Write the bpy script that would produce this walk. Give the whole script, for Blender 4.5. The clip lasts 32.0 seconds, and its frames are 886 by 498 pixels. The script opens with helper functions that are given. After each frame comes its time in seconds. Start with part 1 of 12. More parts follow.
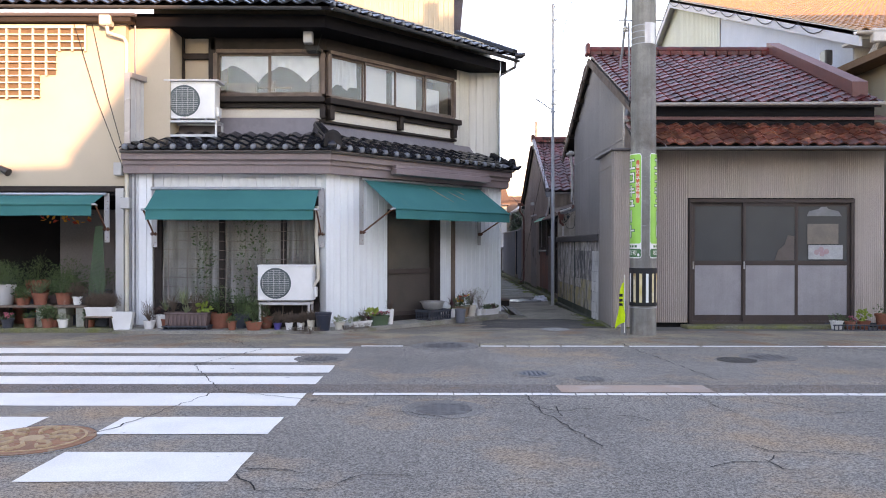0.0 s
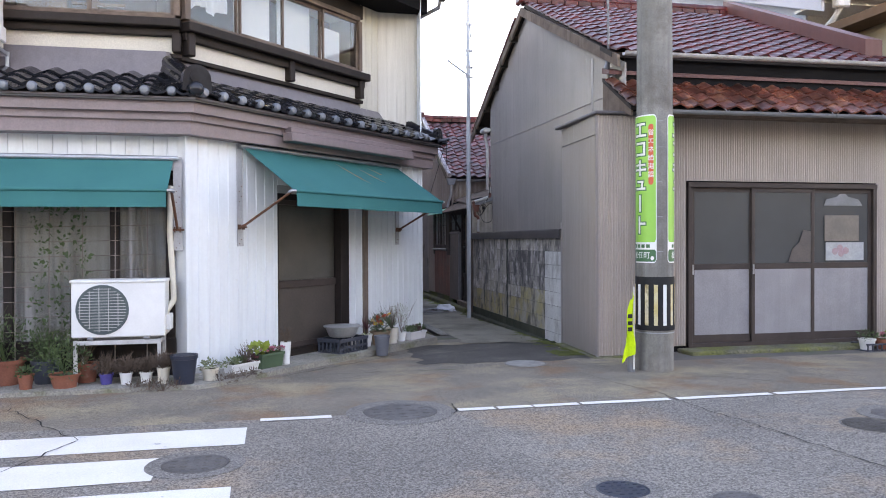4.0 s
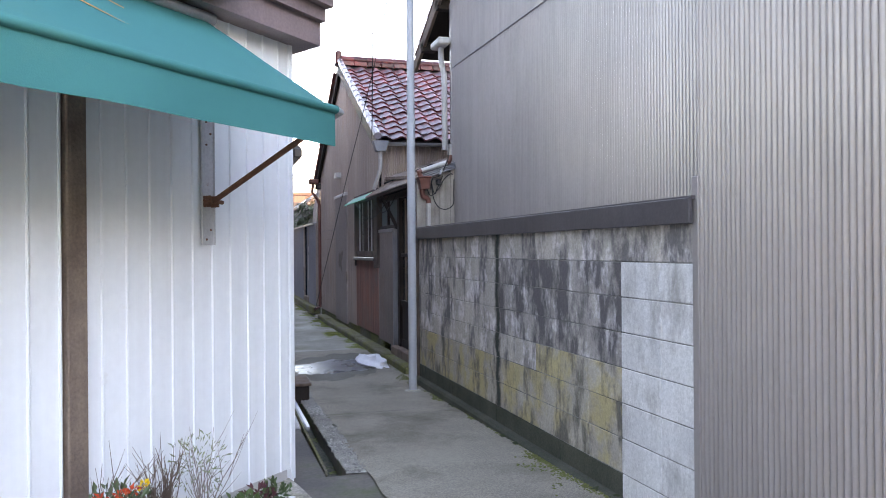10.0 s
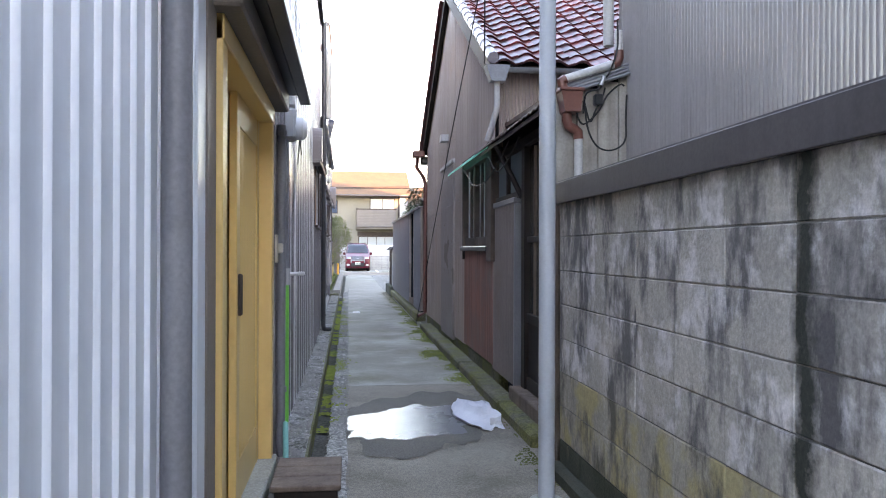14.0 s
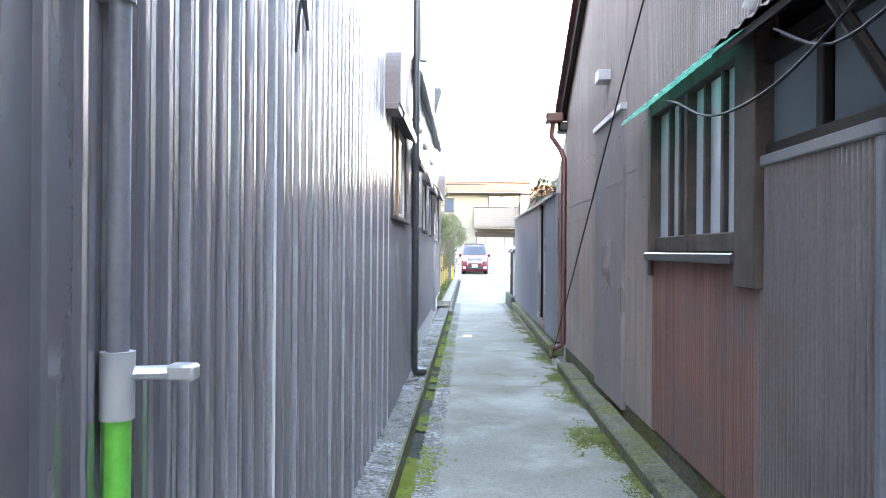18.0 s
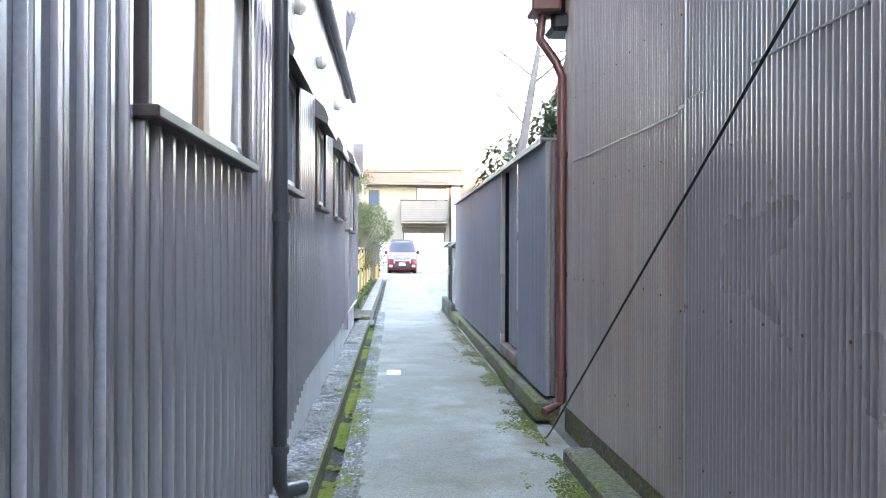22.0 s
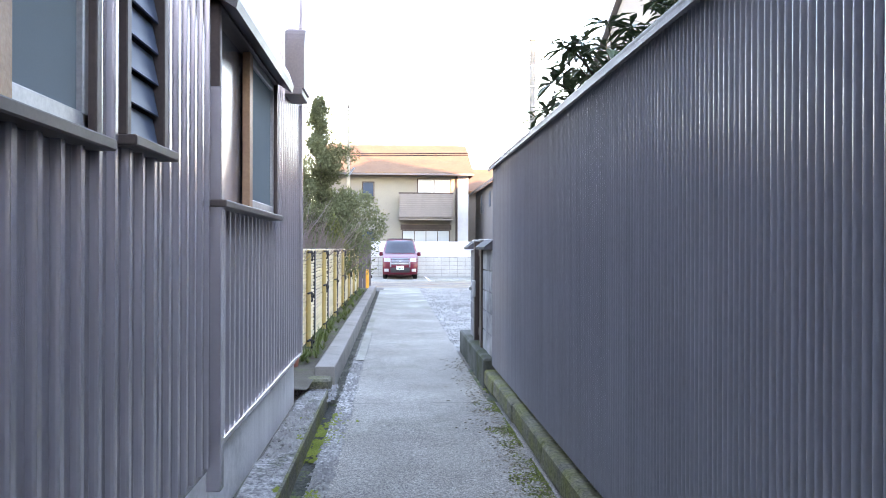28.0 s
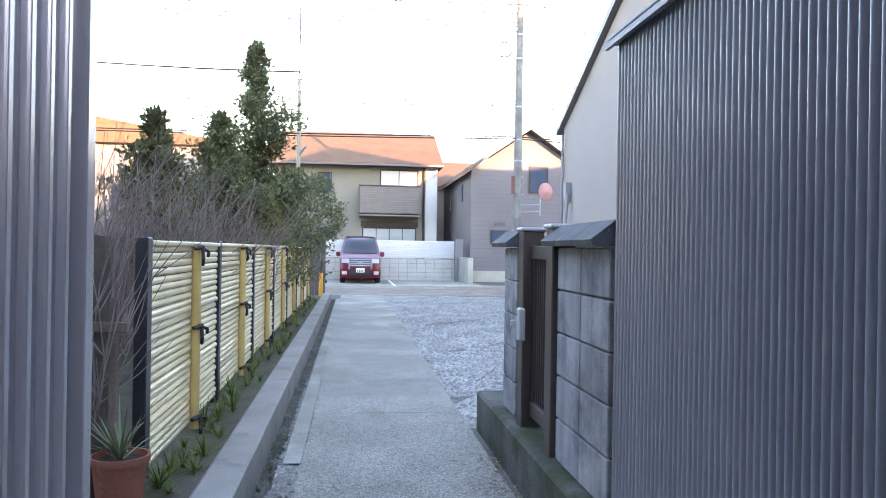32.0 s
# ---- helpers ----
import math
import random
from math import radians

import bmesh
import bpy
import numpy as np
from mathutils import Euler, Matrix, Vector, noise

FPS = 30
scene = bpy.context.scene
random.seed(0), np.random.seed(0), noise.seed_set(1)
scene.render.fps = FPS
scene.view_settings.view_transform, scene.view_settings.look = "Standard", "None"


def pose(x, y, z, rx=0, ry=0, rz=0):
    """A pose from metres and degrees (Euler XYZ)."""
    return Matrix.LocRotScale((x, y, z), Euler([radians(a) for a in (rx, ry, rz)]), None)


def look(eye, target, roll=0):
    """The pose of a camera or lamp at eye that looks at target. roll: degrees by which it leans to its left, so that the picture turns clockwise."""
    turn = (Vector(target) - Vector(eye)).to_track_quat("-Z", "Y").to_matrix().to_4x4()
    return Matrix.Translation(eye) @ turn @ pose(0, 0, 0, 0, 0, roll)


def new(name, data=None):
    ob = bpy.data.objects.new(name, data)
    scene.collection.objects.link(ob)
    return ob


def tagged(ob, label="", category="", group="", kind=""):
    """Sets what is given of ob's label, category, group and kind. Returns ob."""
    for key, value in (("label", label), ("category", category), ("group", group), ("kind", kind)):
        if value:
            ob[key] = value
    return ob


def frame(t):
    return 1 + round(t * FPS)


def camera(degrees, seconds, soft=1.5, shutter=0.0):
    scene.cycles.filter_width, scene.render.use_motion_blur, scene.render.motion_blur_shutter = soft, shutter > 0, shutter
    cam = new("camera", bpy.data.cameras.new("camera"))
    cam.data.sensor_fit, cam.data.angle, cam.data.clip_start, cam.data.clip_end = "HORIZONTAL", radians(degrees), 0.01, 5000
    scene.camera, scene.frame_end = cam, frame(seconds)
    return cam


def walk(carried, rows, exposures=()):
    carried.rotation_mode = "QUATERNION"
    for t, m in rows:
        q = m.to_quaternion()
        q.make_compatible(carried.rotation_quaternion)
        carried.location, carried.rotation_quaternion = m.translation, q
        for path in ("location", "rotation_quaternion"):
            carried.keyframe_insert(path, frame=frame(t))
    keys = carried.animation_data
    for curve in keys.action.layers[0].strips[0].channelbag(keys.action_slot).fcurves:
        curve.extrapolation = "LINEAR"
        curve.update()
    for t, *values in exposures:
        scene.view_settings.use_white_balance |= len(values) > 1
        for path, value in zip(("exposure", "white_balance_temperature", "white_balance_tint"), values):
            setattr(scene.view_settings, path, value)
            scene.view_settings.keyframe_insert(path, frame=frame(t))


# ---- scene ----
cam = camera(60.3, 32.0, 1.0)
METRES, EYE, TILT, LEAN, TURN = 36.6, 1.426, 0.0, 0.0, -0.1
ROWS = [
    (0.0, 0.0, 0.0, 0.0, 0.0, -0.27, -0.07),
    (0.5, -0.0052, 0.0119, -0.0004, -0.4, -0.22, 0.01),
    (1.0, -0.0107, 0.0229, -0.0007, -1.1, -0.2, 0.06),
    (1.5, -0.0162, 0.0336, -0.0005, -2.24, -0.19, 0.12),
    (2.0, -0.0209, 0.0462, -0.0001, -3.91, -0.25, 0.17),
    (2.5, -0.0249, 0.0624, 0.0004, -6.03, -0.39, 0.2),
    (3.0, -0.0257, 0.0805, 0.0013, -8.29, -0.47, 0.24),
    (3.5, -0.027, 0.0994, 0.0014, -10.35, -0.57, 0.24),
    (5.5, -0.0225, 0.1744, 0.0028, -14.48, -0.53, 0.29),
    (6.0, -0.0189, 0.1916, 0.0023, -14.91, -0.46, 0.31),
    (6.5, -0.0157, 0.2102, 0.0015, -15.36, -0.39, 0.33),
    (7.0, -0.0106, 0.228, 0.0005, -15.79, -0.41, 0.35),
    (7.5, -0.006, 0.2462, -0.0003, -16.17, -0.39, 0.4),
    (8.0, -0.0, 0.2638, -0.0002, -16.52, -0.26, 0.42),
    (8.5, 0.0043, 0.2801, -0.0014, -16.74, -0.18, 0.41),
    (9.0, 0.0101, 0.2945, -0.0016, -16.9, -0.08, 0.48),
    (9.5, 0.0159, 0.3089, -0.0009, -16.91, -0.02, 0.49),
    (10.0, 0.0217, 0.3223, -0.0008, -16.63, 0.04, 0.47),
    (10.5, 0.0261, 0.3351, -0.0009, -15.97, 0.14, 0.36),
    (11.0, 0.0288, 0.348, -0.0008, -14.85, 0.19, 0.28),
    (11.5, 0.0324, 0.3598, -0.0013, -13.43, 0.19, 0.2),
    (12.0, 0.0345, 0.3724, -0.0024, -12.06, 0.19, 0.15),
    (12.5, 0.0381, 0.3868, -0.0041, -10.76, 0.17, 0.19),
    (13.0, 0.041, 0.4015, -0.0052, -9.71, 0.17, -0.0),
    (13.5, 0.0447, 0.416, -0.0053, -8.6, 0.14, -0.02),
    (14.0, 0.0485, 0.4313, -0.0053, -6.98, 0.1, -0.17),
    (14.5, 0.0508, 0.4468, -0.004, -5.05, 0.1, -0.25),
    (15.0, 0.0529, 0.4617, -0.0023, -2.85, 0.07, -0.32),
    (15.5, 0.0524, 0.4767, -0.0024, -0.78, 0.08, -0.42),
    (17.5, 0.0527, 0.5332, -0.0039, 2.74, 0.11, -0.41),
    (18.0, 0.0531, 0.5469, -0.0039, 1.94, 0.11, -0.4),
    (18.5, 0.0533, 0.5613, -0.0042, 0.61, 0.11, -0.35),
    (19.0, 0.0533, 0.5755, -0.0042, -0.67, 0.1, -0.33),
    (19.5, 0.0547, 0.5905, -0.004, -1.75, 0.08, -0.29),
    (20.0, 0.0548, 0.6059, -0.0046, -2.56, 0.04, -0.29),
    (20.5, 0.0558, 0.6208, -0.005, -3.06, 0.01, -0.3),
    (21.0, 0.0549, 0.6369, -0.0056, -3.35, -0.02, -0.19),
    (21.5, 0.0548, 0.6526, -0.0054, -3.5, -0.02, -0.23),
    (22.0, 0.0531, 0.6677, -0.0059, -3.56, -0.02, -0.21),
    (22.5, 0.0537, 0.6829, -0.006, -3.58, -0.05, -0.08),
    (23.0, 0.0533, 0.6989, -0.0064, -3.59, -0.04, -0.09),
    (23.5, 0.054, 0.7149, -0.0066, -3.59, -0.05, -0.06),
    (24.0, 0.0543, 0.7309, -0.0067, -3.58, -0.03, -0.06),
    (24.5, 0.0548, 0.7457, -0.0068, -3.51, -0.02, -0.05),
    (25.0, 0.0549, 0.7611, -0.0063, -3.34, -0.02, 0.04),
    (25.5, 0.0547, 0.7766, -0.0059, -3.1, 0.01, -0.07),
    (27.5, 0.0549, 0.8395, -0.0047, -3.17, -0.01, -0.24),
    (28.0, 0.0578, 0.8554, -0.005, -3.52, -0.02, -0.2),
    (28.5, 0.0586, 0.8715, -0.0057, -3.83, -0.01, -0.22),
    (29.0, 0.0592, 0.8878, -0.0059, -4.09, -0.0, -0.37),
    (29.5, 0.058, 0.9039, -0.0065, -4.31, 0.0, -0.6),
    (30.0, 0.0581, 0.9198, -0.0069, -4.56, 0.02, -0.83),
    (30.5, 0.0577, 0.9353, -0.0065, -4.93, 0.05, -0.94),
    (31.0, 0.0574, 0.9509, -0.0064, -5.43, 0.07, -1.01),
    (31.5, 0.057, 0.967, -0.0063, -6.04, 0.08, -1.0),
    (32.0, 0.0557, 0.9828, -0.006, -6.67, 0.08, -0.91),
]
EXPOSURES = [(0.0, 3.0, 9200, 40), (3.5, 3.25, 9200, 40), (6.0, 3.6, 9200, 40), (8.0, 3.95, 9200, 39), (9.0, 4.25, 9200, 38), (11.5, 4.15, 9400, 38), (13.0, 4.05, 9400, 38), (14.0, 4.4, 9300, 36), (15.2, 4.85, 9200, 33), (18.0, 5.35, 9000, 29), (22.0, 5.25, 8900, 29), (25.0, 4.95, 8700, 32), (28.0, 4.5, 8500, 36), (30.0, 4.2, 8300, 36), (32.0, 3.88, 7900, 33)]
walk(cam, [(t, pose(0, 0, EYE, TILT, LEAN, TURN) @ pose(METRES * x, METRES * y, METRES * z, 90 + pitch, roll, yaw)) for t, x, y, z, yaw, pitch, roll in ROWS], EXPOSURES)

# ---- light ----
SUN_DIR = Vector((0.40, -0.90, 0.160)).normalized()
world = bpy.data.worlds.new("world")
scene.world = world
world.use_nodes = True
wn = world.node_tree.nodes
sky = wn.new("ShaderNodeTexSky")
sky.sky_type = "NISHITA"
sky.sun_disc = False
sky.sun_elevation = math.asin(SUN_DIR.z)
sky.sun_rotation = math.atan2(SUN_DIR.x, SUN_DIR.y)
sky.air_density, sky.dust_density, sky.ozone_density = 1.2, 0.2, 2.6
bg = wn["Background"]
bg.inputs["Strength"].default_value = 0.15
world.node_tree.links.new(sky.outputs[0], bg.inputs[0])
sun_data = bpy.data.lights.new("sun", "SUN")
sun_data.energy, sun_data.angle, sun_data.color = 1.4, radians(0.5), (1.0, 0.74, 0.50)
sun = new("sun", sun_data)
sun.matrix_world = look(SUN_DIR * 60, (0, 0, 0))


# ---- mesh building ----
class Build:
    """Collects vertices and faces of one mesh."""

    def __init__(self):
        self.v, self.f = [], []

    def add(self, vs, fs):
        n = len(self.v)
        self.v += [tuple(p) for p in vs]
        self.f += [tuple(n + i for i in f) for f in fs]
        return self

    def box(self, a, b, m=None, ch=0.0):
        """A box between two corners, in the frame m, with chamfered edges."""
        lo = [min(p, q) for p, q in zip(a, b)]
        hi = [max(p, q) for p, q in zip(a, b)]
        ch = min(ch, *[(q - p) * 0.45 for p, q in zip(lo, hi)])
        if ch <= 0:
            vs = [(x, y, z) for x in (lo[0], hi[0]) for y in (lo[1], hi[1]) for z in (lo[2], hi[2])]
            fs = [(0, 1, 3, 2), (4, 6, 7, 5), (0, 4, 5, 1), (2, 3, 7, 6), (0, 2, 6, 4), (1, 5, 7, 3)]
        else:
            vs, idx = [], {}
            for sx in (0, 1):
                for sy in (0, 1):
                    for sz in (0, 1):
                        s = (sx, sy, sz)
                        for k in range(3):
                            p = []
                            for i in range(3):
                                e = hi[i] if s[i] else lo[i]
                                if i != k:
                                    e += -ch if s[i] else ch
                                p.append(e)
                            idx[s, k] = len(vs)
                            vs.append(p)
            fs = []
            for k in range(3):
                i, j = [q for q in range(3) if q != k]
                for sk in (0, 1):
                    ring = []
                    for a1, b1 in ((0, 0), (1, 0), (1, 1), (0, 1)):
                        s = [0, 0, 0]
                        s[k], s[i], s[j] = sk, a1, b1
                        ring.append(idx[tuple(s), k])
                    fs.append(ring)
                for a1 in (0, 1):
                    for b1 in (0, 1):
                        s0, s1 = [0, 0, 0], [0, 0, 0]
                        s0[i] = s1[i] = a1
                        s0[j] = s1[j] = b1
                        s0[k], s1[k] = 0, 1
                        fs.append([idx[tuple(s0), i], idx[tuple(s1), i], idx[tuple(s1), j], idx[tuple(s0), j]])
            for s in [(x, y, z) for x in (0, 1) for y in (0, 1) for z in (0, 1)]:
                fs.append([idx[s, 0], idx[s, 1], idx[s, 2]])
        if m is not None:
            vs = [m @ Vector(p) for p in vs]
        return self.add(vs, fs)

    def prism(self, poly, h0, h1, m=None, axis=2):
        """A polygon (in the two axes other than axis) drawn out from h0 to h1."""
        n = len(poly)
        vs = []
        for h in (h0, h1):
            for p, q in poly:
                vs.append((h, p, q) if axis == 0 else (p, h, q) if axis == 1 else (p, q, h))
        fs = [list(range(n)), list(range(n, 2 * n))] + [(i, (i + 1) % n, n + (i + 1) % n, n + i) for i in range(n)]
        if m is not None:
            vs = [m @ Vector(p) for p in vs]
        return self.add(vs, fs)

    def lathe(self, prof, c=(0, 0, 0), n=20, m=None):
        """A turned shape: prof is radius, height pairs."""
        vs, fs = [], []
        for r, z in prof:
            for i in range(n):
                a = 2 * math.pi * i / n
                vs.append((c[0] + r * math.cos(a), c[1] + r * math.sin(a), c[2] + z))
        for k in range(len(prof) - 1):
            for i in range(n):
                j = (i + 1) % n
                fs.append((k * n + i, k * n + j, (k + 1) * n + j, (k + 1) * n + i))
        fs += [list(range(n)), list(range((len(prof) - 1) * n, len(prof) * n))]
        if m is not None:
            vs = [m @ Vector(p) for p in vs]
        return self.add(vs, fs)

    def tube(self, pts, r, n=8, m=None):
        """A pipe along points; r may be a list."""
        pts = [Vector(p) for p in pts]
        rs = r if isinstance(r, (list, tuple)) else [r] * len(pts)
        vs, fs, up = [], [], None
        for i, p in enumerate(pts):
            d = (pts[min(i + 1, len(pts) - 1)] - pts[max(i - 1, 0)]).normalized()
            if up is None:
                up = Vector((0, 0, 1)) if abs(d.z) < 0.9 else Vector((1, 0, 0))
            side = d.cross(up).normalized()
            up = side.cross(d).normalized()
            for k in range(n):
                a = 2 * math.pi * k / n
                vs.append(p + rs[i] * (math.cos(a) * side + math.sin(a) * up))
        for i in range(len(pts) - 1):
            for k in range(n):
                j = (k + 1) % n
                fs.append((i * n + k, i * n + j, (i + 1) * n + j, (i + 1) * n + k))
        fs += [list(range(n)), list(range((len(pts) - 1) * n, len(pts) * n))]
        if m is not None:
            vs = [m @ p for p in vs]
        return self.add(vs, fs)

    def sheet(self, m, s0, s1, z0, z1, pitch, depth, kind="reed", top=None, out=0.0, bottom=None, phase=None):
        """A profiled metal sheet in the wall frame m (along, out, up)."""
        cell = {
            "reed": [(k / 12, math.sin(math.pi * k / 12) ** 0.9) for k in range(12)],
            "rib": [(0.0, 0.0), (0.60, 0.0), (0.606, 0.05), (0.624, 0.60), (0.644, 0.90), (0.666, 1.0), (0.85, 1.0), (0.87, 0.92), (0.905, 0.05), (0.92, 0.0)],
            "board": [(0.0, 0.35), (0.012, 0.85), (0.04, 1.0), (0.07, 0.85), (0.085, 0.35), (0.095, 0.0), (0.115, 0.0), (0.125, 0.35), (0.5, 0.38), (0.985, 0.35)],
        }[kind]
        cols = [(s0, 0.0)]
        base = s0 if phase is None else phase + pitch * math.floor((s0 - phase) / pitch)
        k = 0
        while base + k * pitch < s1 + pitch:
            for u, h in cell:
                s = base + (k + u) * pitch
                if s0 < s <= s1:
                    cols.append((s, h * depth))
            k += 1
        cols.append((s1, 0.0))
        vs, fs = [], []
        for s, h in cols:
            vs.append(m @ Vector((s, out + h, bottom(s) if bottom else z0)))
            vs.append(m @ Vector((s, out + h, top(s) if top else z1)))
        for i in range(len(cols) - 1):
            fs.append((2 * i, 2 * i + 2, 2 * i + 3, 2 * i + 1))
        return self.add(vs, fs)


BASE = {}


def thing(name, label, category, at=(0, 0, 0), group="", kind="", turn=0.0):
    """An empty that holds the parts of one thing; parts are given in world coordinates unless turn or local is used."""
    ob = new(name)
    ob.location = at
    ob.rotation_euler = (0, 0, radians(turn))
    ob.empty_display_size = 0.2
    BASE[ob] = Vector(at)
    return tagged(ob, label, category, group, kind)


def local_thing(name, label, category, m, group="", kind=""):
    ob = new(name)
    ob.matrix_basis = m
    ob.empty_display_size = 0.2
    BASE[ob] = Vector((0, 0, 0))
    return tagged(ob, label, category, group, kind)


def mesh_of(name, b, material, smooth=False):
    me = bpy.data.meshes.new(name)
    me.from_pydata(b.v, [], b.f)
    me.validate()
    bm = bmesh.new()
    bm.from_mesh(me)
    bmesh.ops.recalc_face_normals(bm, faces=bm.faces)
    bm.to_mesh(me)
    bm.free()
    if smooth:
        me.polygons.foreach_set("use_smooth", [True] * len(me.polygons))
        me.set_sharp_from_angle(angle=radians(40))
    me.materials.append(material)
    return me


def part(name, b, material, parent=None, label="", smooth=False, kind=""):
    """Links a mesh as one part under a thing or a part."""
    base = Vector((0, 0, 0))
    if parent is not None:
        base = BASE[parent]
        if base.length > 0:
            b.v = [(p[0] - base.x, p[1] - base.y, p[2] - base.z) for p in b.v]
    ob = new(name, mesh_of(name, b, material, smooth))
    if parent is not None:
        ob.parent = parent
        BASE[ob] = base
    return tagged(ob, label, kind=kind)


def split(b):
    """The connected pieces of a mesh under construction."""
    root = list(range(len(b.v)))

    def find(i):
        while root[i] != i:
            root[i] = root[root[i]]
            i = root[i]
        return i

    for f in b.f:
        for i in f[1:]:
            root[find(i)] = find(f[0])
    out = {}
    for f in b.f:
        out.setdefault(find(f[0]), []).append(f)
    res = []
    for fs in out.values():
        c, ids = Build(), {}
        for f in fs:
            for i in f:
                if i not in ids:
                    ids[i] = len(c.v)
                    c.v.append(b.v[i])
            c.f.append(tuple(ids[i] for i in f))
        res.append(c)
    return res


def parts(name, b, material, parent=None, label="", smooth=False, under=False):
    """Each connected piece as a part of its own; under: the rest go beneath the first."""
    first = None
    for c in split(b):
        ob = part(name if first is None or not under else "frame_piece", c, material, first if first is not None and under else parent, label if first is None else "", smooth)
        first = first or ob
    return first


def solid(name, b, material, label, category="", group="", kind="", smooth=False):
    """A thing that is one mesh."""
    ob = new(name, mesh_of(name, b, material, smooth))
    return tagged(ob, label, category, group, kind)


def piece(name, me, parent, m, at=None):
    """One of many alike pieces that share a mesh, under parent, at the world pose m."""
    ob = new(name, me)
    ob.parent = parent
    ob.matrix_basis = Matrix.Translation(-BASE[parent]) @ m
    return ob


def wall_frame(p, q, outward_right=True):
    """The frame of a wall from p to q seen from outside: along, out, up."""
    p, q = Vector((*p, 0)), Vector((*q, 0))
    d = (q - p).normalized()
    n = Vector((d.y, -d.x, 0)) if outward_right else Vector((-d.y, d.x, 0))
    return Matrix(((d.x, n.x, 0, p.x), (d.y, n.y, 0, p.y), (0, 0, 1, 0), (0, 0, 0, 1)))


# ---- materials ----
def mat(name, c1, c2=None, scale=3.0, rough=0.7, metal=0.0, bump=0.15, bscale=60.0, stain=None, stain_scale=1.5,
        stain_at=(0.52, 0.68), vary=0.0, streak=0.0, fine=0.25, coat=0.0, spec=None, trans=0.0, detail=6.0, grit=0.0, grit_scale=70.0, drip=False, under=None, shift=0.0, run=None):
    """A painted, metal, stone or wood surface: two colours mixed by broad noise, fine grain, stains, streaks and relief."""
    m = bpy.data.materials.new(name)
    m.use_nodes = True
    nt = m.node_tree
    N, L = nt.nodes, nt.links
    p = N["Principled BSDF"]
    c2 = c2 or [c * 0.8 for c in c1]
    geo = N.new("ShaderNodeNewGeometry")

    def noise_node(sc, det=detail, vec=None, rgh=0.55):
        n = N.new("ShaderNodeTexNoise")
        n.inputs["Scale"].default_value, n.inputs["Detail"].default_value, n.inputs["Roughness"].default_value = sc, det, rgh
        L.new(vec or geo.outputs["Position"], n.inputs["Vector"])
        return n

    def ramp(src, lo, hi):
        r = N.new("ShaderNodeMapRange")
        r.inputs[1].default_value, r.inputs[2].default_value = lo, hi
        L.new(src, r.inputs[0])
        return r.outputs[0]

    def mix(fac, a, b, mode="MIX"):
        x = N.new("ShaderNodeMix")
        x.data_type, x.blend_type = "RGBA", mode
        for sock, val in ((x.inputs[0], fac), (x.inputs[6], a), (x.inputs[7], b)):
            if isinstance(val, (int, float)):
                sock.default_value = val
            elif isinstance(val, (tuple, list)):
                sock.default_value = (*val, 1)
            else:
                L.new(val, sock)
        return x.outputs[2]

    broad = noise_node(scale)
    col = mix(ramp(broad.outputs[0], 0.35, 0.65), tuple(c1), tuple(c2))
    grain = noise_node(bscale, 3.0)
    if fine:
        col = mix(fine, col, mix(ramp(grain.outputs[0], 0.3, 0.7), (0.55, 0.55, 0.55), (1.35, 1.35, 1.35)), "MULTIPLY")
    if streak:
        sc = N.new("ShaderNodeVectorMath")
        sc.operation = "MULTIPLY"
        sc.inputs[1].default_value = (14, 14, 0.55)
        L.new(geo.outputs["Position"], sc.inputs[0])
        st = noise_node(1.0, 4.0, sc.outputs[0])
        col = mix(streak, col, mix(ramp(st.outputs[0], 0.35, 0.7), (1.1, 1.1, 1.1), (0.45, 0.42, 0.40)), "MULTIPLY")
    if stain:
        vec = None
        if drip:
            dv = N.new("ShaderNodeVectorMath")
            dv.operation = "MULTIPLY"
            dv.inputs[1].default_value = (1.0, 1.0, 0.42)
            L.new(geo.outputs["Position"], dv.inputs[0])
            vec = dv.outputs[0]
        if shift:
            oi = N.new("ShaderNodeObjectInfo")
            ad = N.new("ShaderNodeVectorMath")
            ad.operation = "MULTIPLY_ADD"
            L.new(oi.outputs["Random"], ad.inputs[0])
            ad.inputs[1].default_value = (0.0, 0.4 * shift, shift)
            L.new(vec or geo.outputs["Position"], ad.inputs[2])
            vec = ad.outputs[0]
        if under:
            un = noise_node(under[1], 5.0, None, 0.6)
            col = mix(ramp(un.outputs[0], under[2], under[3]), col, tuple(under[0]))
        sn = noise_node(stain_scale, 8.0, vec, 0.66)
        col = mix(ramp(sn.outputs[0], *stain_at), col, tuple(stain))
    if run:
        sx = N.new("ShaderNodeSeparateXYZ")
        L.new(geo.outputs["Position"], sx.inputs[0])
        wob = noise_node(7.0, 6.0, None, 0.65)
        off = N.new("ShaderNodeMath")
        off.operation = "MULTIPLY_ADD"
        L.new(wob.outputs[0], off.inputs[0])
        off.inputs[1].default_value, off.inputs[2].default_value = 0.16, -run[1] - 0.08
        mid = N.new("ShaderNodeMath")
        mid.operation = "ADD"
        L.new(sx.outputs[1], mid.inputs[0])
        L.new(off.outputs[0], mid.inputs[1])
        far = N.new("ShaderNodeMath")
        far.operation = "ABSOLUTE"
        L.new(mid.outputs[0], far.inputs[0])
        col = mix(ramp(far.outputs[0], run[2], run[2] * 0.3), col, tuple(run[0]))
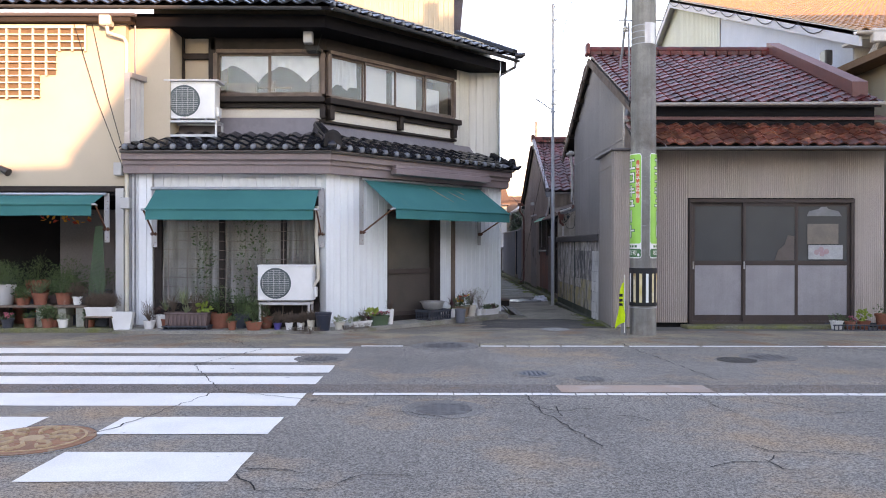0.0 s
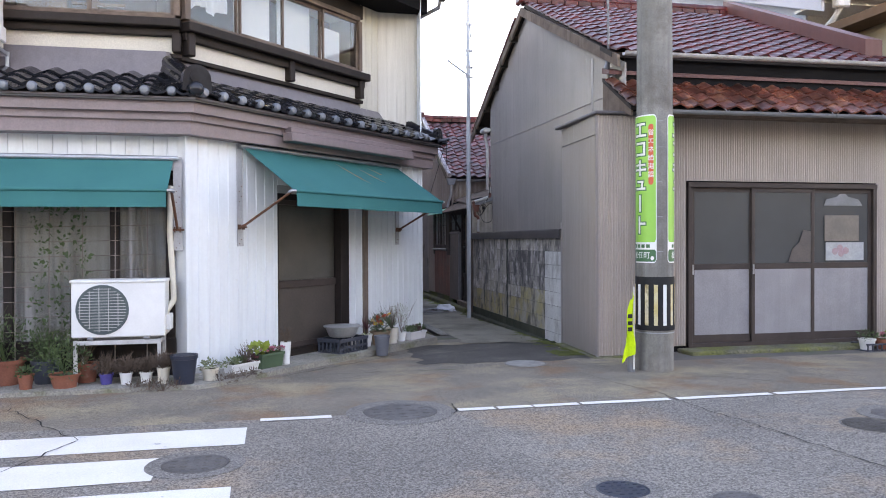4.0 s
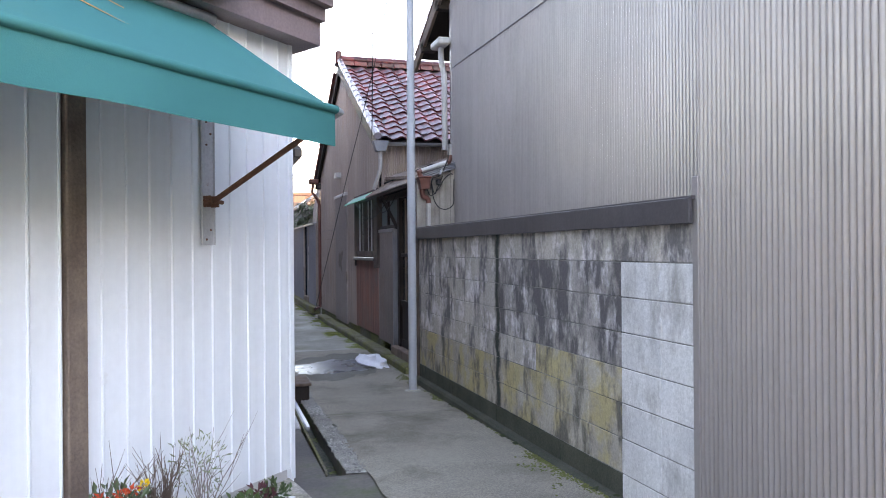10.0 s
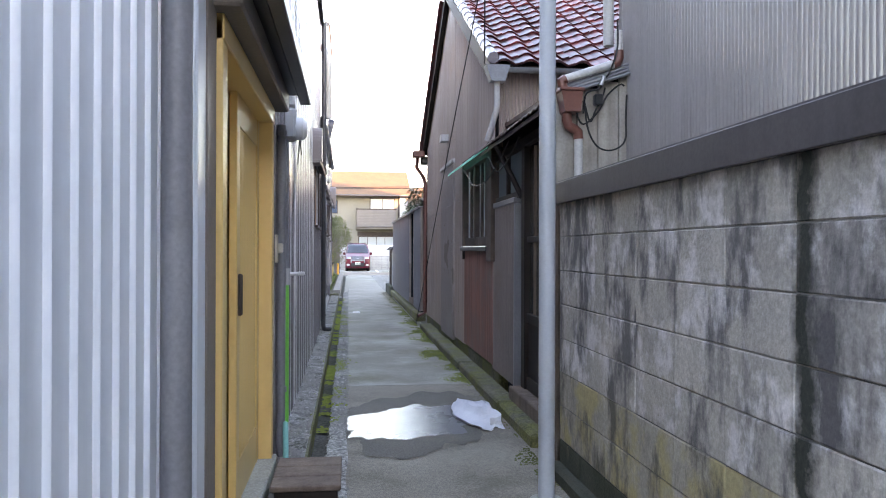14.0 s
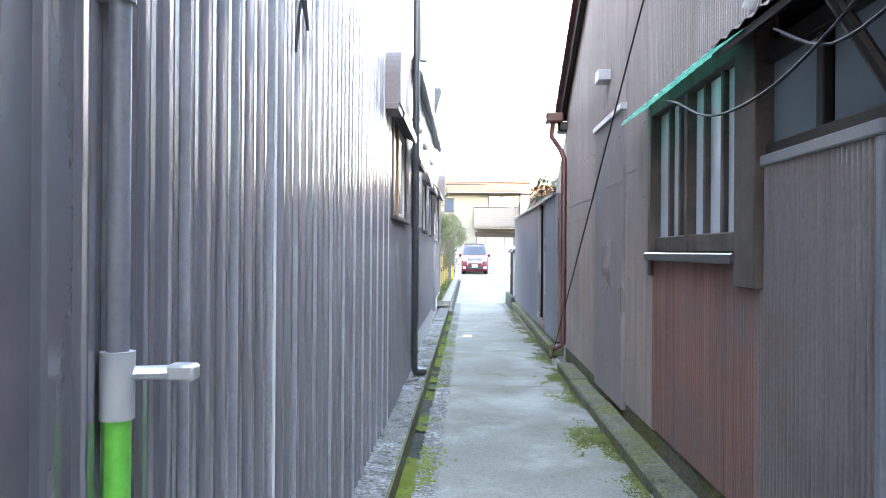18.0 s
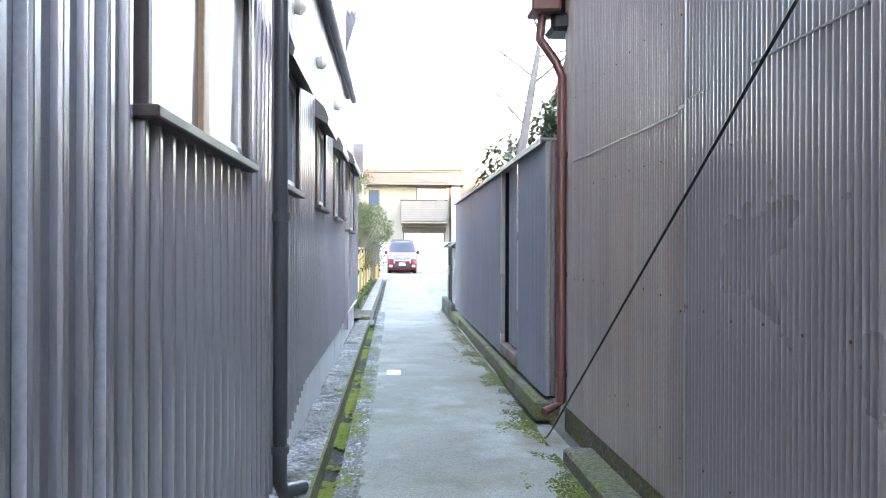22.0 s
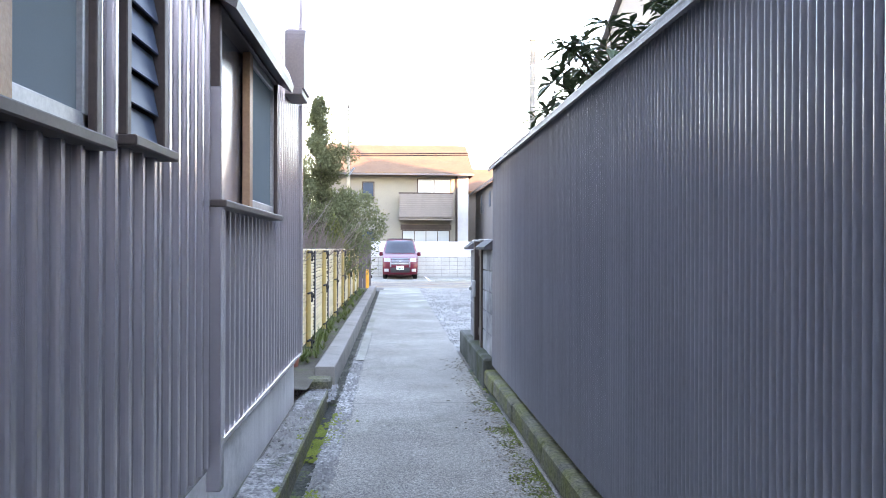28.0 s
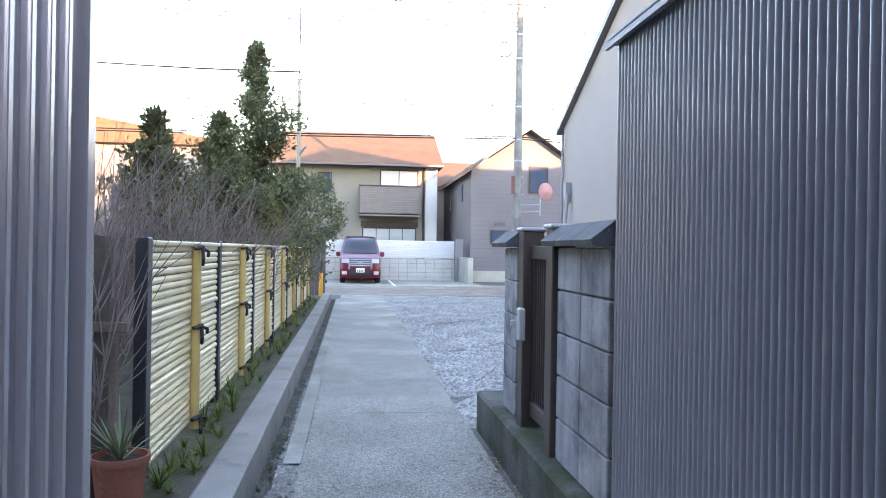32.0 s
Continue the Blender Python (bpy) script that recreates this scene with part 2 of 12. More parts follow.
    if grit:
        gn = noise_node(grit_scale, 2.0, None, 0.85)
        col = mix(grit, col, mix(ramp(gn.outputs[0], 0.36, 0.64), (0.35, 0.35, 0.36), (1.75, 1.73, 1.70)), "MULTIPLY")
    if vary:
        oi = N.new("ShaderNodeObjectInfo")
        hs = N.new("ShaderNodeHueSaturation")
        L.new(ramp(oi.outputs["Random"], 0.0, 1.0), hs.inputs["Fac"])
        hs.inputs["Fac"].default_value = 1
        mr = N.new("ShaderNodeMapRange")
        mr.inputs[3].default_value, mr.inputs[4].default_value = 1 - vary, 1 + vary
        L.new(oi.outputs["Random"], mr.inputs[0])
        for lk in list(hs.inputs["Fac"].links):
            L.remove(lk)
        L.new(mr.outputs[0], hs.inputs["Value"])
        L.new(col, hs.inputs["Color"])
        col = hs.outputs[0]
    L.new(col, p.inputs["Base Color"])
    r2 = N.new("ShaderNodeMapRange")
    r2.inputs[1].default_value, r2.inputs[2].default_value = 0.3, 0.7
    r2.inputs[3].default_value, r2.inputs[4].default_value = max(0.02, rough - 0.02), min(1, rough + 0.02)
    L.new(broad.outputs[0], r2.inputs[0])
    L.new(r2.outputs[0], p.inputs["Roughness"])
    p.inputs["Metallic"].default_value = metal
    p.inputs["Specular IOR Level"].default_value = spec if spec is not None else 0.5 if rough < 0.6 else 0.2
    p.inputs["Coat Weight"].default_value = coat
    p.inputs["Coat Roughness"].default_value = 0.12
    if trans:
        p.inputs["Transmission Weight"].default_value = trans
    if bump:
        bn = N.new("ShaderNodeBump")
        bn.inputs["Strength"].default_value, bn.inputs["Distance"].default_value = bump, 0.01
        L.new(grain.outputs[0], bn.inputs["Height"])
        L.new(bn.outputs[0], p.inputs["Normal"])
    return m


def glass(name, tint, rough=0.05, alpha=None):
    m = bpy.data.materials.new(name)
    m.use_nodes = True
    p = m.node_tree.nodes["Principled BSDF"]
    p.inputs["Base Color"].default_value = (*tint, 1)
    p.inputs["Roughness"].default_value = rough
    p.inputs["Transmission Weight"].default_value = 1.0
    p.inputs["IOR"].default_value = 1.45
    return m


ASPHALT = mat("asphalt", (0.205, 0.186, 0.166), (0.265, 0.239, 0.21), 0.6, 0.85, bump=0.8, bscale=130, fine=0.7, stain=(0.33, 0.235, 0.165), stain_scale=0.55, stain_at=(0.50, 0.66), grit=0.85, grit_scale=62.0)
ASPHALT_OLD = mat("old_asphalt", (0.18, 0.158, 0.132), (0.25, 0.212, 0.17), 0.8, 0.85, bump=0.8, bscale=110, fine=0.6, stain=(0.37, 0.30, 0.20), stain_scale=0.75, grit=0.7, grit_scale=85.0, stain_at=(0.48, 0.70), under=((0.24, 0.15, 0.10), 1.1, 0.52, 0.66))
ASPHALT_NEW = mat("patched_asphalt", (0.085, 0.078, 0.071), (0.12, 0.11, 0.10), 1.6, 0.9, bump=0.7, bscale=140, fine=0.5, grit=0.6, grit_scale=90.0, stain=(0.19, 0.165, 0.14), stain_scale=1.6, stain_at=(0.58, 0.72), spec=0.1)
COLLAR = mat("collar_asphalt", (0.185, 0.172, 0.158), (0.225, 0.208, 0.19), 1.2, 0.85, bump=0.7, bscale=130, fine=0.6, grit=0.7, grit_scale=62.0)
GROUND = mat("earth", (0.169, 0.150, 0.130), (0.117, 0.111, 0.104), 1.5, 0.95, bump=0.8, bscale=40, stain=(0.078, 0.117, 0.039), stain_scale=0.6)
PAINT_WHITE = mat("road_paint", (0.84, 0.805, 0.74), (0.76, 0.73, 0.67), 2.0, 0.7, bump=0.4, bscale=110, fine=0.25, stain=(0.20, 0.19, 0.19), stain_scale=5.0, stain_at=(0.66, 0.72))
CONC = mat("path_concrete", (0.335, 0.322, 0.268), (0.25, 0.24, 0.20), 0.9, 0.85, bump=0.5, bscale=150, fine=0.45, stain=(0.205, 0.198, 0.14), stain_scale=1.1, stain_at=(0.50, 0.72), grit=0.25, grit_scale=75.0, under=((0.41, 0.40, 0.35), 1.3, 0.5, 0.7))
CONC_OLD = mat("brown_path_concrete", (0.29, 0.262, 0.212), (0.215, 0.192, 0.155), 0.9, 0.85, bump=0.5, bscale=150, fine=0.45, stain=(0.125, 0.108, 0.08), stain_scale=1.1, stain_at=(0.50, 0.70), grit=0.3, grit_scale=75.0)
AGGR = mat("exposed_aggregate", (0.35, 0.328, 0.282), (0.265, 0.248, 0.213), 1.2, 0.9, bump=0.8, bscale=120, fine=0.8, stain=(0.21, 0.205, 0.165), stain_scale=0.9, stain_at=(0.54, 0.74), grit=0.9, grit_scale=95.0)
KERB = mat("kerb_concrete", (0.19, 0.18, 0.13), (0.115, 0.11, 0.08), 2.0, 0.9, bump=0.8, bscale=60, fine=0.5, stain=(0.145, 0.15, 0.055), stain_scale=2.2, stain_at=(0.42, 0.6), grit=0.5, grit_scale=40.0)
BASE_CONC = mat("foundation_concrete", (0.4, 0.395, 0.335), (0.32, 0.318, 0.27), 1.5, 0.9, bump=0.4, bscale=70, stain=(0.22, 0.21, 0.18), stain_scale=2.5, stain_at=(0.55, 0.75), grit=0.25, grit_scale=60.0)
STEP_CONC = mat("step_concrete", (0.33, 0.31, 0.27), (0.23, 0.215, 0.185), 1.5, 0.9, bump=0.5, bscale=80, fine=0.4, stain=(0.17, 0.17, 0.11), stain_scale=2.2, stain_at=(0.52, 0.68), grit=0.4, grit_scale=50.0)
CHANNEL = mat("weathered_steel_channel", (0.46, 0.465, 0.47), (0.38, 0.385, 0.39), 3.0, 0.5, bump=0.05, streak=0.25, stain=(0.30, 0.17, 0.11), stain_scale=7.0, stain_at=(0.64, 0.72))
MOSS = mat("moss", (0.085, 0.098, 0.028), (0.13, 0.142, 0.045), 6.0, 0.95, bump=1.0, bscale=140, fine=0.6)
MOSS_BRIGHT = mat("bright_moss", (0.16, 0.20, 0.03), (0.22, 0.26, 0.05), 6.0, 0.95, bump=1.0, bscale=140, fine=0.6)
GRAVEL = mat("gravel_bed", (0.39, 0.38, 0.345), (0.28, 0.273, 0.25), 3.0, 0.95, bump=1.0, bscale=45, fine=0.9, grit=0.7, grit_scale=30.0)
STONE = mat("crushed_stone", (0.42, 0.41, 0.37), (0.31, 0.3, 0.275), 8.0, 0.9, bump=0.3, vary=0.3)
WHITE_SIDING = mat("white_metal_siding", (0.745, 0.785, 0.80), (0.69, 0.73, 0.745), 1.2, 0.42, bump=0.05, bscale=25, fine=0.05, streak=0.10, stain=(0.52, 0.49, 0.43), stain_scale=2.0, stain_at=(0.66, 0.85))
BLUE_SIDING = mat("pale_blue_siding", (0.80, 0.86, 0.90), (0.74, 0.80, 0.84), 1.0, 0.3, bump=0.04, bscale=20, fine=0.05, streak=0.12, metal=0.0, spec=0.6)
BROWN_SIDING = mat("dark_brown_siding", (0.46, 0.432, 0.454), (0.42, 0.395, 0.412), 0.8, 0.24, bump=0.03, bscale=18, fine=0.06, streak=0.06, stain=(0.48, 0.43, 0.435), stain_scale=1.2, stain_at=(0.6, 0.85), metal=0.7, spec=0.5)
GABLE_SIDING = mat("dark_grey_corrugated", (0.31, 0.282, 0.275), (0.265, 0.242, 0.237), 0.7, 0.25, bump=0.05, bscale=30, fine=0.1, streak=0.15, metal=0.1, spec=0.9)
MAUVE_SIDING = mat("faded_brown_corrugated", (0.29, 0.255, 0.245), (0.25, 0.22, 0.212), 0.6, 0.32, bump=0.06, bscale=30, fine=0.1, streak=0.22, stain=(0.256, 0.227, 0.221), stain_scale=0.8, stain_at=(0.58, 1.0), metal=0.1, spec=0.7, coat=0.2)
# same sheets as MAUVE_SIDING, lightened for the stronger light on street-facing fronts
FRONT_SIDING = mat("front_lit_corrugated", (0.5, 0.42, 0.37), (0.43, 0.365, 0.325), 0.7, 0.4, bump=0.06, bscale=30, fine=0.1, streak=0.2, stain=(0.40, 0.33, 0.29), stain_scale=0.9, stain_at=(0.5, 0.8))
GREY_SIDING = mat("grey_brown_corrugated", (0.35, 0.30, 0.28), (0.29, 0.25, 0.235), 0.7, 0.28, bump=0.06, bscale=30, fine=0.1, streak=0.12, metal=0.15, spec=0.8, coat=0.2)
FENCE_SIDING = mat("fence_corrugated", (0.265, 0.265, 0.29), (0.23, 0.23, 0.25), 0.5, 0.25, bump=0.06, bscale=30, fine=0.1, streak=0.2, stain=(0.34, 0.27, 0.23), stain_scale=0.9, stain_at=(0.68, 0.9), metal=0.0, spec=0.7)
RUST_SIDING = mat("weathered_brown_corrugated", (0.45, 0.355, 0.31), (0.36, 0.285, 0.25), 0.7, 0.3, bump=0.08, bscale=60, fine=0.2, streak=0.4, stain=(0.48, 0.30, 0.21), stain_scale=1.0, stain_at=(0.55, 0.85), metal=0.0, spec=0.75)
RED_SIDING = mat("rusty_red_corrugated", (0.36, 0.155, 0.115), (0.25, 0.135, 0.115), 1.5, 0.5, bump=0.12, bscale=60, streak=0.55, stain=(0.20, 0.15, 0.135), stain_scale=1.4, stain_at=(0.50, 0.72))
TRIM_MAUVE = mat("mauve_fascia_metal", (0.25, 0.185, 0.185), (0.2, 0.15, 0.152), 1.0, 0.45, bump=0.05, streak=0.15, stain=(0.42, 0.23, 0.16), stain_scale=2.5, stain_at=(0.64, 0.85))
TRIM_DARK = mat("dark_flashing", (0.130, 0.114, 0.117), (0.098, 0.086, 0.091), 1.5, 0.45, bump=0.05, streak=0.1)
CREAM = mat("cream_plaster", (0.52, 0.44, 0.335), (0.465, 0.39, 0.30), 0.8, 0.9, bump=0.15, bscale=90, fine=0.1, stain=(0.50, 0.42, 0.33), stain_scale=0.9, stain_at=(0.55, 0.85))
BLACK_TILE = mat("black_glazed_tile", (0.009, 0.010, 0.014), (0.016, 0.018, 0.023), 6.0, 0.16, bump=0.08, bscale=40, fine=0.2, vary=0.25, spec=0.4)
RED_TILE = mat("red_glazed_tile", (0.135, 0.026, 0.024), (0.062, 0.016, 0.017), 4.0, 0.3, bump=0.12, bscale=30, fine=0.35, vary=0.5, stain=(0.085, 0.05, 0.05), stain_scale=3.0, spec=0.25)
RUST_TILE = mat("orange_brown_tile", (0.17, 0.046, 0.028), (0.075, 0.025, 0.019), 5.0, 0.28, bump=0.15, bscale=50, fine=0.3, vary=0.5, stain=(0.27, 0.11, 0.06), stain_scale=4.0, spec=0.45)
ROOF_FAR = mat("brown_roofing", (0.19, 0.105, 0.06), (0.16, 0.09, 0.055), 1.0, 0.8, bump=0.3, bscale=8)
CANVAS = mat("green_awning_canvas", (0.012, 0.150, 0.145), (0.016, 0.172, 0.163), 1.2, 0.8, spec=0.12, bump=0.12, bscale=200, fine=0.08, stain=(0.045, 0.17, 0.145), stain_scale=1.6, stain_at=(0.6, 0.9))
DARK_WOOD = mat("dark_stained_wood", (0.022, 0.016, 0.014), (0.034, 0.025, 0.022), 3.0, 0.6, bump=0.2, bscale=50, fine=0.3, streak=0.25)
SMOKED_WOOD = mat("smoke_dark_timber", (0.12, 0.088, 0.074), (0.075, 0.055, 0.047), 4.0, 0.7, bump=0.3, bscale=70, fine=0.3, streak=0.4)
OLD_WOOD = mat("weathered_grey_wood", (0.235, 0.175, 0.14), (0.15, 0.11, 0.09), 4.0, 0.85, bump=0.35, bscale=70, fine=0.35, streak=0.45)
BLACK_METAL = mat("black_painted_metal", (0.022, 0.022, 0.025), (0.03, 0.03, 0.034), 4.0, 0.35, bump=0.03)
BRONZE_ALU = mat("bronze_aluminium", (0.07, 0.051, 0.046), (0.055, 0.041, 0.037), 3.0, 0.5, metal=0.0, bump=0.02, spec=0.25)
ALU = mat("grey_aluminium", (0.45, 0.45, 0.45), (0.38, 0.38, 0.39), 3.0, 0.4, metal=0.8, bump=0.02)
GALV = mat("galvanised_steel", (0.42, 0.44, 0.46), (0.33, 0.35, 0.37), 5.0, 0.45, metal=0.7, bump=0.05, fine=0.15)
POLE_PAINT = mat("grey_painted_pole", (0.42, 0.45, 0.48), (0.36, 0.39, 0.42), 2.0, 0.45, bump=0.05, fine=0.1, streak=0.15)
POLE_CONC = mat("pole_concrete", (0.29, 0.28, 0.255), (0.21, 0.204, 0.188), 2.0, 0.85, bump=0.3, bscale=90, fine=0.3, stain=(0.15, 0.135, 0.12), stain_scale=2.4, stain_at=(0.5, 0.7), streak=0.45, grit=0.15, grit_scale=60.0)
PIPE_GREY = mat("grey_plastic_pipe", (0.22, 0.225, 0.24), (0.18, 0.185, 0.20), 2.0, 0.45, bump=0.03, streak=0.15)
PIPE_WHITE = mat("dull_white_pipe", (0.55, 0.54, 0.53), (0.45, 0.44, 0.43), 3.0, 0.5, bump=0.05, streak=0.25)
PIPE_DARK = mat("dark_grey_pipe", (0.055, 0.058, 0.062), (0.045, 0.047, 0.05), 2.0, 0.4, bump=0.03)
COPPER_PIPE = mat("red_brown_pipe", (0.19, 0.062, 0.045), (0.15, 0.052, 0.04), 3.0, 0.38, bump=0.03, streak=0.1)
GREEN_PIPE = mat("bright_green_plastic", (0.10, 0.62, 0.09), (0.08, 0.55, 0.08), 3.0, 0.4, bump=0.0)
TEAL_HOSE = mat("teal_hose", (0.10, 0.42, 0.36), (0.08, 0.36, 0.31), 3.0, 0.45, bump=0.0)
WHITE_PLASTIC = mat("white_plastic", (0.74, 0.74, 0.72), (0.66, 0.66, 0.64), 3.0, 0.4, bump=0.02, fine=0.05)
CREAM_PLASTIC = mat("cream_plastic", (0.62, 0.57, 0.47), (0.55, 0.50, 0.42), 3.0, 0.45, bump=0.02, fine=0.05)
GREY_PLASTIC = mat("grey_plastic", (0.45, 0.45, 0.44), (0.40, 0.40, 0.39), 3.0, 0.5, bump=0.02, fine=0.05)
TERRACOTTA = mat("terracotta", (0.32, 0.115, 0.075), (0.25, 0.09, 0.06), 5.0, 0.8, bump=0.1, stain=(0.45, 0.32, 0.26), stain_scale=6.0, stain_at=(0.6, 0.8))
DARK_PLASTIC = mat("dark_slate_plastic", (0.045, 0.055, 0.075), (0.038, 0.045, 0.06), 4.0, 0.5, bump=0.03)
SLATE_POT = mat("grey_blue_plastic", (0.13, 0.14, 0.165), (0.11, 0.12, 0.14), 4.0, 0.5, bump=0.03)
NAVY_PLASTIC = mat("navy_plastic", (0.018, 0.026, 0.045), (0.022, 0.03, 0.05), 4.0, 0.4, bump=0.02)
GREEN_PLASTIC = mat("green_planter_plastic", (0.055, 0.11, 0.06), (0.045, 0.09, 0.05), 4.0, 0.5, bump=0.03)
BLUE_PLASTIC = mat("blue_basket_plastic", (0.08, 0.07, 0.28), (0.07, 0.06, 0.24), 4.0, 0.45, bump=0.02)
BROWN_PLASTIC = mat("brown_planter_plastic", (0.16, 0.11, 0.105), (0.13, 0.09, 0.085), 3.0, 0.6, bump=0.05)
STEEL = mat("dull_stainless_steel", (0.66, 0.66, 0.65), (0.55, 0.55, 0.545), 4.0, 0.36, metal=0.6, bump=0.05, bscale=40, fine=0.15, streak=0.15)
SOIL = mat("potting_soil", (0.055, 0.042, 0.032), (0.075, 0.06, 0.045), 20.0, 0.95, bump=1.0, bscale=90)
LEAF = mat("green_leaves", (0.060, 0.110, 0.034), (0.040, 0.080, 0.028), 6.0, 0.55, bump=0.0, fine=0.3, bscale=15)
LEAF_PALE = mat("pale_leaves", (0.22, 0.26, 0.15), (0.16, 0.20, 0.11), 6.0, 0.6, bump=0.0, fine=0.3, bscale=15)
LEAF_YELLOW = mat("yellow_green_leaves", (0.25, 0.32, 0.06), (0.16, 0.24, 0.05), 6.0, 0.6, bump=0.0, fine=0.3, bscale=15)
LEAF_DARK = mat("dark_evergreen_leaves", (0.049, 0.087, 0.039), (0.070, 0.112, 0.049), 4.0, 0.5, bump=0.0, fine=0.3, bscale=12)
LEAF_CONIFER = mat("conifer_foliage", (0.165, 0.175, 0.085), (0.10, 0.115, 0.055), 2.0, 0.9, bump=0.0, fine=0.4, bscale=12, spec=0.15)
LEAF_RED = mat("red_brown_leaves", (0.13, 0.045, 0.05), (0.09, 0.035, 0.04), 6.0, 0.6, bump=0.0, fine=0.3, bscale=15)
LEAF_DRY = mat("dry_stems", (0.16, 0.115, 0.09), (0.11, 0.08, 0.065), 6.0, 0.85, bump=0.0, fine=0.3, bscale=15)
TWIG = mat("bare_twigs", (0.27, 0.225, 0.205), (0.19, 0.16, 0.145), 3.0, 0.9, bump=0.1)
BARK = mat("bark", (0.13, 0.105, 0.085), (0.09, 0.075, 0.06), 8.0, 0.95, bump=0.6, bscale=40)
FLOWER_RED = mat("red_flowers", (0.65, 0.08, 0.03), (0.55, 0.06, 0.03), 6.0, 0.6, bump=0.0)
FLOWER_YELLOW = mat("yellow_flowers", (0.80, 0.50, 0.02), (0.7, 0.42, 0.02), 6.0, 0.6, bump=0.0)
FLOWER_PINK = mat("pink_flowers", (0.55, 0.16, 0.22), (0.45, 0.12, 0.18), 6.0, 0.6, bump=0.0)
BAMBOO = mat("pale_bamboo", (0.82, 0.68, 0.41), (0.72, 0.585, 0.35), 3.0, 0.45, bump=0.06, fine=0.15, vary=0.12)
BAMBOO_GOLD = mat("golden_bamboo", (0.62, 0.44, 0.16), (0.52, 0.36, 0.13), 3.0, 0.4, bump=0.04, fine=0.1)
GOLD_PAINT = mat("golden_aluminium", (0.88, 0.58, 0.23), (0.82, 0.54, 0.215), 1.5, 0.38, metal=0.0, bump=0.03, fine=0.05, bscale=30)
SNOW = mat("old_snow", (0.82, 0.83, 0.86), (0.72, 0.74, 0.78), 8.0, 0.7, bump=0.8, bscale=70, fine=0.1)
WET = mat("wet_concrete", (0.13, 0.14, 0.15), (0.08, 0.085, 0.09), 3.0, 0.28, bump=0.15, bscale=90, fine=0.3, spec=0.25)
CAST_IRON = mat("cast_iron", (0.165, 0.152, 0.143), (0.125, 0.115, 0.108), 6.0, 0.55, metal=0.4, bump=0.3, bscale=40)
IRON_RED = mat("painted_manhole_red", (0.36, 0.17, 0.10), (0.28, 0.14, 0.09), 6.0, 0.6, metal=0.2, bump=0.3, bscale=40, stain=(0.42, 0.33, 0.22), stain_scale=7.0)
SIGN_GREEN = mat("green_sign_film", (0.24, 0.62, 0.10), (0.21, 0.56, 0.09), 2.0, 0.4, bump=0.0, fine=0.05)
SIGN_WHITE = mat("white_sign_film", (0.80, 0.82, 0.80), (0.76, 0.78, 0.76), 2.0, 0.4, bump=0.0, fine=0.03)
SIGN_RED = mat("red_sign_film", (0.75, 0.12, 0.05), (0.68, 0.10, 0.04), 2.0, 0.4, bump=0.0, fine=0.03)
SIGN_DARK = mat("dark_green_sign_film", (0.03, 0.16, 0.07), (0.03, 0.14, 0.06), 2.0, 0.4, bump=0.0, fine=0.03)
BAND_BLACK = mat("black_rubber_band", (0.018, 0.018, 0.02), (0.026, 0.026, 0.028), 4.0, 0.6, bump=0.1)
BAND_YELLOW = mat("worn_yellow_stripe", (0.60, 0.46, 0.20), (0.66, 0.60, 0.44), 5.0, 0.6, bump=0.05, stain=(0.28, 0.20, 0.10), stain_scale=9.0)
FLAG = mat("fluorescent_yellow_cloth", (0.62, 0.85, 0.03), (0.55, 0.78, 0.03), 3.0, 0.7, bump=0.05)
ORANGE = mat("orange_post_plastic", (0.85, 0.36, 0.03), (0.78, 0.32, 0.03), 3.0, 0.5, bump=0.0)
RUST = mat("rusty_iron", (0.20, 0.085, 0.05), (0.13, 0.065, 0.045), 12.0, 0.8, metal=0.2, bump=0.3, bscale=80)
CURTAIN = mat("white_curtain", (0.40, 0.39, 0.375), (0.30, 0.29, 0.28), 2.0, 0.9, bump=0.1, bscale=120, streak=0.55)
# near-black colour stands in for the darkness of unlit rooms
DARK_ROOM = mat("painted_dim_interior", (0.018, 0.017, 0.018), (0.013, 0.012, 0.013), 1.0, 0.9, bump=0.0, spec=0.1)
BLOCK_SKIN = dict(bump=0.4, bscale=70, fine=0.25, vary=0.05, streak=0.15, drip=True, grit=0.16, grit_scale=45.0, detail=9.0, shift=0.05, run=((0.045, 0.048, 0.042), 17.83, 0.075))
BLOCK_GREY = mat("concrete_block", (0.47, 0.435, 0.395), (0.37, 0.345, 0.32), 3.0, 0.92, stain=(0.15, 0.142, 0.145), stain_scale=5.0, stain_at=(0.48, 0.60), under=((0.60, 0.57, 0.57), 5.0, 0.52, 0.62), **BLOCK_SKIN)
BLOCK_DARK = mat("blackened_concrete_block", (0.40, 0.375, 0.35), (0.28, 0.26, 0.25), 3.0, 0.92, stain=(0.11, 0.104, 0.107), stain_scale=5.0, stain_at=(0.42, 0.56), under=((0.56, 0.535, 0.54), 5.0, 0.52, 0.62), **BLOCK_SKIN)
BLOCK_YELLOW = mat("lichen_concrete_block", (0.42, 0.385, 0.33), (0.31, 0.285, 0.25), 3.0, 0.92, stain=(0.13, 0.122, 0.105), stain_scale=5.0, stain_at=(0.48, 0.61), under=((0.40, 0.335, 0.19), 2.6, 0.44, 0.56), **BLOCK_SKIN)
BLOCK_FOOT = mat("algae_black_block", (0.075, 0.078, 0.06), (0.05, 0.055, 0.042), 3.0, 0.95, bump=0.6, bscale=70, fine=0.4, stain=(0.16, 0.15, 0.12), stain_scale=3.0, stain_at=(0.62, 0.75), drip=True)
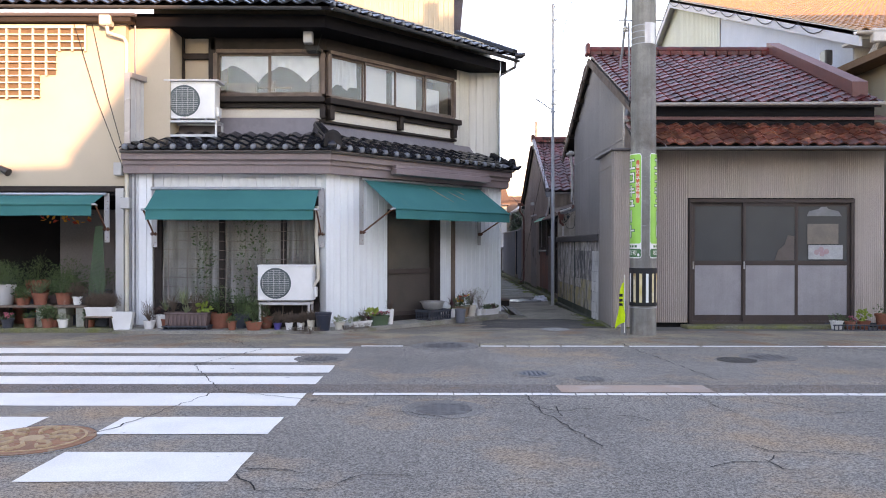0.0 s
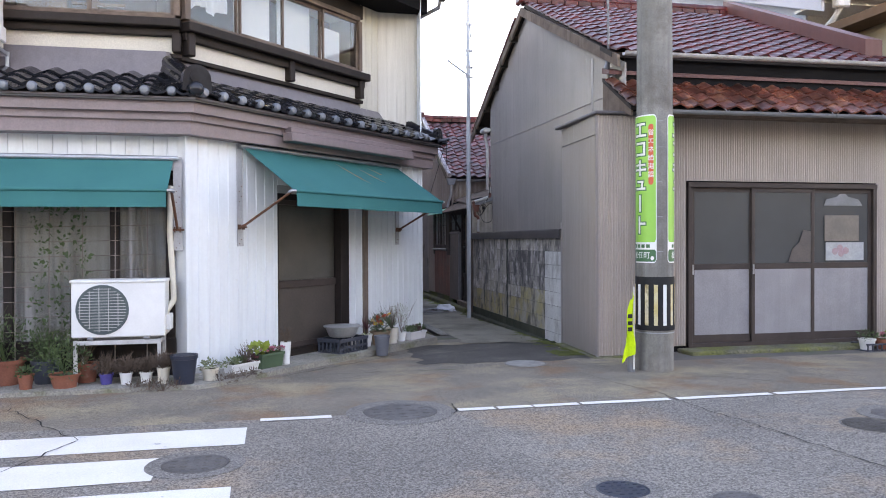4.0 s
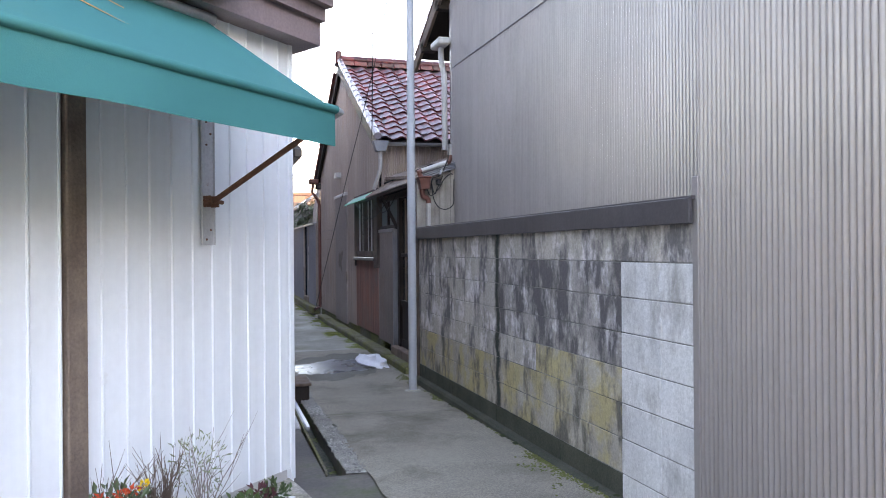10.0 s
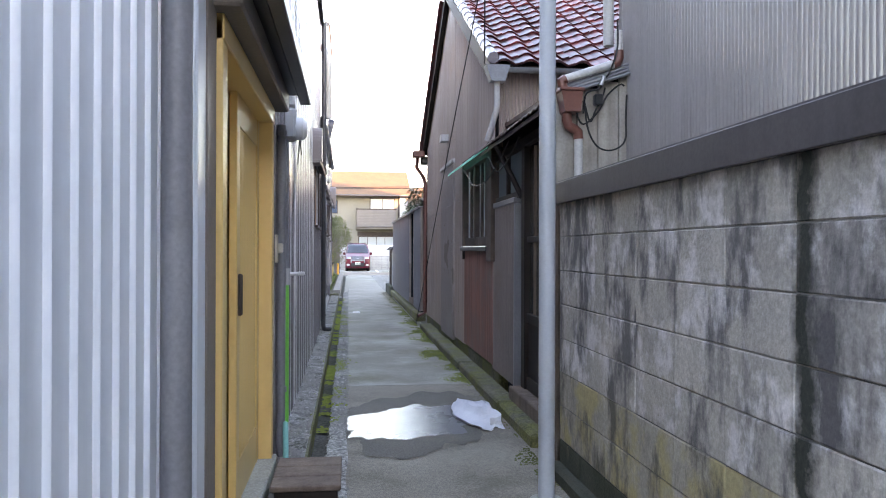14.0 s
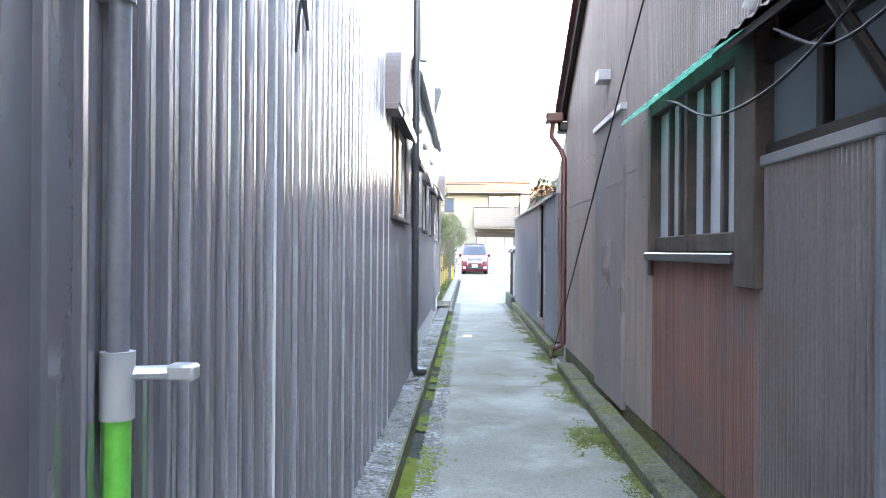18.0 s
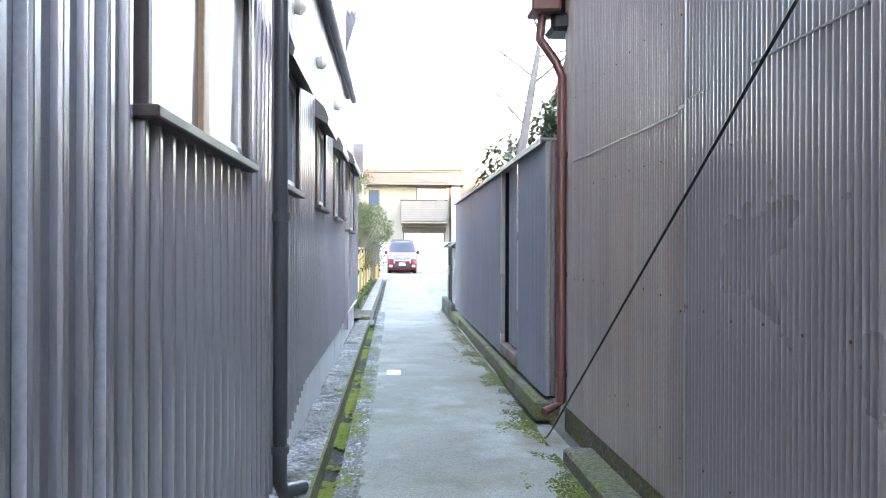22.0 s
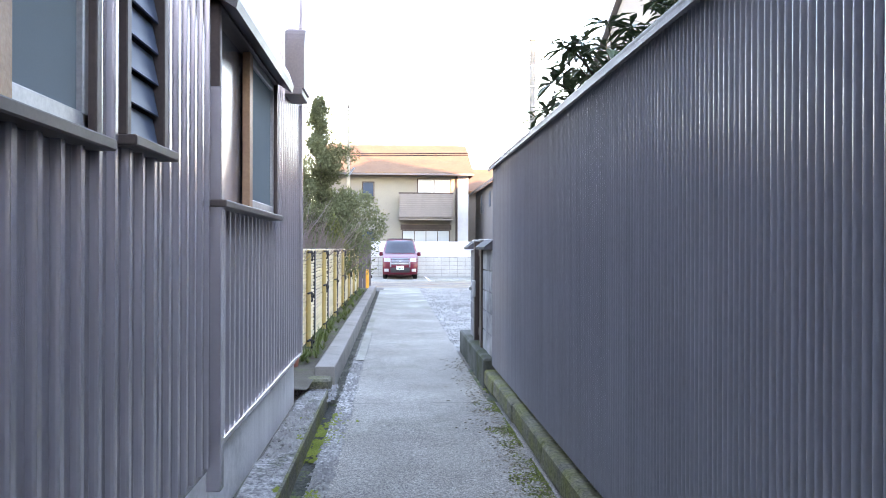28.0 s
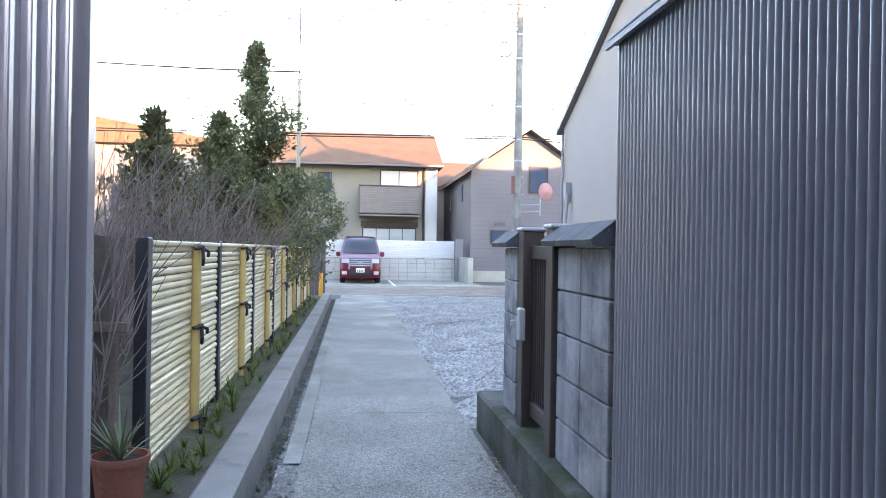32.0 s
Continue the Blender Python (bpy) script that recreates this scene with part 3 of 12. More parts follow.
BLOCK_WHITE = mat("whitewashed_concrete_block", (0.66, 0.665, 0.66), (0.56, 0.565, 0.565), 3.0, 0.9, bump=0.4, bscale=100, fine=0.25, vary=0.08, stain=(0.34, 0.33, 0.32), stain_scale=3.5, stain_at=(0.52, 0.66), streak=0.2, drip=True, grit=0.12, grit_scale=45.0)
MORTAR = mat("mortar", (0.34, 0.33, 0.31), (0.17, 0.165, 0.16), 2.5, 0.95, bump=0.5, bscale=80, stain=(0.09, 0.09, 0.09), stain_scale=1.5, stain_at=(0.48, 0.62), drip=True)
PALE_WALL = mat("pale_far_wall", (0.27, 0.25, 0.20), (0.245, 0.225, 0.185), 0.8, 0.85, bump=0.1, bscale=30)
WHITE_WALL = mat("white_far_wall", (0.62, 0.62, 0.6), (0.56, 0.56, 0.545), 0.8, 0.8, bump=0.1, bscale=30)
GREY_HOUSE = mat("grey_far_siding", (0.20, 0.185, 0.185), (0.175, 0.162, 0.165), 0.8, 0.8, bump=0.1, bscale=30)
TAN_WALL = mat("tan_far_wall", (0.34, 0.29, 0.245), (0.30, 0.255, 0.215), 0.8, 0.85, bump=0.1, bscale=30)
MINT_WALL = mat("pale_green_corrugated", (0.50, 0.55, 0.50), (0.45, 0.50, 0.46), 0.8, 0.6, bump=0.05, streak=0.1)
VAN_RED = mat("wine_red_car_paint", (0.13, 0.009, 0.022), (0.11, 0.008, 0.019), 2.0, 0.3, metal=0.0, bump=0.0, fine=0.0, coat=0.3, spec=0.2)
RUBBER = mat("tyre_rubber", (0.02, 0.02, 0.02), (0.026, 0.026, 0.026), 5.0, 0.85, bump=0.1)
CHROME = mat("chrome", (0.2, 0.2, 0.21), (0.16, 0.16, 0.17), 5.0, 0.3, metal=1.0, bump=0.0, fine=0.0)
WIRE = mat("black_cable", (0.02, 0.02, 0.021), (0.03, 0.03, 0.03), 5.0, 0.6, bump=0.0)
GLASS_DARK = mat("dark_frosted_glass", (0.052, 0.058, 0.062), (0.062, 0.068, 0.072), 1.0, 0.16, bump=0.03, bscale=300, fine=0.05, spec=0.8)
GLASS_FROST = mat("pale_frosted_glass", (0.42, 0.47, 0.48), (0.36, 0.41, 0.42), 0.8, 0.20, bump=0.05, bscale=250, fine=0.05, spec=0.7)
GLASS_GREEN = mat("grey_green_frosted_glass", (0.19, 0.225, 0.23), (0.165, 0.20, 0.205), 0.8, 0.5, bump=0.03, bscale=250, fine=0.05, spec=0.0)
GLASS_BROWN = mat("rippled_door_glass", (0.085, 0.078, 0.066), (0.11, 0.098, 0.08), 2.0, 0.1, bump=0.18, bscale=55, fine=0.1, spec=1.0)
GLASS_MILKY = mat("milky_frosted_glass", (0.86, 0.91, 0.93), (0.78, 0.83, 0.85), 0.8, 0.14, bump=0.05, bscale=250, fine=0.05, streak=0.25, spec=0.9)
GLASS_CLEAR = glass("clear_glass", (0.9, 0.93, 0.93), 0.0)
CAR_GLASS = mat("car_glass", (0.012, 0.014, 0.017), (0.018, 0.02, 0.024), 1.0, 0.06, bump=0.0, fine=0.0, spec=0.8)
GLASS_SKY = mat("mirror_window_glass", (0.06, 0.085, 0.12), (0.05, 0.075, 0.11), 1.0, 0.3, bump=0.0, fine=0.0, spec=0.02, coat=0.0)


# ---- ground ----
def gz(y):
    """Height of the ground: the street, then a gentle fall into the lane."""
    t = min(1.0, max(0.0, (y - 12.0) / 8.0))
    return -0.03 - 0.14 * t


def lay(x0, x1, y0, y1, dz, step=1.0, rough=0.0, edge=0.0, thick=0.0):
    """A surface that follows the ground, with a ragged edge if wanted."""
    b = Build()
    nx, ny = max(1, round((x1 - x0) / step)), max(1, round((y1 - y0) / step))
    for j in range(ny + 1):
        for i in range(nx + 1):
            x, y = x0 + (x1 - x0) * i / nx, y0 + (y1 - y0) * j / ny
            ex = edge * noise.noise((x * 3.1, y * 3.1, 7)) if i in (0, nx) else 0
            ey = edge * noise.noise((x * 2.7, y * 2.7, 3)) if j in (0, ny) else 0
            b.v.append((x + ex, y + ey, gz(y) + dz + rough * noise.noise((x * 2, y * 2, 1))))
    for j in range(ny):
        for i in range(nx):
            a = j * (nx + 1) + i
            b.f.append((a, a + 1, a + nx + 2, a + nx + 1))
    return b


b = Build()
xs = [-900, -80, -20, -6, 1.20, 1.52, 1.525, 1.66, 1.665, 3.0, 6, 20, 80, 900]
ys = [-900, -80, -10, 0, 8, 12, 13, 14, 15, 16, 16.9, 17, 18, 19, 20, 26, 32, 38, 44, 50, 56.6, 56.7, 64, 80, 140, 900]
for y in ys:
    for x in xs:
        b.v.append((x, y, gz(y) - (0.11 if 1.522 < x < 1.662 and 16.95 < y < 56.65 else 0)))
for j in range(len(ys) - 1):
    for i in range(len(xs) - 1):
        a = j * len(xs) + i
        b.f.append((a, a + 1, a + len(xs) + 1, a + len(xs)))
solid("ground", b, GROUND, "bare dark earth under the street and lane", "ground", kind="structure")
solid("road", lay(-60, 60, -3.4, 11.0, 0.004, 2.0), ASPHALT, "grey asphalt street with cracks and patches", "road", kind="structure")
solid("road_edge", lay(-60, 60, 11.0, 13.2, 0.003, 1.0), ASPHALT_OLD, "worn asphalt strip along the house fronts", "road", kind="structure")
solid("pavement", lay(-60, 60, -7.0, -3.4, 0.005, 2.0), CONC, "concrete pavement behind the street", "pavement", kind="structure")
solid("lane_mouth", lay(-3.0, 3.7, 13.2, 16.3, 0.004, 0.4, edge=0.06), ASPHALT_OLD, "stained asphalt where the lane opens", "road", kind="structure")
solid("asphalt_patch", lay(0.78, 3.02, 13.62, 15.6, 0.008, 0.1, edge=0.2), ASPHALT_NEW, "dark asphalt patch at the lane mouth", "road", kind="structure")
solid("back_road", lay(-60, 60, 58.6, 64.0, 0.004, 2.0), ASPHALT_OLD, "grey asphalt back street", "road", kind="structure")
solid("parking_lot", lay(-3, 7.2, 64.0, 70.0, 0.006, 1.0), CONC, "pale concrete parking bay", "pavement", kind="structure")
solid("gravel_lot", lay(2.95, 9.5, 41.8, 58.4, 0.006, 0.5, 0.02), GRAVEL, "empty lot covered in pale gravel", "ground", kind="structure")

# the lane: concrete slabs, then exposed aggregate
lane = tagged(new("lane"), "narrow paved lane between houses", "lane", kind="structure")
BASE[lane] = Vector((0, 0, 0))
for y0, y1, m in ((15.62, 18.9, CONC_OLD), (18.91, 23.6, CONC_OLD), (23.61, 28.13, CONC), (28.14, 33.98, CONC), (33.99, 38.2, AGGR), (38.21, 42.31, AGGR), (42.32, 49.0, AGGR), (49.01, 58.6, CONC)):
    x1 = 3.2 if y1 < 39 else 3.02
    part("slab", lay(1.79, x1, y0, y1, 0.018, 0.12 if y0 < 16 else 0.25, 0.004, 0.07 if y0 < 16 else 0.012), m, lane)
for k, (y0, y1) in enumerate(((16.9, 22.0), (22.0, 28.6), (28.6, 36.0), (36.0, 40.8))):
    part("gravel_edge", lay(1.665, 1.80, y0, y1, 0.014, 0.07, 0.02, 0.012), GRAVEL, lane, "loose chippings along the gutter")
part("edge_kerb", lay(1.69, 1.80, 40.8, 56.6, 0.03, 0.2, 0.004), CONC, lane, "worn concrete edging")
part("gutter_bed", lay(1.522, 1.667, 16.95, 56.6, -0.085, 0.06, 0.03), mat("gutter_moss", (0.085, 0.085, 0.075), (0.055, 0.06, 0.045), 2.0, 0.95, bump=1.0, bscale=60, stain=(0.12, 0.17, 0.03), stain_scale=2.3, stain_at=(0.56, 0.64), grit=0.6, grit_scale=40.0), lane, "mossy open gutter")
part("foot_strip", lay(1.30, 1.53, 20.7, 38.6, 0.05, 0.05, 0.05, 0.015), mat("rough_footing", (0.36, 0.35, 0.33), (0.19, 0.185, 0.17), 4.0, 0.95, bump=1.0, bscale=45, fine=0.6, stain=(0.12, 0.125, 0.10), stain_scale=5.0, stain_at=(0.5, 0.6), grit=0.7, grit_scale=28.0), lane, "rough concrete strip under the wall")
b = Build().box((1.528, 17.0, -0.3), (1.545, 38.6, -0.105))
part("gutter_side", b, KERB, lane)

# kerb along the lane, block by block
KERB_MESH = mesh_of("kerb_stone", Build().box((-0.10, -0.585, -0.16), (0.10, 0.585, 0.0), None, 0.018), KERB)
for i in range(7):
    y = 21.6 + 1.18 * i
    piece("kerb_stone", KERB_MESH, lane, Matrix.Translation((3.17 + random.uniform(-0.01, 0.01), y, gz(y) + 0.105 + random.uniform(-0.012, 0.012))) @ pose(0, 0, 0, random.uniform(-0.6, 0.6), random.uniform(-2, 2), random.uniform(-0.5, 0.5)))
for i in range(8):
    y = 30.86 + 1.16 * i
    piece("footing_stone", KERB_MESH, lane, Matrix.Translation((3.19 + random.uniform(-0.012, 0.012), y, gz(y) + 0.20 + random.uniform(-0.015, 0.01))) @ pose(0, 0, 0, random.uniform(-0.7, 0.7), random.uniform(-3, 3), random.uniform(-0.6, 0.6)))


def moss_clumps(y0, y1, x0, x1, n, seed):
    rng = random.Random(seed)
    b = Build()
    for _ in range(n):
        y, r = rng.uniform(y0, y1), rng.uniform(0.004, 0.013)
        x = x0 + (x1 - x0) * rng.random() ** 1.7
        far = abs(x - x0) / abs(x1 - x0)
        if rng.random() > (0.5 + 1.5 * noise.noise((y * 1.1, 3.0, 4.0)) + 0.9 * noise.noise((y * 4.0, x * 6.0, 1.0)) - 0.8 * far):
            continue
        z = gz(y) + 0.016
        k = 5
        ring = [(x + r * math.cos(6.283 * i / k) * rng.uniform(0.7, 1.3), y + 1.6 * r * math.sin(6.283 * i / k) * rng.uniform(0.7, 1.3), z) for i in range(k)]
        b.add(ring + [(x, y, z + 0.7 * r)], [(i, (i + 1) % k, k) for i in range(k)])
    return b


MOSS_R = [(13.9, 15.4, 3.08, 2.62, 6000), (15.2, 16.9, 3.07, 2.76, 7000), (16.9, 20.5, 3.07, 2.96, 8000), (24.5, 30.2, 3.06, 2.80, 14000), (30.2, 33.6, 3.08, 2.86, 7000), (34, 39.0, 3.08, 2.86, 11000), (20.6, 24.5, 3.06, 2.90, 5000)]
b = Build()
for i, (y0, y1, x0, x1, n) in enumerate(MOSS_R):
    b.add(*(lambda q: (q.v, q.f))(moss_clumps(y0, y1, x0, x1, n, i)))
solid("moss", b, MOSS, "green moss cushions along the lane edge", "moss", kind="stuff", smooth=True)
b = Build()
for i, (y0, y1, x0, x1, n) in enumerate(((22.8, 30.4, 3.07, 2.74, 14000), (32.0, 38.9, 3.08, 2.88, 6000))):
    b.add(*(lambda q: (q.v, q.f))(moss_clumps(y0, y1, x0, x1, n, 40 + i)))
solid("sunny_moss", b, MOSS_BRIGHT, "bright yellow-green moss spreading over the lane edge", "moss", kind="stuff", smooth=True)
b = Build()
rng = random.Random(5)
for _ in range(26000):
    y = rng.uniform(22.0, 38)
    if rng.random() > 0.12 + 1.5 * noise.noise((y * 0.9, 2, 5)) + 0.7 * noise.noise((y * 5, 7, 5)):
        continue
    x, r, z = rng.gauss(1.635, 0.07), rng.uniform(0.006, 0.024), gz(y) - 0.07
    z += 0.085 if x > 1.667 else 0.0
    if x < 1.53:
        z = gz(y) + 0.045
    ring = [(x + r * math.cos(i), y + 1.5 * r * math.sin(i), z) for i in (0, 1.05, 2.09, 3.14, 4.19, 5.24)]
    b.add(ring + [(x, y, z + 0.5 * r)], [(i, (i + 1) % 6, 6) for i in range(6)])
solid("gutter_moss", b, MOSS_BRIGHT, "bright green moss growing in the gutter", "moss", kind="stuff", smooth=True)


def stones(x0, x1, y0, y1, n, dz, lo, hi, seed, keep=None):
    """Loose crushed stones on the ground as one mesh."""
    rng = random.Random(seed)
    b = Build()
    for _ in range(n):
        x, y, r = rng.uniform(x0, x1), rng.uniform(y0, y1), rng.uniform(lo, hi)
        if keep and not keep(x, y):
            continue
        z = gz(y) + dz
        a = rng.uniform(0, 6.28)
        vs = [(x + r * math.cos(a + i * 1.57) * rng.uniform(0.6, 1.2), y + r * math.sin(a + i * 1.57) * rng.uniform(0.6, 1.2), z + r * rng.uniform(-0.1, 0.25)) for i in range(4)]
        vs.append((x + r * rng.uniform(-0.3, 0.3), y + r * rng.uniform(-0.3, 0.3), z + r * rng.uniform(0.6, 1.0)))
        b.add(vs, [(0, 1, 4), (1, 2, 4), (2, 3, 4), (3, 0, 4)])
    return b


solid("gravel", stones(3.0, 9.5, 42.0, 58.2, 26000, 0.0, 0.012, 0.034, 3, lambda x, y: noise.noise((x, y, 0)) > -0.5), STONE, "pale crushed stone spread over the empty lot", "gravel", kind="stuff")
solid("chippings", stones(1.66, 1.81, 16.9, 44.0, 7000, 0.012, 0.008, 0.022, 4), STONE, "small chippings beside the gutter", "gravel", kind="stuff")

solid("footing_rubble", stones(1.315, 1.53, 20.8, 38.5, 7000, 0.045, 0.008, 0.026, 6, lambda x, y: noise.noise((x * 3, y * 1.3, 2)) > -0.15), STONE, "loose broken stones along the foot of the dark wall", "gravel", kind="stuff")
solid("kerb_rubble", stones(1.20, 1.60, 38.42, 39.25, 700, -0.01, 0.008, 0.024, 19), mat("broken_concrete", (0.33, 0.32, 0.30), (0.20, 0.195, 0.18), 5.0, 0.95, bump=0.5, vary=0.2), "broken concrete and stones at the kerb end", "rubble", kind="stuff")
solid("gutter_rubble", stones(1.555, 1.70, 38.6, 56.5, 6000, -0.06, 0.010, 0.026, 7), mat("dark_gutter_stone", (0.17, 0.168, 0.14), (0.085, 0.088, 0.07), 6.0, 0.9, bump=0.3), "dark wet rubble in the gutter beside the kerb", "gravel", kind="stuff")
rng = random.Random(44)
b = Build()
for _ in range(900):
    y = rng.uniform(33.5, 41.0)
    x = 3.05 - abs(rng.gauss(0, 0.13))
    a, l = rng.uniform(0, 6.28), rng.uniform(0.02, 0.05)
    d, e = Vector((math.cos(a), math.sin(a), 0)), Vector((-math.sin(a), math.cos(a), 0))
    p = Vector((x, y, gz(y) + 0.024))
    b.add([p, p + d * l * 0.5 + e * l * 0.12 + Vector((0, 0, 0.006)), p + d * l, p + d * l * 0.5 - e * l * 0.12 + Vector((0, 0, 0.004))], [(0, 1, 2), (0, 2, 3)])
solid("fallen_leaves", b, mat("bleached_leaves", (0.42, 0.37, 0.27), (0.26, 0.20, 0.13), 9.0, 0.8, bump=0.0), "bleached fallen leaves along the fence foot", "leaves", kind="stuff")

# road markings
for x0, x1, y0, y1 in ((-7.4, -1.25, 10.19, 10.72), (-7.4, -1.79, 9.42, 9.95), (-7.4, -1.28, 8.66, 9.2), (-7.4, -1.31, 7.94, 8.42), (-7.4, -1.32, 6.87, 7.46), (-2.67, -1.33, 5.84, 6.42), (-2.63, -1.31, 4.66, 5.33), (-7.4, -3.3, 5.84, 6.42), (-2.63, -1.31, 3.46, 4.10), (-7.4, -3.4, 4.66, 5.33)):
    solid("crossing_stripe", lay(x0, x1, y0, y1, 0.009, 0.12, 0, 0.012), PAINT_WHITE, "white painted zebra crossing stripe on asphalt", "road marking", "zebra stripes", "structure")
rng = random.Random(31)
x = -1.25
while x < 14:
    w = rng.uniform(0.10, 0.32) if x > -0.2 else 0.6
    solid("line_fragment", lay(x, x + w, 7.36 + rng.uniform(0, 0.012), 7.48 - rng.uniform(0, 0.015), 0.009, 0.05, 0, 0.008), PAINT_WHITE, "cracked fragment of the worn white line", "road marking", "line fragments", "structure")
    x += w + rng.uniform(0.004, 0.013)
solid("gutter_strip", lay(-12, 14, 7.49, 7.95, 0.0065, 0.12, 0.0, 0.02), mat("rust_stained_asphalt", (0.21, 0.17, 0.145), (0.17, 0.15, 0.14), 1.1, 0.9, bump=0.8, bscale=110, fine=0.6, stain=(0.27, 0.16, 0.10), stain_scale=1.4, stain_at=(0.55, 0.72), grit=0.8, grit_scale=60.0), "rust-stained rough asphalt strip beside the line", "road", kind="structure")
for x0, x1 in ((-1.15, -0.56), (0.56, 0.9), (0.93, 1.25), (1.27, 1.7), (1.73, 2.62), (2.7, 3.7), (3.75, 5.5), (5.55, 16), (-40, -7.6)):
    solid("edge_line", lay(x0, x1, 10.90, 11.0, 0.011, 0.2, 0, 0.01), PAINT_WHITE, "faded white edge line", "road marking", kind="structure")
solid("worn_patch", lay(1.18, 2.70, 7.52, 7.90, 0.0095, 0.1, 0, 0.02), mat("worn_brown_concrete", (0.44, 0.30, 0.23), (0.40, 0.31, 0.26), 2.2, 0.9, bump=0.3, bscale=100, fine=0.3, stain=(0.46, 0.38, 0.33), stain_scale=3.0), "brown worn repair strip in the asphalt", "road", kind="structure")


def cracks(paths, w, seed):
    rng = random.Random(seed)
    b = Build()
    for pts in paths:
        fine = []
        for (x0, y0), (x1, y1) in zip(pts, pts[1:]):
            n = max(2, int(math.hypot(x1 - x0, y1 - y0) / 0.09))
            for i in range(n):
                t = i / n
                fine.append((x0 + (x1 - x0) * t + rng.uniform(-0.025, 0.025), y0 + (y1 - y0) * t + rng.uniform(-0.025, 0.025)))
        for i, (x, y) in enumerate(fine):
            j, k = max(0, i - 1), min(len(fine) - 1, i + 1)
            d = Vector((fine[k][0] - fine[j][0], fine[k][1] - fine[j][1])).normalized()
            ww = w * rng.uniform(0.4, 1.2)
            for s in (-1, 1):
                b.v.append((x - d.y * ww * s, y + d.x * ww * s, gz(y) + 0.0125))
            if i:
                a = len(b.v) - 4
                b.f.append((a, a + 1, a + 3, a + 2))
    return b


CRACK = mat("crack_shadow", (0.028, 0.027, 0.027), (0.04, 0.038, 0.037), 8, 0.95, bump=0.5)
solid("road_cracks", cracks([
    [(-3.4, 11.9), (-2.5, 10.6), (-3.0, 9.2), (-2.2, 7.6), (-2.6, 6.0), (-3.6, 4.6)], [(-2.2, 7.6), (-1.0, 7.0), (0.2, 6.3)],
     [(3.9, 6.67), (4.6, 6.8), (6.5, 6.3)], [(0.8, 7.4), (0.9, 6.5), (1.2, 5.4)],
    [(3.3, 12.2), (4.6, 11.2), (6.4, 10.4)], [(2.38, 12.55), (2.46, 11.92), (2.66, 11.24), (2.70, 10.6), (2.83, 9.5), (2.99, 8.1)],
    [(2.42, 7.33), (2.49, 6.85), (2.59, 6.48)], [(2.84, 7.22), (3.11, 6.95), (3.37, 6.57), (3.89, 6.67)], [(1.77, 4.96), (1.97, 5.09), (2.19, 5.09), (2.21, 4.91), (2.38, 4.86)],
    [(2.24, 5.49), (2.32, 5.34), (2.63, 5.31), (3.05, 5.23)], [(2.19, 5.09), (2.32, 5.34)], [(-1.29, 4.95), (-0.99, 4.92), (-0.85, 4.8)], [(-1.28, 4.8), (-1.09, 4.49), (-0.67, 4.53), (-0.5, 4.8), (-0.06, 4.8)],
    [(0.4, 7.04), (0.77, 6.94), (1.02, 6.66), (1.62, 6.84)], [(1.05, 6.83), (0.99, 6.57), (1.05, 6.34)], [(1.51, 6.52), (1.68, 6.36), (1.81, 6.16)], [(0.49, 10.8), (0.56, 11.1), (0.6, 11.35)]], 0.006, 2), CRACK, "dark cracks running through the asphalt", "crack", kind="structure")
solid("lane_cracks", cracks([
    [(-0.95, 13.15), (-0.79, 13.32), (-0.16, 13.91), (0.72, 14.8), (1.48, 15.57)], [(1.48, 15.57), (2.1, 15.61), (2.8, 15.56)], [(-0.05, 13.16), (0.12, 13.2), (0.25, 13.17)],
    [(0.55, 14.2), (0.8, 14.35), (0.95, 14.3)]], 0.008, 4), CRACK, "dark cracks in the lane surface", "crack", kind="structure")


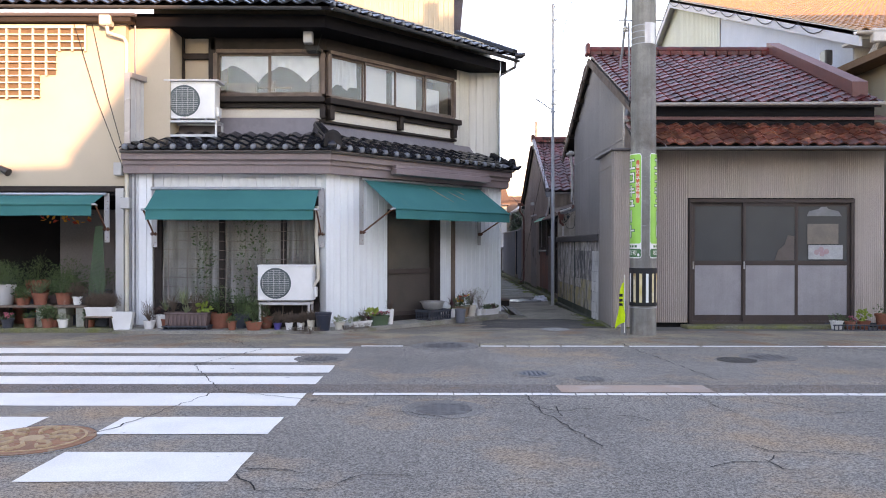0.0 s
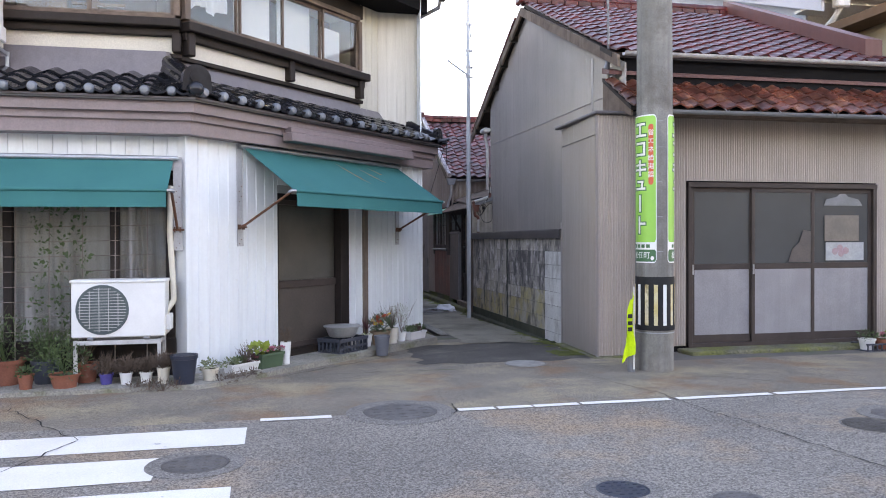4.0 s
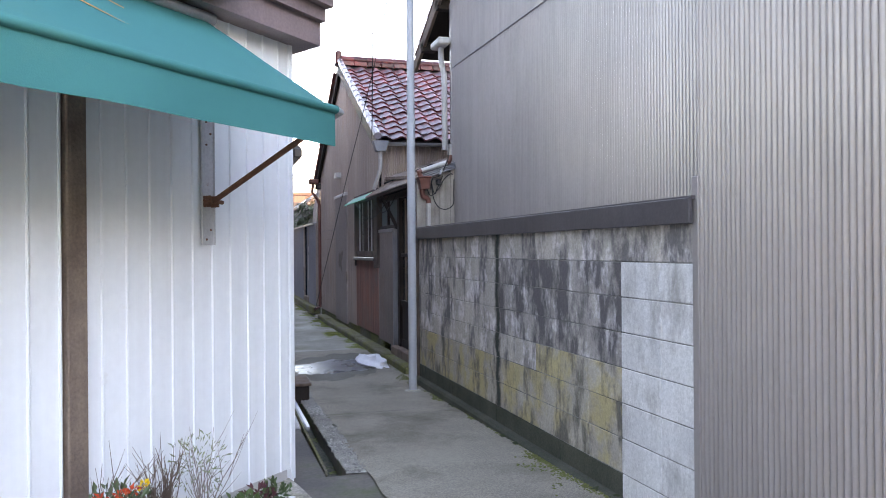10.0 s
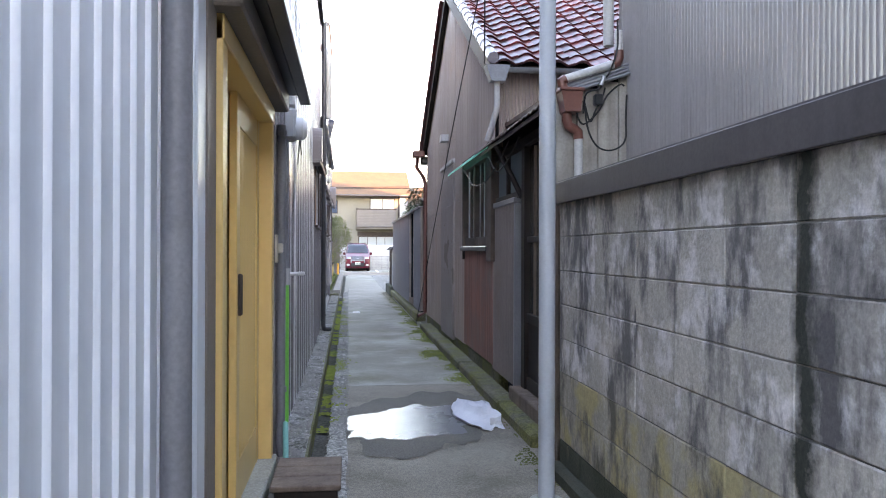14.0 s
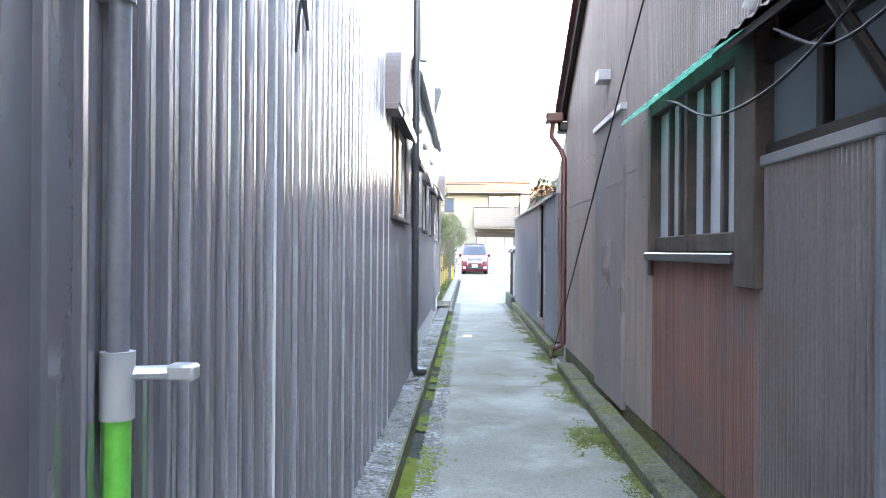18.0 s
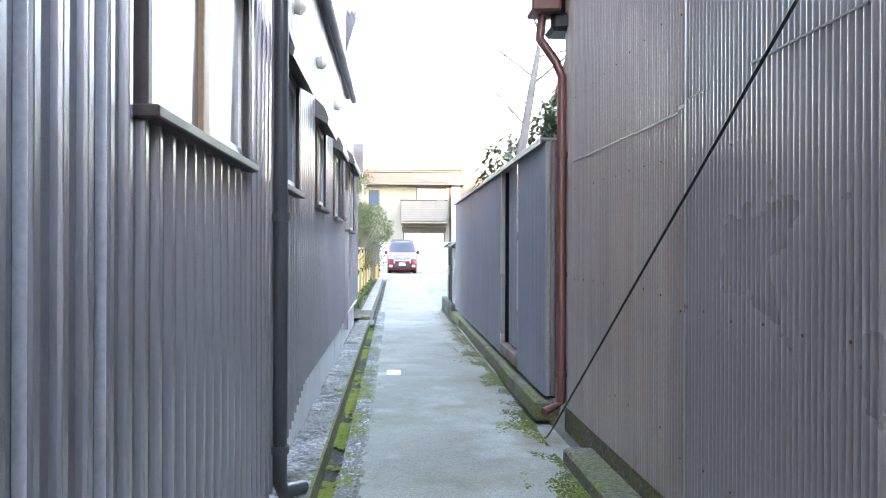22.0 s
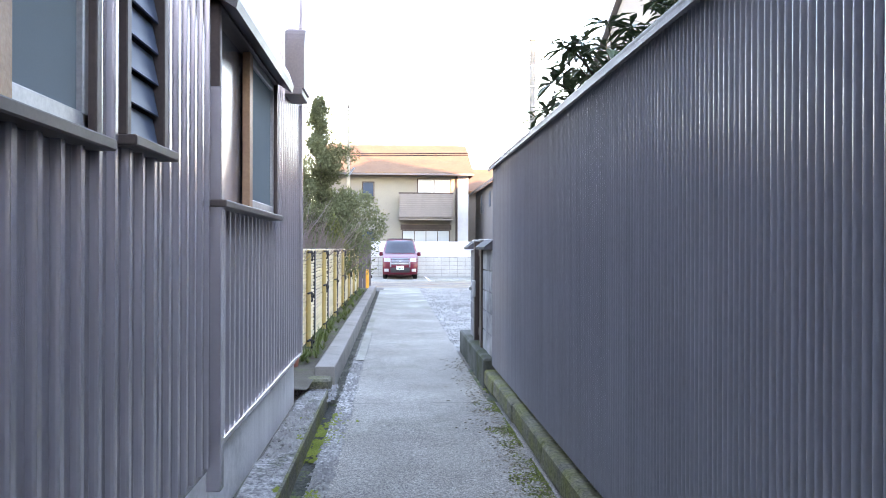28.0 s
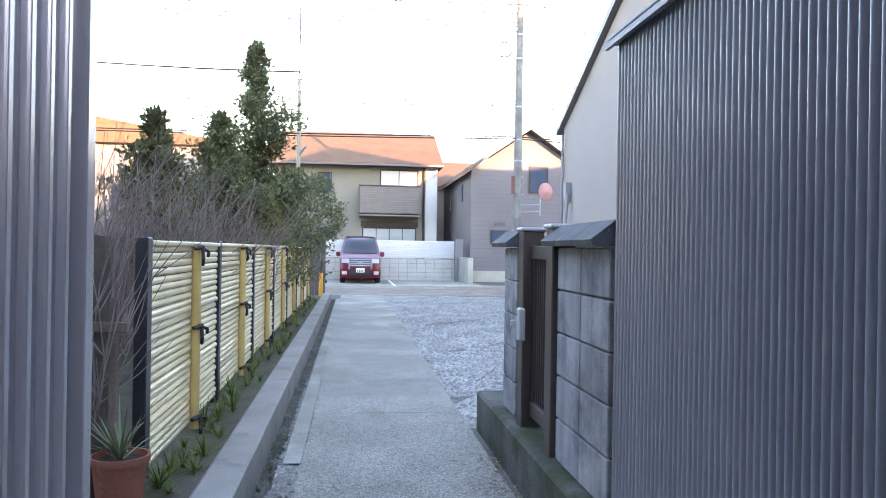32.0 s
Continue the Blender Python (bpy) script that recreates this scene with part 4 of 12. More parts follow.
def manhole(x, y, r, m, label, ring=True):
    t = thing("manhole_cover", label, "manhole cover", (x, y, gz(y)))
    b = Build().lathe([(r, -0.02), (r, 0.011), (r * 0.93, 0.013), (r * 0.92, 0.010), (r * 0.9, 0.014), (0.01, 0.015)], (x, y, gz(y)), 40)
    for i in range(5):
        for j in range(5):
            px, py = (i - 2) * r * 0.33, (j - 2) * r * 0.33
            if math.hypot(px, py) < r * 0.8:
                b.box((x + px - r * 0.1, y + py - r * 0.035, gz(y) + 0.012), (x + px + r * 0.1, y + py + r * 0.035, gz(y) + 0.0185), None, 0.003)
    part("lid", b, m, t)
    if ring:
        part("collar", Build().lathe([(r * 1.5, -0.02), (r * 1.5, 0.009), (r * 1.02, 0.010), (r * 1.02, -0.02)], (x, y, gz(y)), 40), COLLAR, t)
    else:
        part("seat_ring", Build().lathe([(r * 1.10, -0.02), (r * 1.10, 0.0085), (r * 1.03, 0.0085), (r * 1.03, -0.02)], (x, y, gz(y)), 40), COLLAR, t)
    if m is IRON_RED:
        tan = mat("worn_tan_enamel", (0.50, 0.34, 0.20), (0.42, 0.28, 0.17), 9, 0.6, bump=0.2)
        for k in range(8):
            a = 2 * math.pi * k / 8
            c, d = math.cos(a), math.sin(a)
            curl = [(x + c * q * r - d * w * r, y + d * q * r + c * w * r, gz(y) + 0.0165) for q, w in ((0.30, 0.0), (0.46, 0.10), (0.62, 0.09), (0.74, -0.02), (0.68, -0.13), (0.55, -0.10))]
            part("relief_curl", Build().tube(curl, 0.017, 6), tan, t, "worn tan enamel curl")
        part("relief_ring", Build().lathe([(r * 0.86, 0.014), (r * 0.86, 0.019), (r * 0.82, 0.019), (r * 0.82, 0.014)], (x, y, gz(y)), 40), tan, t)
        part("relief_boss", Build().lathe([(r * 0.2, 0.014), (r * 0.19, 0.02), (0.0, 0.021)], (x, y, gz(y)), 24), tan, t)


manhole(0.02, 6.75, 0.25, CAST_IRON, "worn dark iron cover set in the asphalt")
manhole(0.05, 11.0, 0.32, CAST_IRON, "round iron manhole cover near the crossing")
manhole(-3.05, 5.68, 0.44, IRON_RED, "painted red-brown relief manhole cover", False)
manhole(1.04, 8.62, 0.16, NAVY_PLASTIC, "small blue-grey valve cover")
manhole(3.74, 9.66, 0.24, ASPHALT_NEW, "round patched cover in the asphalt", False)
manhole(1.62, 8.29, 0.15, CAST_IRON, "small dark iron valve cover", False)
manhole(4.25, 9.92, 0.24, CAST_IRON, "round iron manhole cover by the kerb")
manhole(-1.55, 9.75, 0.22, CAST_IRON, "dark iron cover beside the zebra stripes")
manhole(2.0, 13.42, 0.24, mat("pale_worn_iron", (0.30, 0.29, 0.27), (0.22, 0.21, 0.20), 8, 0.7, bump=0.3), "pale worn water cover at the lane mouth", False)
t = thing("meter_lid", "small white plastic meter lid in the lane", "meter lid", (1.98, 32.8, gz(32.8)))
b = Build().box((1.91, 32.66, gz(32) + 0.0), (2.06, 32.94, gz(32) + 0.030), None, 0.006)
part("lid", b, WHITE_PLASTIC, t)
b = Build()
for i in range(5):
    b.box((1.935 + i * 0.022, 32.72, gz(32) + 0.029), (1.947 + i * 0.022, 32.88, gz(32) + 0.033))
part("lettering", b, GREY_PLASTIC, t, "worn raised marks")

# melting snow and the wet patch
def puddle(cx, cy, rx, ry, dz, seed, rough_edge):
    b = Build()
    nr, na = 10, 96
    for i in range(nr + 1):
        for k in range(na):
            a = 2 * math.pi * k / na
            c, s = math.cos(a), math.sin(a)
            w = 1 + rough_edge * (noise.noise((c * 1.5, s * 1.5, seed)) + 0.6 * noise.noise((c * 4, s * 4, seed + 2)) + 0.35 * noise.noise((c * 11, s * 11, seed + 5)))
            x = min(2.99, max(1.80, cx + rx * (i / nr) * c * w))
            y = cy + ry * (i / nr) * s * w + 0.30 * (x - 2.3)
            b.v.append((x, y, gz(y) + dz))
    for i in range(nr):
        for k in range(na):
            j = (k + 1) % na
            b.f.append((i * na + k, i * na + j, (i + 1) * na + j, (i + 1) * na + k))
    return b


solid("damp_patch", puddle(2.40, 22.0, 0.80, 0.95, 0.0235, 6, 0.32), mat("damp_concrete", (0.15, 0.138, 0.112), (0.115, 0.106, 0.088), 1.5, 0.75, bump=0.5, bscale=150, fine=0.4, grit=0.35), "damp dark concrete round the melting snow", "ground", kind="structure")
solid("meltwater", puddle(2.30, 21.95, 0.62, 0.52, 0.0255, 3, 0.32), WET, "thin sheet of meltwater on the concrete lane", "puddle", kind="structure")
b = Build()
for i in range(8):
    for k in range(18):
        a, e = 2 * math.pi * k / 18, math.pi / 2 * i / 7
        r = 1 + 0.45 * noise.noise((math.cos(a) * 1.6, math.sin(a) * 1.6, e * 2))
        b.v.append((2.86 + 0.16 * r * math.cos(e) * math.cos(a) - 0.07 * math.sin(a), 22.0 + 0.42 * r * math.cos(e) * math.sin(a), gz(22) + 0.015 + 0.12 * r * math.sin(e)))
for i in range(7):
    for k in range(18):
        j = (k + 1) % 18
        b.f.append((i * 18 + k, i * 18 + j, (i + 1) * 18 + j, (i + 1) * 18 + k))
solid("snow_lump", b, SNOW, "small heap of melting old snow by the kerb", "snow", smooth=True)


# ---- roof tiles ----
def tile_mesh(name, material, w=0.275, l=0.30, amp=0.028):
    """One wavy clay tile: across x, down -y, up z."""
    b = Build()
    n = 8
    for yy, lift in ((0.0, 0.0), (-l, 0.026)):
        for dz in (0.0, -0.024):
            for i in range(n + 1):
                u = i / n
                h = amp * math.sin(2 * math.pi * (u - 0.08)) + (0.012 if u > 0.85 else 0)
                b.v.append((w * (u - 0.02), yy, h + lift + dz))
    q = n + 1
    for i in range(n):
        b.f += [(i, i + 1, 2 * q + i + 1, 2 * q + i), (q + i, 3 * q + i, 3 * q + i + 1, q + i + 1), (2 * q + i, 2 * q + i + 1, 3 * q + i + 1, 3 * q + i)]
    b.f += [(0, 2 * q, 3 * q, q), (n, q + n, 3 * q + n, 2 * q + n)]
    return mesh_of(name, b, material, True)


TILE_BLACK = tile_mesh("roof_tile", BLACK_TILE)
TILE_RED = tile_mesh("roof_tile", RED_TILE)
TILE_RUST = tile_mesh("roof_tile", RUST_TILE)


def tile_slope(parent, mesh, eave, across, down, cols, rows, w=0.27, l=0.235, keep=None, stuff=False):
    """Tiles laid from the eave upwards. eave: the corner at the eave, across and down: unit directions."""
    across, down = Vector(across).normalized(), Vector(down).normalized()
    up = across.cross(-down).normalized()
    if up.z < 0:
        up = -up
    rng = random.Random(int(abs(eave[0] * 100 + eave[1] * 31)))
    joined = Build()
    for r in range(rows):
        for c in range(cols):
            if keep and not keep(c * w, r * l):
                continue
            p = Vector(eave) + across * (c * w) - down * (r * l + 0.3) + up * (0.028 + rng.uniform(-0.003, 0.004))
            m = Matrix(((across.x, -down.x, up.x, p.x), (across.y, -down.y, up.y, p.y), (across.z, -down.z, up.z, p.z), (0, 0, 0, 1)))
            m = m @ Matrix.Translation((0, 0.0, 0)) @ pose(0, 0, 0, rng.uniform(-0.5, 0.5), rng.uniform(-0.5, 0.5), rng.uniform(-0.4, 0.4))
            if stuff:
                joined.add([m @ v.co for v in mesh.vertices], [tuple(q.vertices) for q in mesh.polygons])
            else:
                piece("roof_tile", mesh, parent, m)
    if stuff:
        part("roof_tiles", joined, mesh.materials[0], parent, smooth=True, kind="stuff")


def gutter(b, p, q, r=0.05, n=6):
    """A half-round gutter from p to q."""
    p, q = Vector(p), Vector(q)
    d = (q - p).normalized()
    side = Vector((-d.y, d.x, 0)).normalized()
    vs, fs = [], []
    for rr in (r, r * 0.86):
        for e in (p, q):
            for i in range(n + 1):
                a = math.pi * i / n
                vs.append(e + side * rr * math.cos(a) - Vector((0, 0, rr * math.sin(a))))
    k = n + 1
    for i in range(n):
        fs += [(i, i + 1, k + i + 1, k + i), (2 * k + i, 3 * k + i, 3 * k + i + 1, 2 * k + i + 1), (i, 2 * k + i, 2 * k + i + 1, i + 1), (k + i, k + i + 1, 3 * k + i + 1, 3 * k + i)]
    fs += [(0, k, 3 * k, 2 * k), (n, 2 * k + n, 3 * k + n, k + n)]
    b.add(vs, fs)


# ---- corner shop ----
P0, P1 = Vector((-1.99, 13.2)), Vector((1.27, 16.55))
FRONT = wall_frame((-5.42, 13.2), (-1.99, 13.2))
DIAG = wall_frame(P0, P1)
DLEN = (P1 - P0).length
dd, dn = (P1 - P0).normalized(), Vector((DIAG[0][1], DIAG[1][1]))
shop = thing("corner_shop", "two-storey white corner shop with dark tiled roofs", "house", (-2.0, 16.0, 0.0))
# solid core of both storeys
b = Build().prism([(-5.42, 13.38), (-2.10, 13.38), (1.13, 16.70), (1.20, 18.7), (-5.42, 18.7)], -0.1, 3.2)
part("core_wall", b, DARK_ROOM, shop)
b = Build()
for z0, z1 in ((3.0, 4.10), (5.0, 6.0)):
    b.prism([(-5.3, 14.05), (-2.16, 14.05), (1.03, 17.32), (1.05, 21.0), (-5.3, 21.0)], z0, z1)
b.prism([(-5.3, 14.05), (-4.13, 14.05), (-4.13, 14.75), (-2.45, 14.75), (-0.30, 16.92), (0.17, 16.46), (1.03, 17.32), (1.05, 21.0), (-5.3, 21.0)], 4.10, 5.0)
part("upper_wall", b, CREAM, shop, "cream plaster upper storey")
# lower white siding
b = Build()
b.sheet(FRONT, 0.02, 0.42, 0.05, 2.66, 0.147, 0.016, "board", out=0.01)
part("siding", b, WHITE_SIDING, shop)
b = Build().sheet(FRONT, 0.42, 3.43, 2.26, 2.66, 0.147, 0.016, "board", out=-0.08)
part("siding", b, WHITE_SIDING, shop)
for s0, s1, w in ((0.0, 1.40, 0.147), (2.80, 3.115, 0.147), (3.168, DLEN, 0.138)):
    b = Build().sheet(DIAG, s0, s1, 0.07, 2.70, w, 0.016, "board")
    part("siding", b, WHITE_SIDING, shop)
b = Build().sheet(DIAG, 1.40, 2.80, 2.2, 2.70, 0.147, 0.016, "board")
part("siding", b, WHITE_SIDING, shop)
b = Build().box((-0.02, -0.19, 0.0), (0.03, 0.012, 2.66), DIAG, 0.004)
b.box((DLEN - 0.03, -0.19, 0.0), (DLEN + 0.012, 0.014, 2.68), DIAG, 0.004)
parts("corner_trim", b, WHITE_SIDING, shop)
b = Build().box((0.0, -0.17, -0.1), (1.40, -0.004, 2.7), DIAG)
b.box((2.80, -0.17, -0.1), (DLEN - 0.05, -0.004, 2.7), DIAG)
b.box((1.40, -0.17, 2.1), (2.80, -0.004, 2.7), DIAG)
b.box((0.0, -0.17, -0.1), (0.42, -0.004, 2.7), FRONT)
parts("ground_floor_wall", b, GREY_PLASTIC, shop)
b = Build().box((3.12, -0.05, 0.0), (3.22, 0.035, 2.66), DIAG, 0.006)
part("timber_post", b, OLD_WOOD, shop, "weathered timber post")
# the sliding door
door = part("door_frame", Build().box((1.40, -0.16, 0.05), (1.45, -0.02, 2.1), DIAG, 0.004).box((2.62, -0.16, 0.05), (2.80, 0.02, 2.1), DIAG, 0.006).box((1.45, -0.16, 2.02), (2.62, -0.02, 2.1), DIAG, 0.004).box((1.40, -0.16, -0.02), (2.80, 0.02, 0.10), DIAG, 0.004), DARK_WOOD, shop, "dark timber door frame")
b = Build().box((1.45, -0.11, 0.10), (2.60, -0.08, 0.88), DIAG, 0.004)
part("door_panel", b, mat("brown_door_board", (0.075, 0.058, 0.05), (0.062, 0.05, 0.043), 2.0, 0.5, bump=0.08, bscale=40, stain=(0.075, 0.06, 0.05), stain_scale=2.5), door)
b = Build().box((1.45, -0.12, 0.88), (2.60, -0.06, 0.98), DIAG, 0.006).box((1.45, -0.12, 0.10), (2.60, -0.065, 0.17), DIAG, 0.006).box((1.45, -0.12, 1.96), (2.60, -0.06, 2.02), DIAG, 0.004)
parts("door_rail", b, BRONZE_ALU, door)
part("door_glass", Build().box((1.45, -0.10, 0.98), (2.60, -0.092, 1.96), DIAG), GLASS_BROWN, door, "rippled obscure glass")
# plinth and step
b = Build().prism([(-5.42, 12.55), (-1.80, 12.55), (-1.64, 12.66), (1.38, 15.84), (1.30, 16.3), (1.20, 16.75), (0.9, 16.7), (-2.05, 13.35), (-5.42, 13.35)], -0.3, 0.008)
part("step", b, STEP_CONC, shop, "worn concrete step with dirt and moss")
# fascia bands: pairs of proud strips, mitred at the corner
for z0, z1, o, m in ((2.655, 2.80, 0.16, TRIM_MAUVE), (2.80, 2.88, 0.20, TRIM_MAUVE), (2.88, 2.99, 0.26, TRIM_MAUVE), (2.99, 3.035, 0.315, BLACK_METAL)):
    c = (P0.x - 0.42 * -o, P0.y - o)
    e = P1 + dn * o + dd * 0.10
    b = Build().prism([(-5.44, 13.2 - o), (c[0], c[1]), (e.x, e.y), (1.17, 17.0), (-1.9, 13.9), (-5.44, 13.9)], z0, z1)
    part("fascia", b, m, shop)
b = Build().box((0.75 + 0.55, 0.2, 2.72), (3.95, 0.36, 2.83), DIAG, 0.01).box((1.32, 0.2, 2.83), (3.93, 0.33, 2.90), DIAG, 0.01)
part("awning_box", b, TRIM_MAUVE, shop, "dusty mauve awning casing with rust marks")
# pent roof under-deck, tiles, caps
EZ = 3.03


def offset_corner(o):
    return Vector((P0.x + 0.42 * o, P0.y - o))


for name, o0, z0, o1, z1, m in (("pent_deck", 0.33, EZ, -0.62, EZ + 0.40, TRIM_DARK), ("flashing", -0.55, EZ + 0.39, -0.72, EZ + 0.72, mat("grey_lead_flashing", (0.20, 0.18, 0.185), (0.16, 0.145, 0.15), 1.5, 0.5, streak=0.2))):
    b = Build()
    for dz in (0.0, -0.02):
        c0, c1 = offset_corner(o0), offset_corner(o1)
        e0, e1 = P1 + dn * o0 + dd * 0.10, P1 + dn * o1 + dd * 0.3
        b.v += [(-5.44, 13.2 - o0, z0 + dz), (c0.x, c0.y, z0 + dz), (e0.x, e0.y, z0 + dz), (-5.44, 13.2 - o1, z1 + dz), (c1.x, c1.y, z1 + dz), (e1.x, e1.y, z1 + dz)]
    b.f += [(0, 1, 4, 3), (1, 2, 5, 4), (6, 9, 10, 7), (7, 10, 11, 8), (0, 6, 7, 1), (1, 7, 8, 2), (3, 4, 10, 9), (4, 5, 11, 10), (0, 3, 9, 6), (2, 8, 11, 5)]
    part(name, b, m, shop)
tile_slope(shop, TILE_BLACK, (-5.42, 13.2 - 0.37, EZ + 0.0), (1, 0, 0), (0, -0.95, -0.40), 14, 4, keep=lambda a, r: a < 3.50 - 0.42 * r * 0.92)
c0 = offset_corner(0.37)
down = Vector((dn.x * 0.95, dn.y * 0.95, -0.40))
tile_slope(shop, TILE_BLACK, (c0.x, c0.y, EZ), (dd.x, dd.y, 0), down, 18, 4, keep=lambda a, r: a > 0.42 * r * 0.92)
EAVE_BALL = mesh_of("eave_disc", Build().lathe([(0.0, 0.0), (0.036, 0.003), (0.050, 0.018), (0.054, 0.045), (0.050, 0.09)], (0, 0, 0), 14), mat("pale_glazed_disc", (0.15, 0.165, 0.19), (0.10, 0.115, 0.14), 5, 0.2, vary=0.2, spec=0.7), True)
for i in range(13):
    x = -5.42 + 0.27 * (i + 0.34)
    piece("eave_disc", EAVE_BALL, shop, pose(x, 13.2 - 0.42, EZ + 0.05, -90, 0, 0))
for i in range(17):
    q = c0 + dd * (0.27 * (i + 0.34)) + dn * 0.05
    piece("eave_disc", EAVE_BALL, shop, pose(q.x, q.y, EZ + 0.055, -90, 0, math.degrees(math.atan2(dd.y, dd.x))) )
# hip ridge with its big end tile
hip0, hip1 = offset_corner(0.33), offset_corner(-0.62)
b = Build()
for i in range(6):
    t0 = i / 6
    p = Vector((hip0.x + (hip1.x - hip0.x) * t0, hip0.y + (hip1.y - hip0.y) * t0, EZ + 0.05 + 0.40 * t0))
    q = Vector((hip0.x + (hip1.x - hip0.x) * (t0 + 0.15), hip0.y + (hip1.y - hip0.y) * (t0 + 0.15), EZ + 0.05 + 0.40 * (t0 + 0.15)))
    b.tube([p + Vector((0, 0, 0.02)), q + Vector((0, 0, 0.02))], [0.10 - 0.012 * (i % 2), 0.10], 12)
    b.tube([p + Vector((0, 0, 0.12)), q + Vector((0, 0, 0.12))], [0.075, 0.085], 12)
parts("hip_ridge_tile", b, BLACK_TILE, shop, "stacked dark ridge tiles", True)
yawh = math.degrees(math.atan2(hip0.y - hip1.y, hip0.x - hip1.x)) + 90
b = Build()
b.prism([(0.15 * math.cos(a), 0.15 * math.sin(a)) for a in [math.pi * k / 10 for k in range(11)]] + [(-0.16, -0.14), (0.16, -0.14)], -0.05, 0.05, pose(hip0.x, hip0.y + 0.05, EZ + 0.20, 0, 0, yawh), 1)
b.prism([(0.085 * math.cos(a), 0.02 + 0.085 * math.sin(a)) for a in [2 * math.pi * k / 14 for k in range(14)]], -0.08, -0.05, pose(hip0.x, hip0.y + 0.05, EZ + 0.20, 0, 0, yawh), 1)
b.lathe([(0.0, 0.09), (0.05, 0.085), (0.075, 0.06), (0.08, 0.0)], (0, 0, 0), 16, pose(hip0.x, hip0.y - 0.02, EZ + 0.08, 90, 0, yawh))
part("ridge_end_tile", b, BLACK_TILE, shop, "large ornamental end tile", True)
# right end ridge
e0, e1 = P1 + dn * 0.28 + dd * 0.06, P1 - dn * 0.62 + dd * 0.10
b = Build()
for i in range(5):
    t0 = i / 5
    p, q = Vector((*(e0.lerp(e1, t0 * 0.95 + 0.06)), EZ + 0.12 + 0.40 * t0)), Vector((*(e0.lerp(e1, t0 * 0.95 + 0.24)), EZ + 0.12 + 0.40 * (t0 + 0.2)))
    b.tube([p, q], [0.072, 0.08], 12)
    b.tube([p - Vector((0, 0, 0.09)), q - Vector((0, 0, 0.09))], [0.10, 0.105], 10)
b.prism([(0.10 * math.cos(a), 0.10 * math.sin(a)) for a in [math.pi * k / 8 for k in range(9)]] + [(-0.11, -0.12), (0.11, -0.12)], -0.03, 0.03, pose(e0.x, e0.y, EZ + 0.17, 0, 0, math.degrees(math.atan2(dd.y, dd.x))), 1)
b.tube([Vector((*(e0 + dd * 0.02), EZ + 0.05)), Vector((*(e0 + dd * 0.12 + dn * 0.06), EZ + 0.06)), Vector((*(e0 + dd * 0.20 + dn * 0.09), EZ + 0.11))], [0.06, 0.05, 0.02], 10)
part("end_ridge", b, BLACK_TILE, shop, "end ridge with curled tip tile", True)
# upper storey: windows in a dark frame
FU = wall_frame((-5.42, 14.0), (-2.14, 14.0))
q0 = Vector((-2.14, 14.0))
DU = wall_frame(q0, q0 + dd * 5)
DUL = 3.37


BROWN_FRAME = mat("faded_brown_timber", (0.20, 0.145, 0.115), (0.13, 0.095, 0.08), 3.0, 0.7, bump=0.2, fine=0.3, streak=0.3)


def ribbon(frame_m, s0, s1, z0, z1, panes, parent):
    f = part("window_frame", Build().box((s0, -0.1, z1), (s1, 0.09, z1 + 0.07), frame_m, 0.006).box((s0, -0.1, z0 - 0.06), (s1, 0.11, z0), frame_m, 0.006).box((s0 - 0.05, -0.1, z0), (s0 + 0.03, 0.09, z1), frame_m, 0.006).box((s1 - 0.03, -0.1, z0), (s1 + 0.05, 0.09, z1), frame_m, 0.006), BROWN_FRAME, parent, "faded brown window frame")
    w = (s1 - s0 - 0.06) / panes
    for i in range(panes):
        a = s0 + 0.03 + w * i
        off = 0.02 if i % 2 else -0.02
        part("sash", Build().box((a, off, z0), (a + 0.03, off + 0.03, z1), frame_m).box((a + w - 0.03, off, z0), (a + w, off + 0.03, z1), frame_m).box((a, off, z0), (a + w, off + 0.03, z0 + 0.04), frame_m).box((a, off, z1 - 0.04), (a + w, off + 0.03, z1), frame_m), BROWN_FRAME, f)
        g = part("pane", Build().box((a + 0.03, off + 0.012, z0 + 0.04), (a + w - 0.03, off + 0.018, z1 - 0.04), frame_m), GLASS_CLEAR, f)
        g.visible_shadow = False
    return f


# dimness of the upper room is put into this dark grey back
part("upper_room_back", Build().box((1.35, -0.60, 4.1), (3.26, -0.55, 5.0), FU).box((0.1, -0.60, 4.1), (DUL, -0.55, 5.0), DU), mat("painted_dim_room", (0.10, 0.10, 0.098), (0.08, 0.08, 0.078), 1.5, 0.9, bump=0.0), shop)
ribbon(FU, 1.30, 3.24, 4.18, 4.93, 2, shop)
ribbon(DU, 0.06, DUL, 4.16, 4.93, 4, shop)


CLOTH_WHITE = mat("clean_white_cloth", (0.80, 0.82, 0.83), (0.74, 0.76, 0.78), 2.0, 0.9, bump=0.1, bscale=120)


def drape(frame_m, s0, s1, zt, zb, o, sag, seed):
    """A hanging cloth with soft folds; its lower edge sags."""
    b = Build()
    n, k = 48, 8
    for i in range(n + 1):
        u = i / n
        s = s0 + (s1 - s0) * u
        bot = zb + sag * abs(math.sin(u * math.pi * 2 + seed)) + 0.03 * noise.noise((u * 6, seed, 0))
        for j in range(k + 1):
            w = j / k
            b.v.append(frame_m @ Vector((s, o + 0.03 * math.sin(u * 34 + 2.5 * math.sin(u * 9 + seed) + seed) * (0.4 + 0.6 * w) + 0.03 * noise.noise((u * 9, w * 2, seed)), zt + (bot - zt) * w)))
    for i in range(n):
        for j in range(k):
            a = i * (k + 1) + j
            b.f.append((a, a + 1, a + k + 2, a + k + 1))
    return b


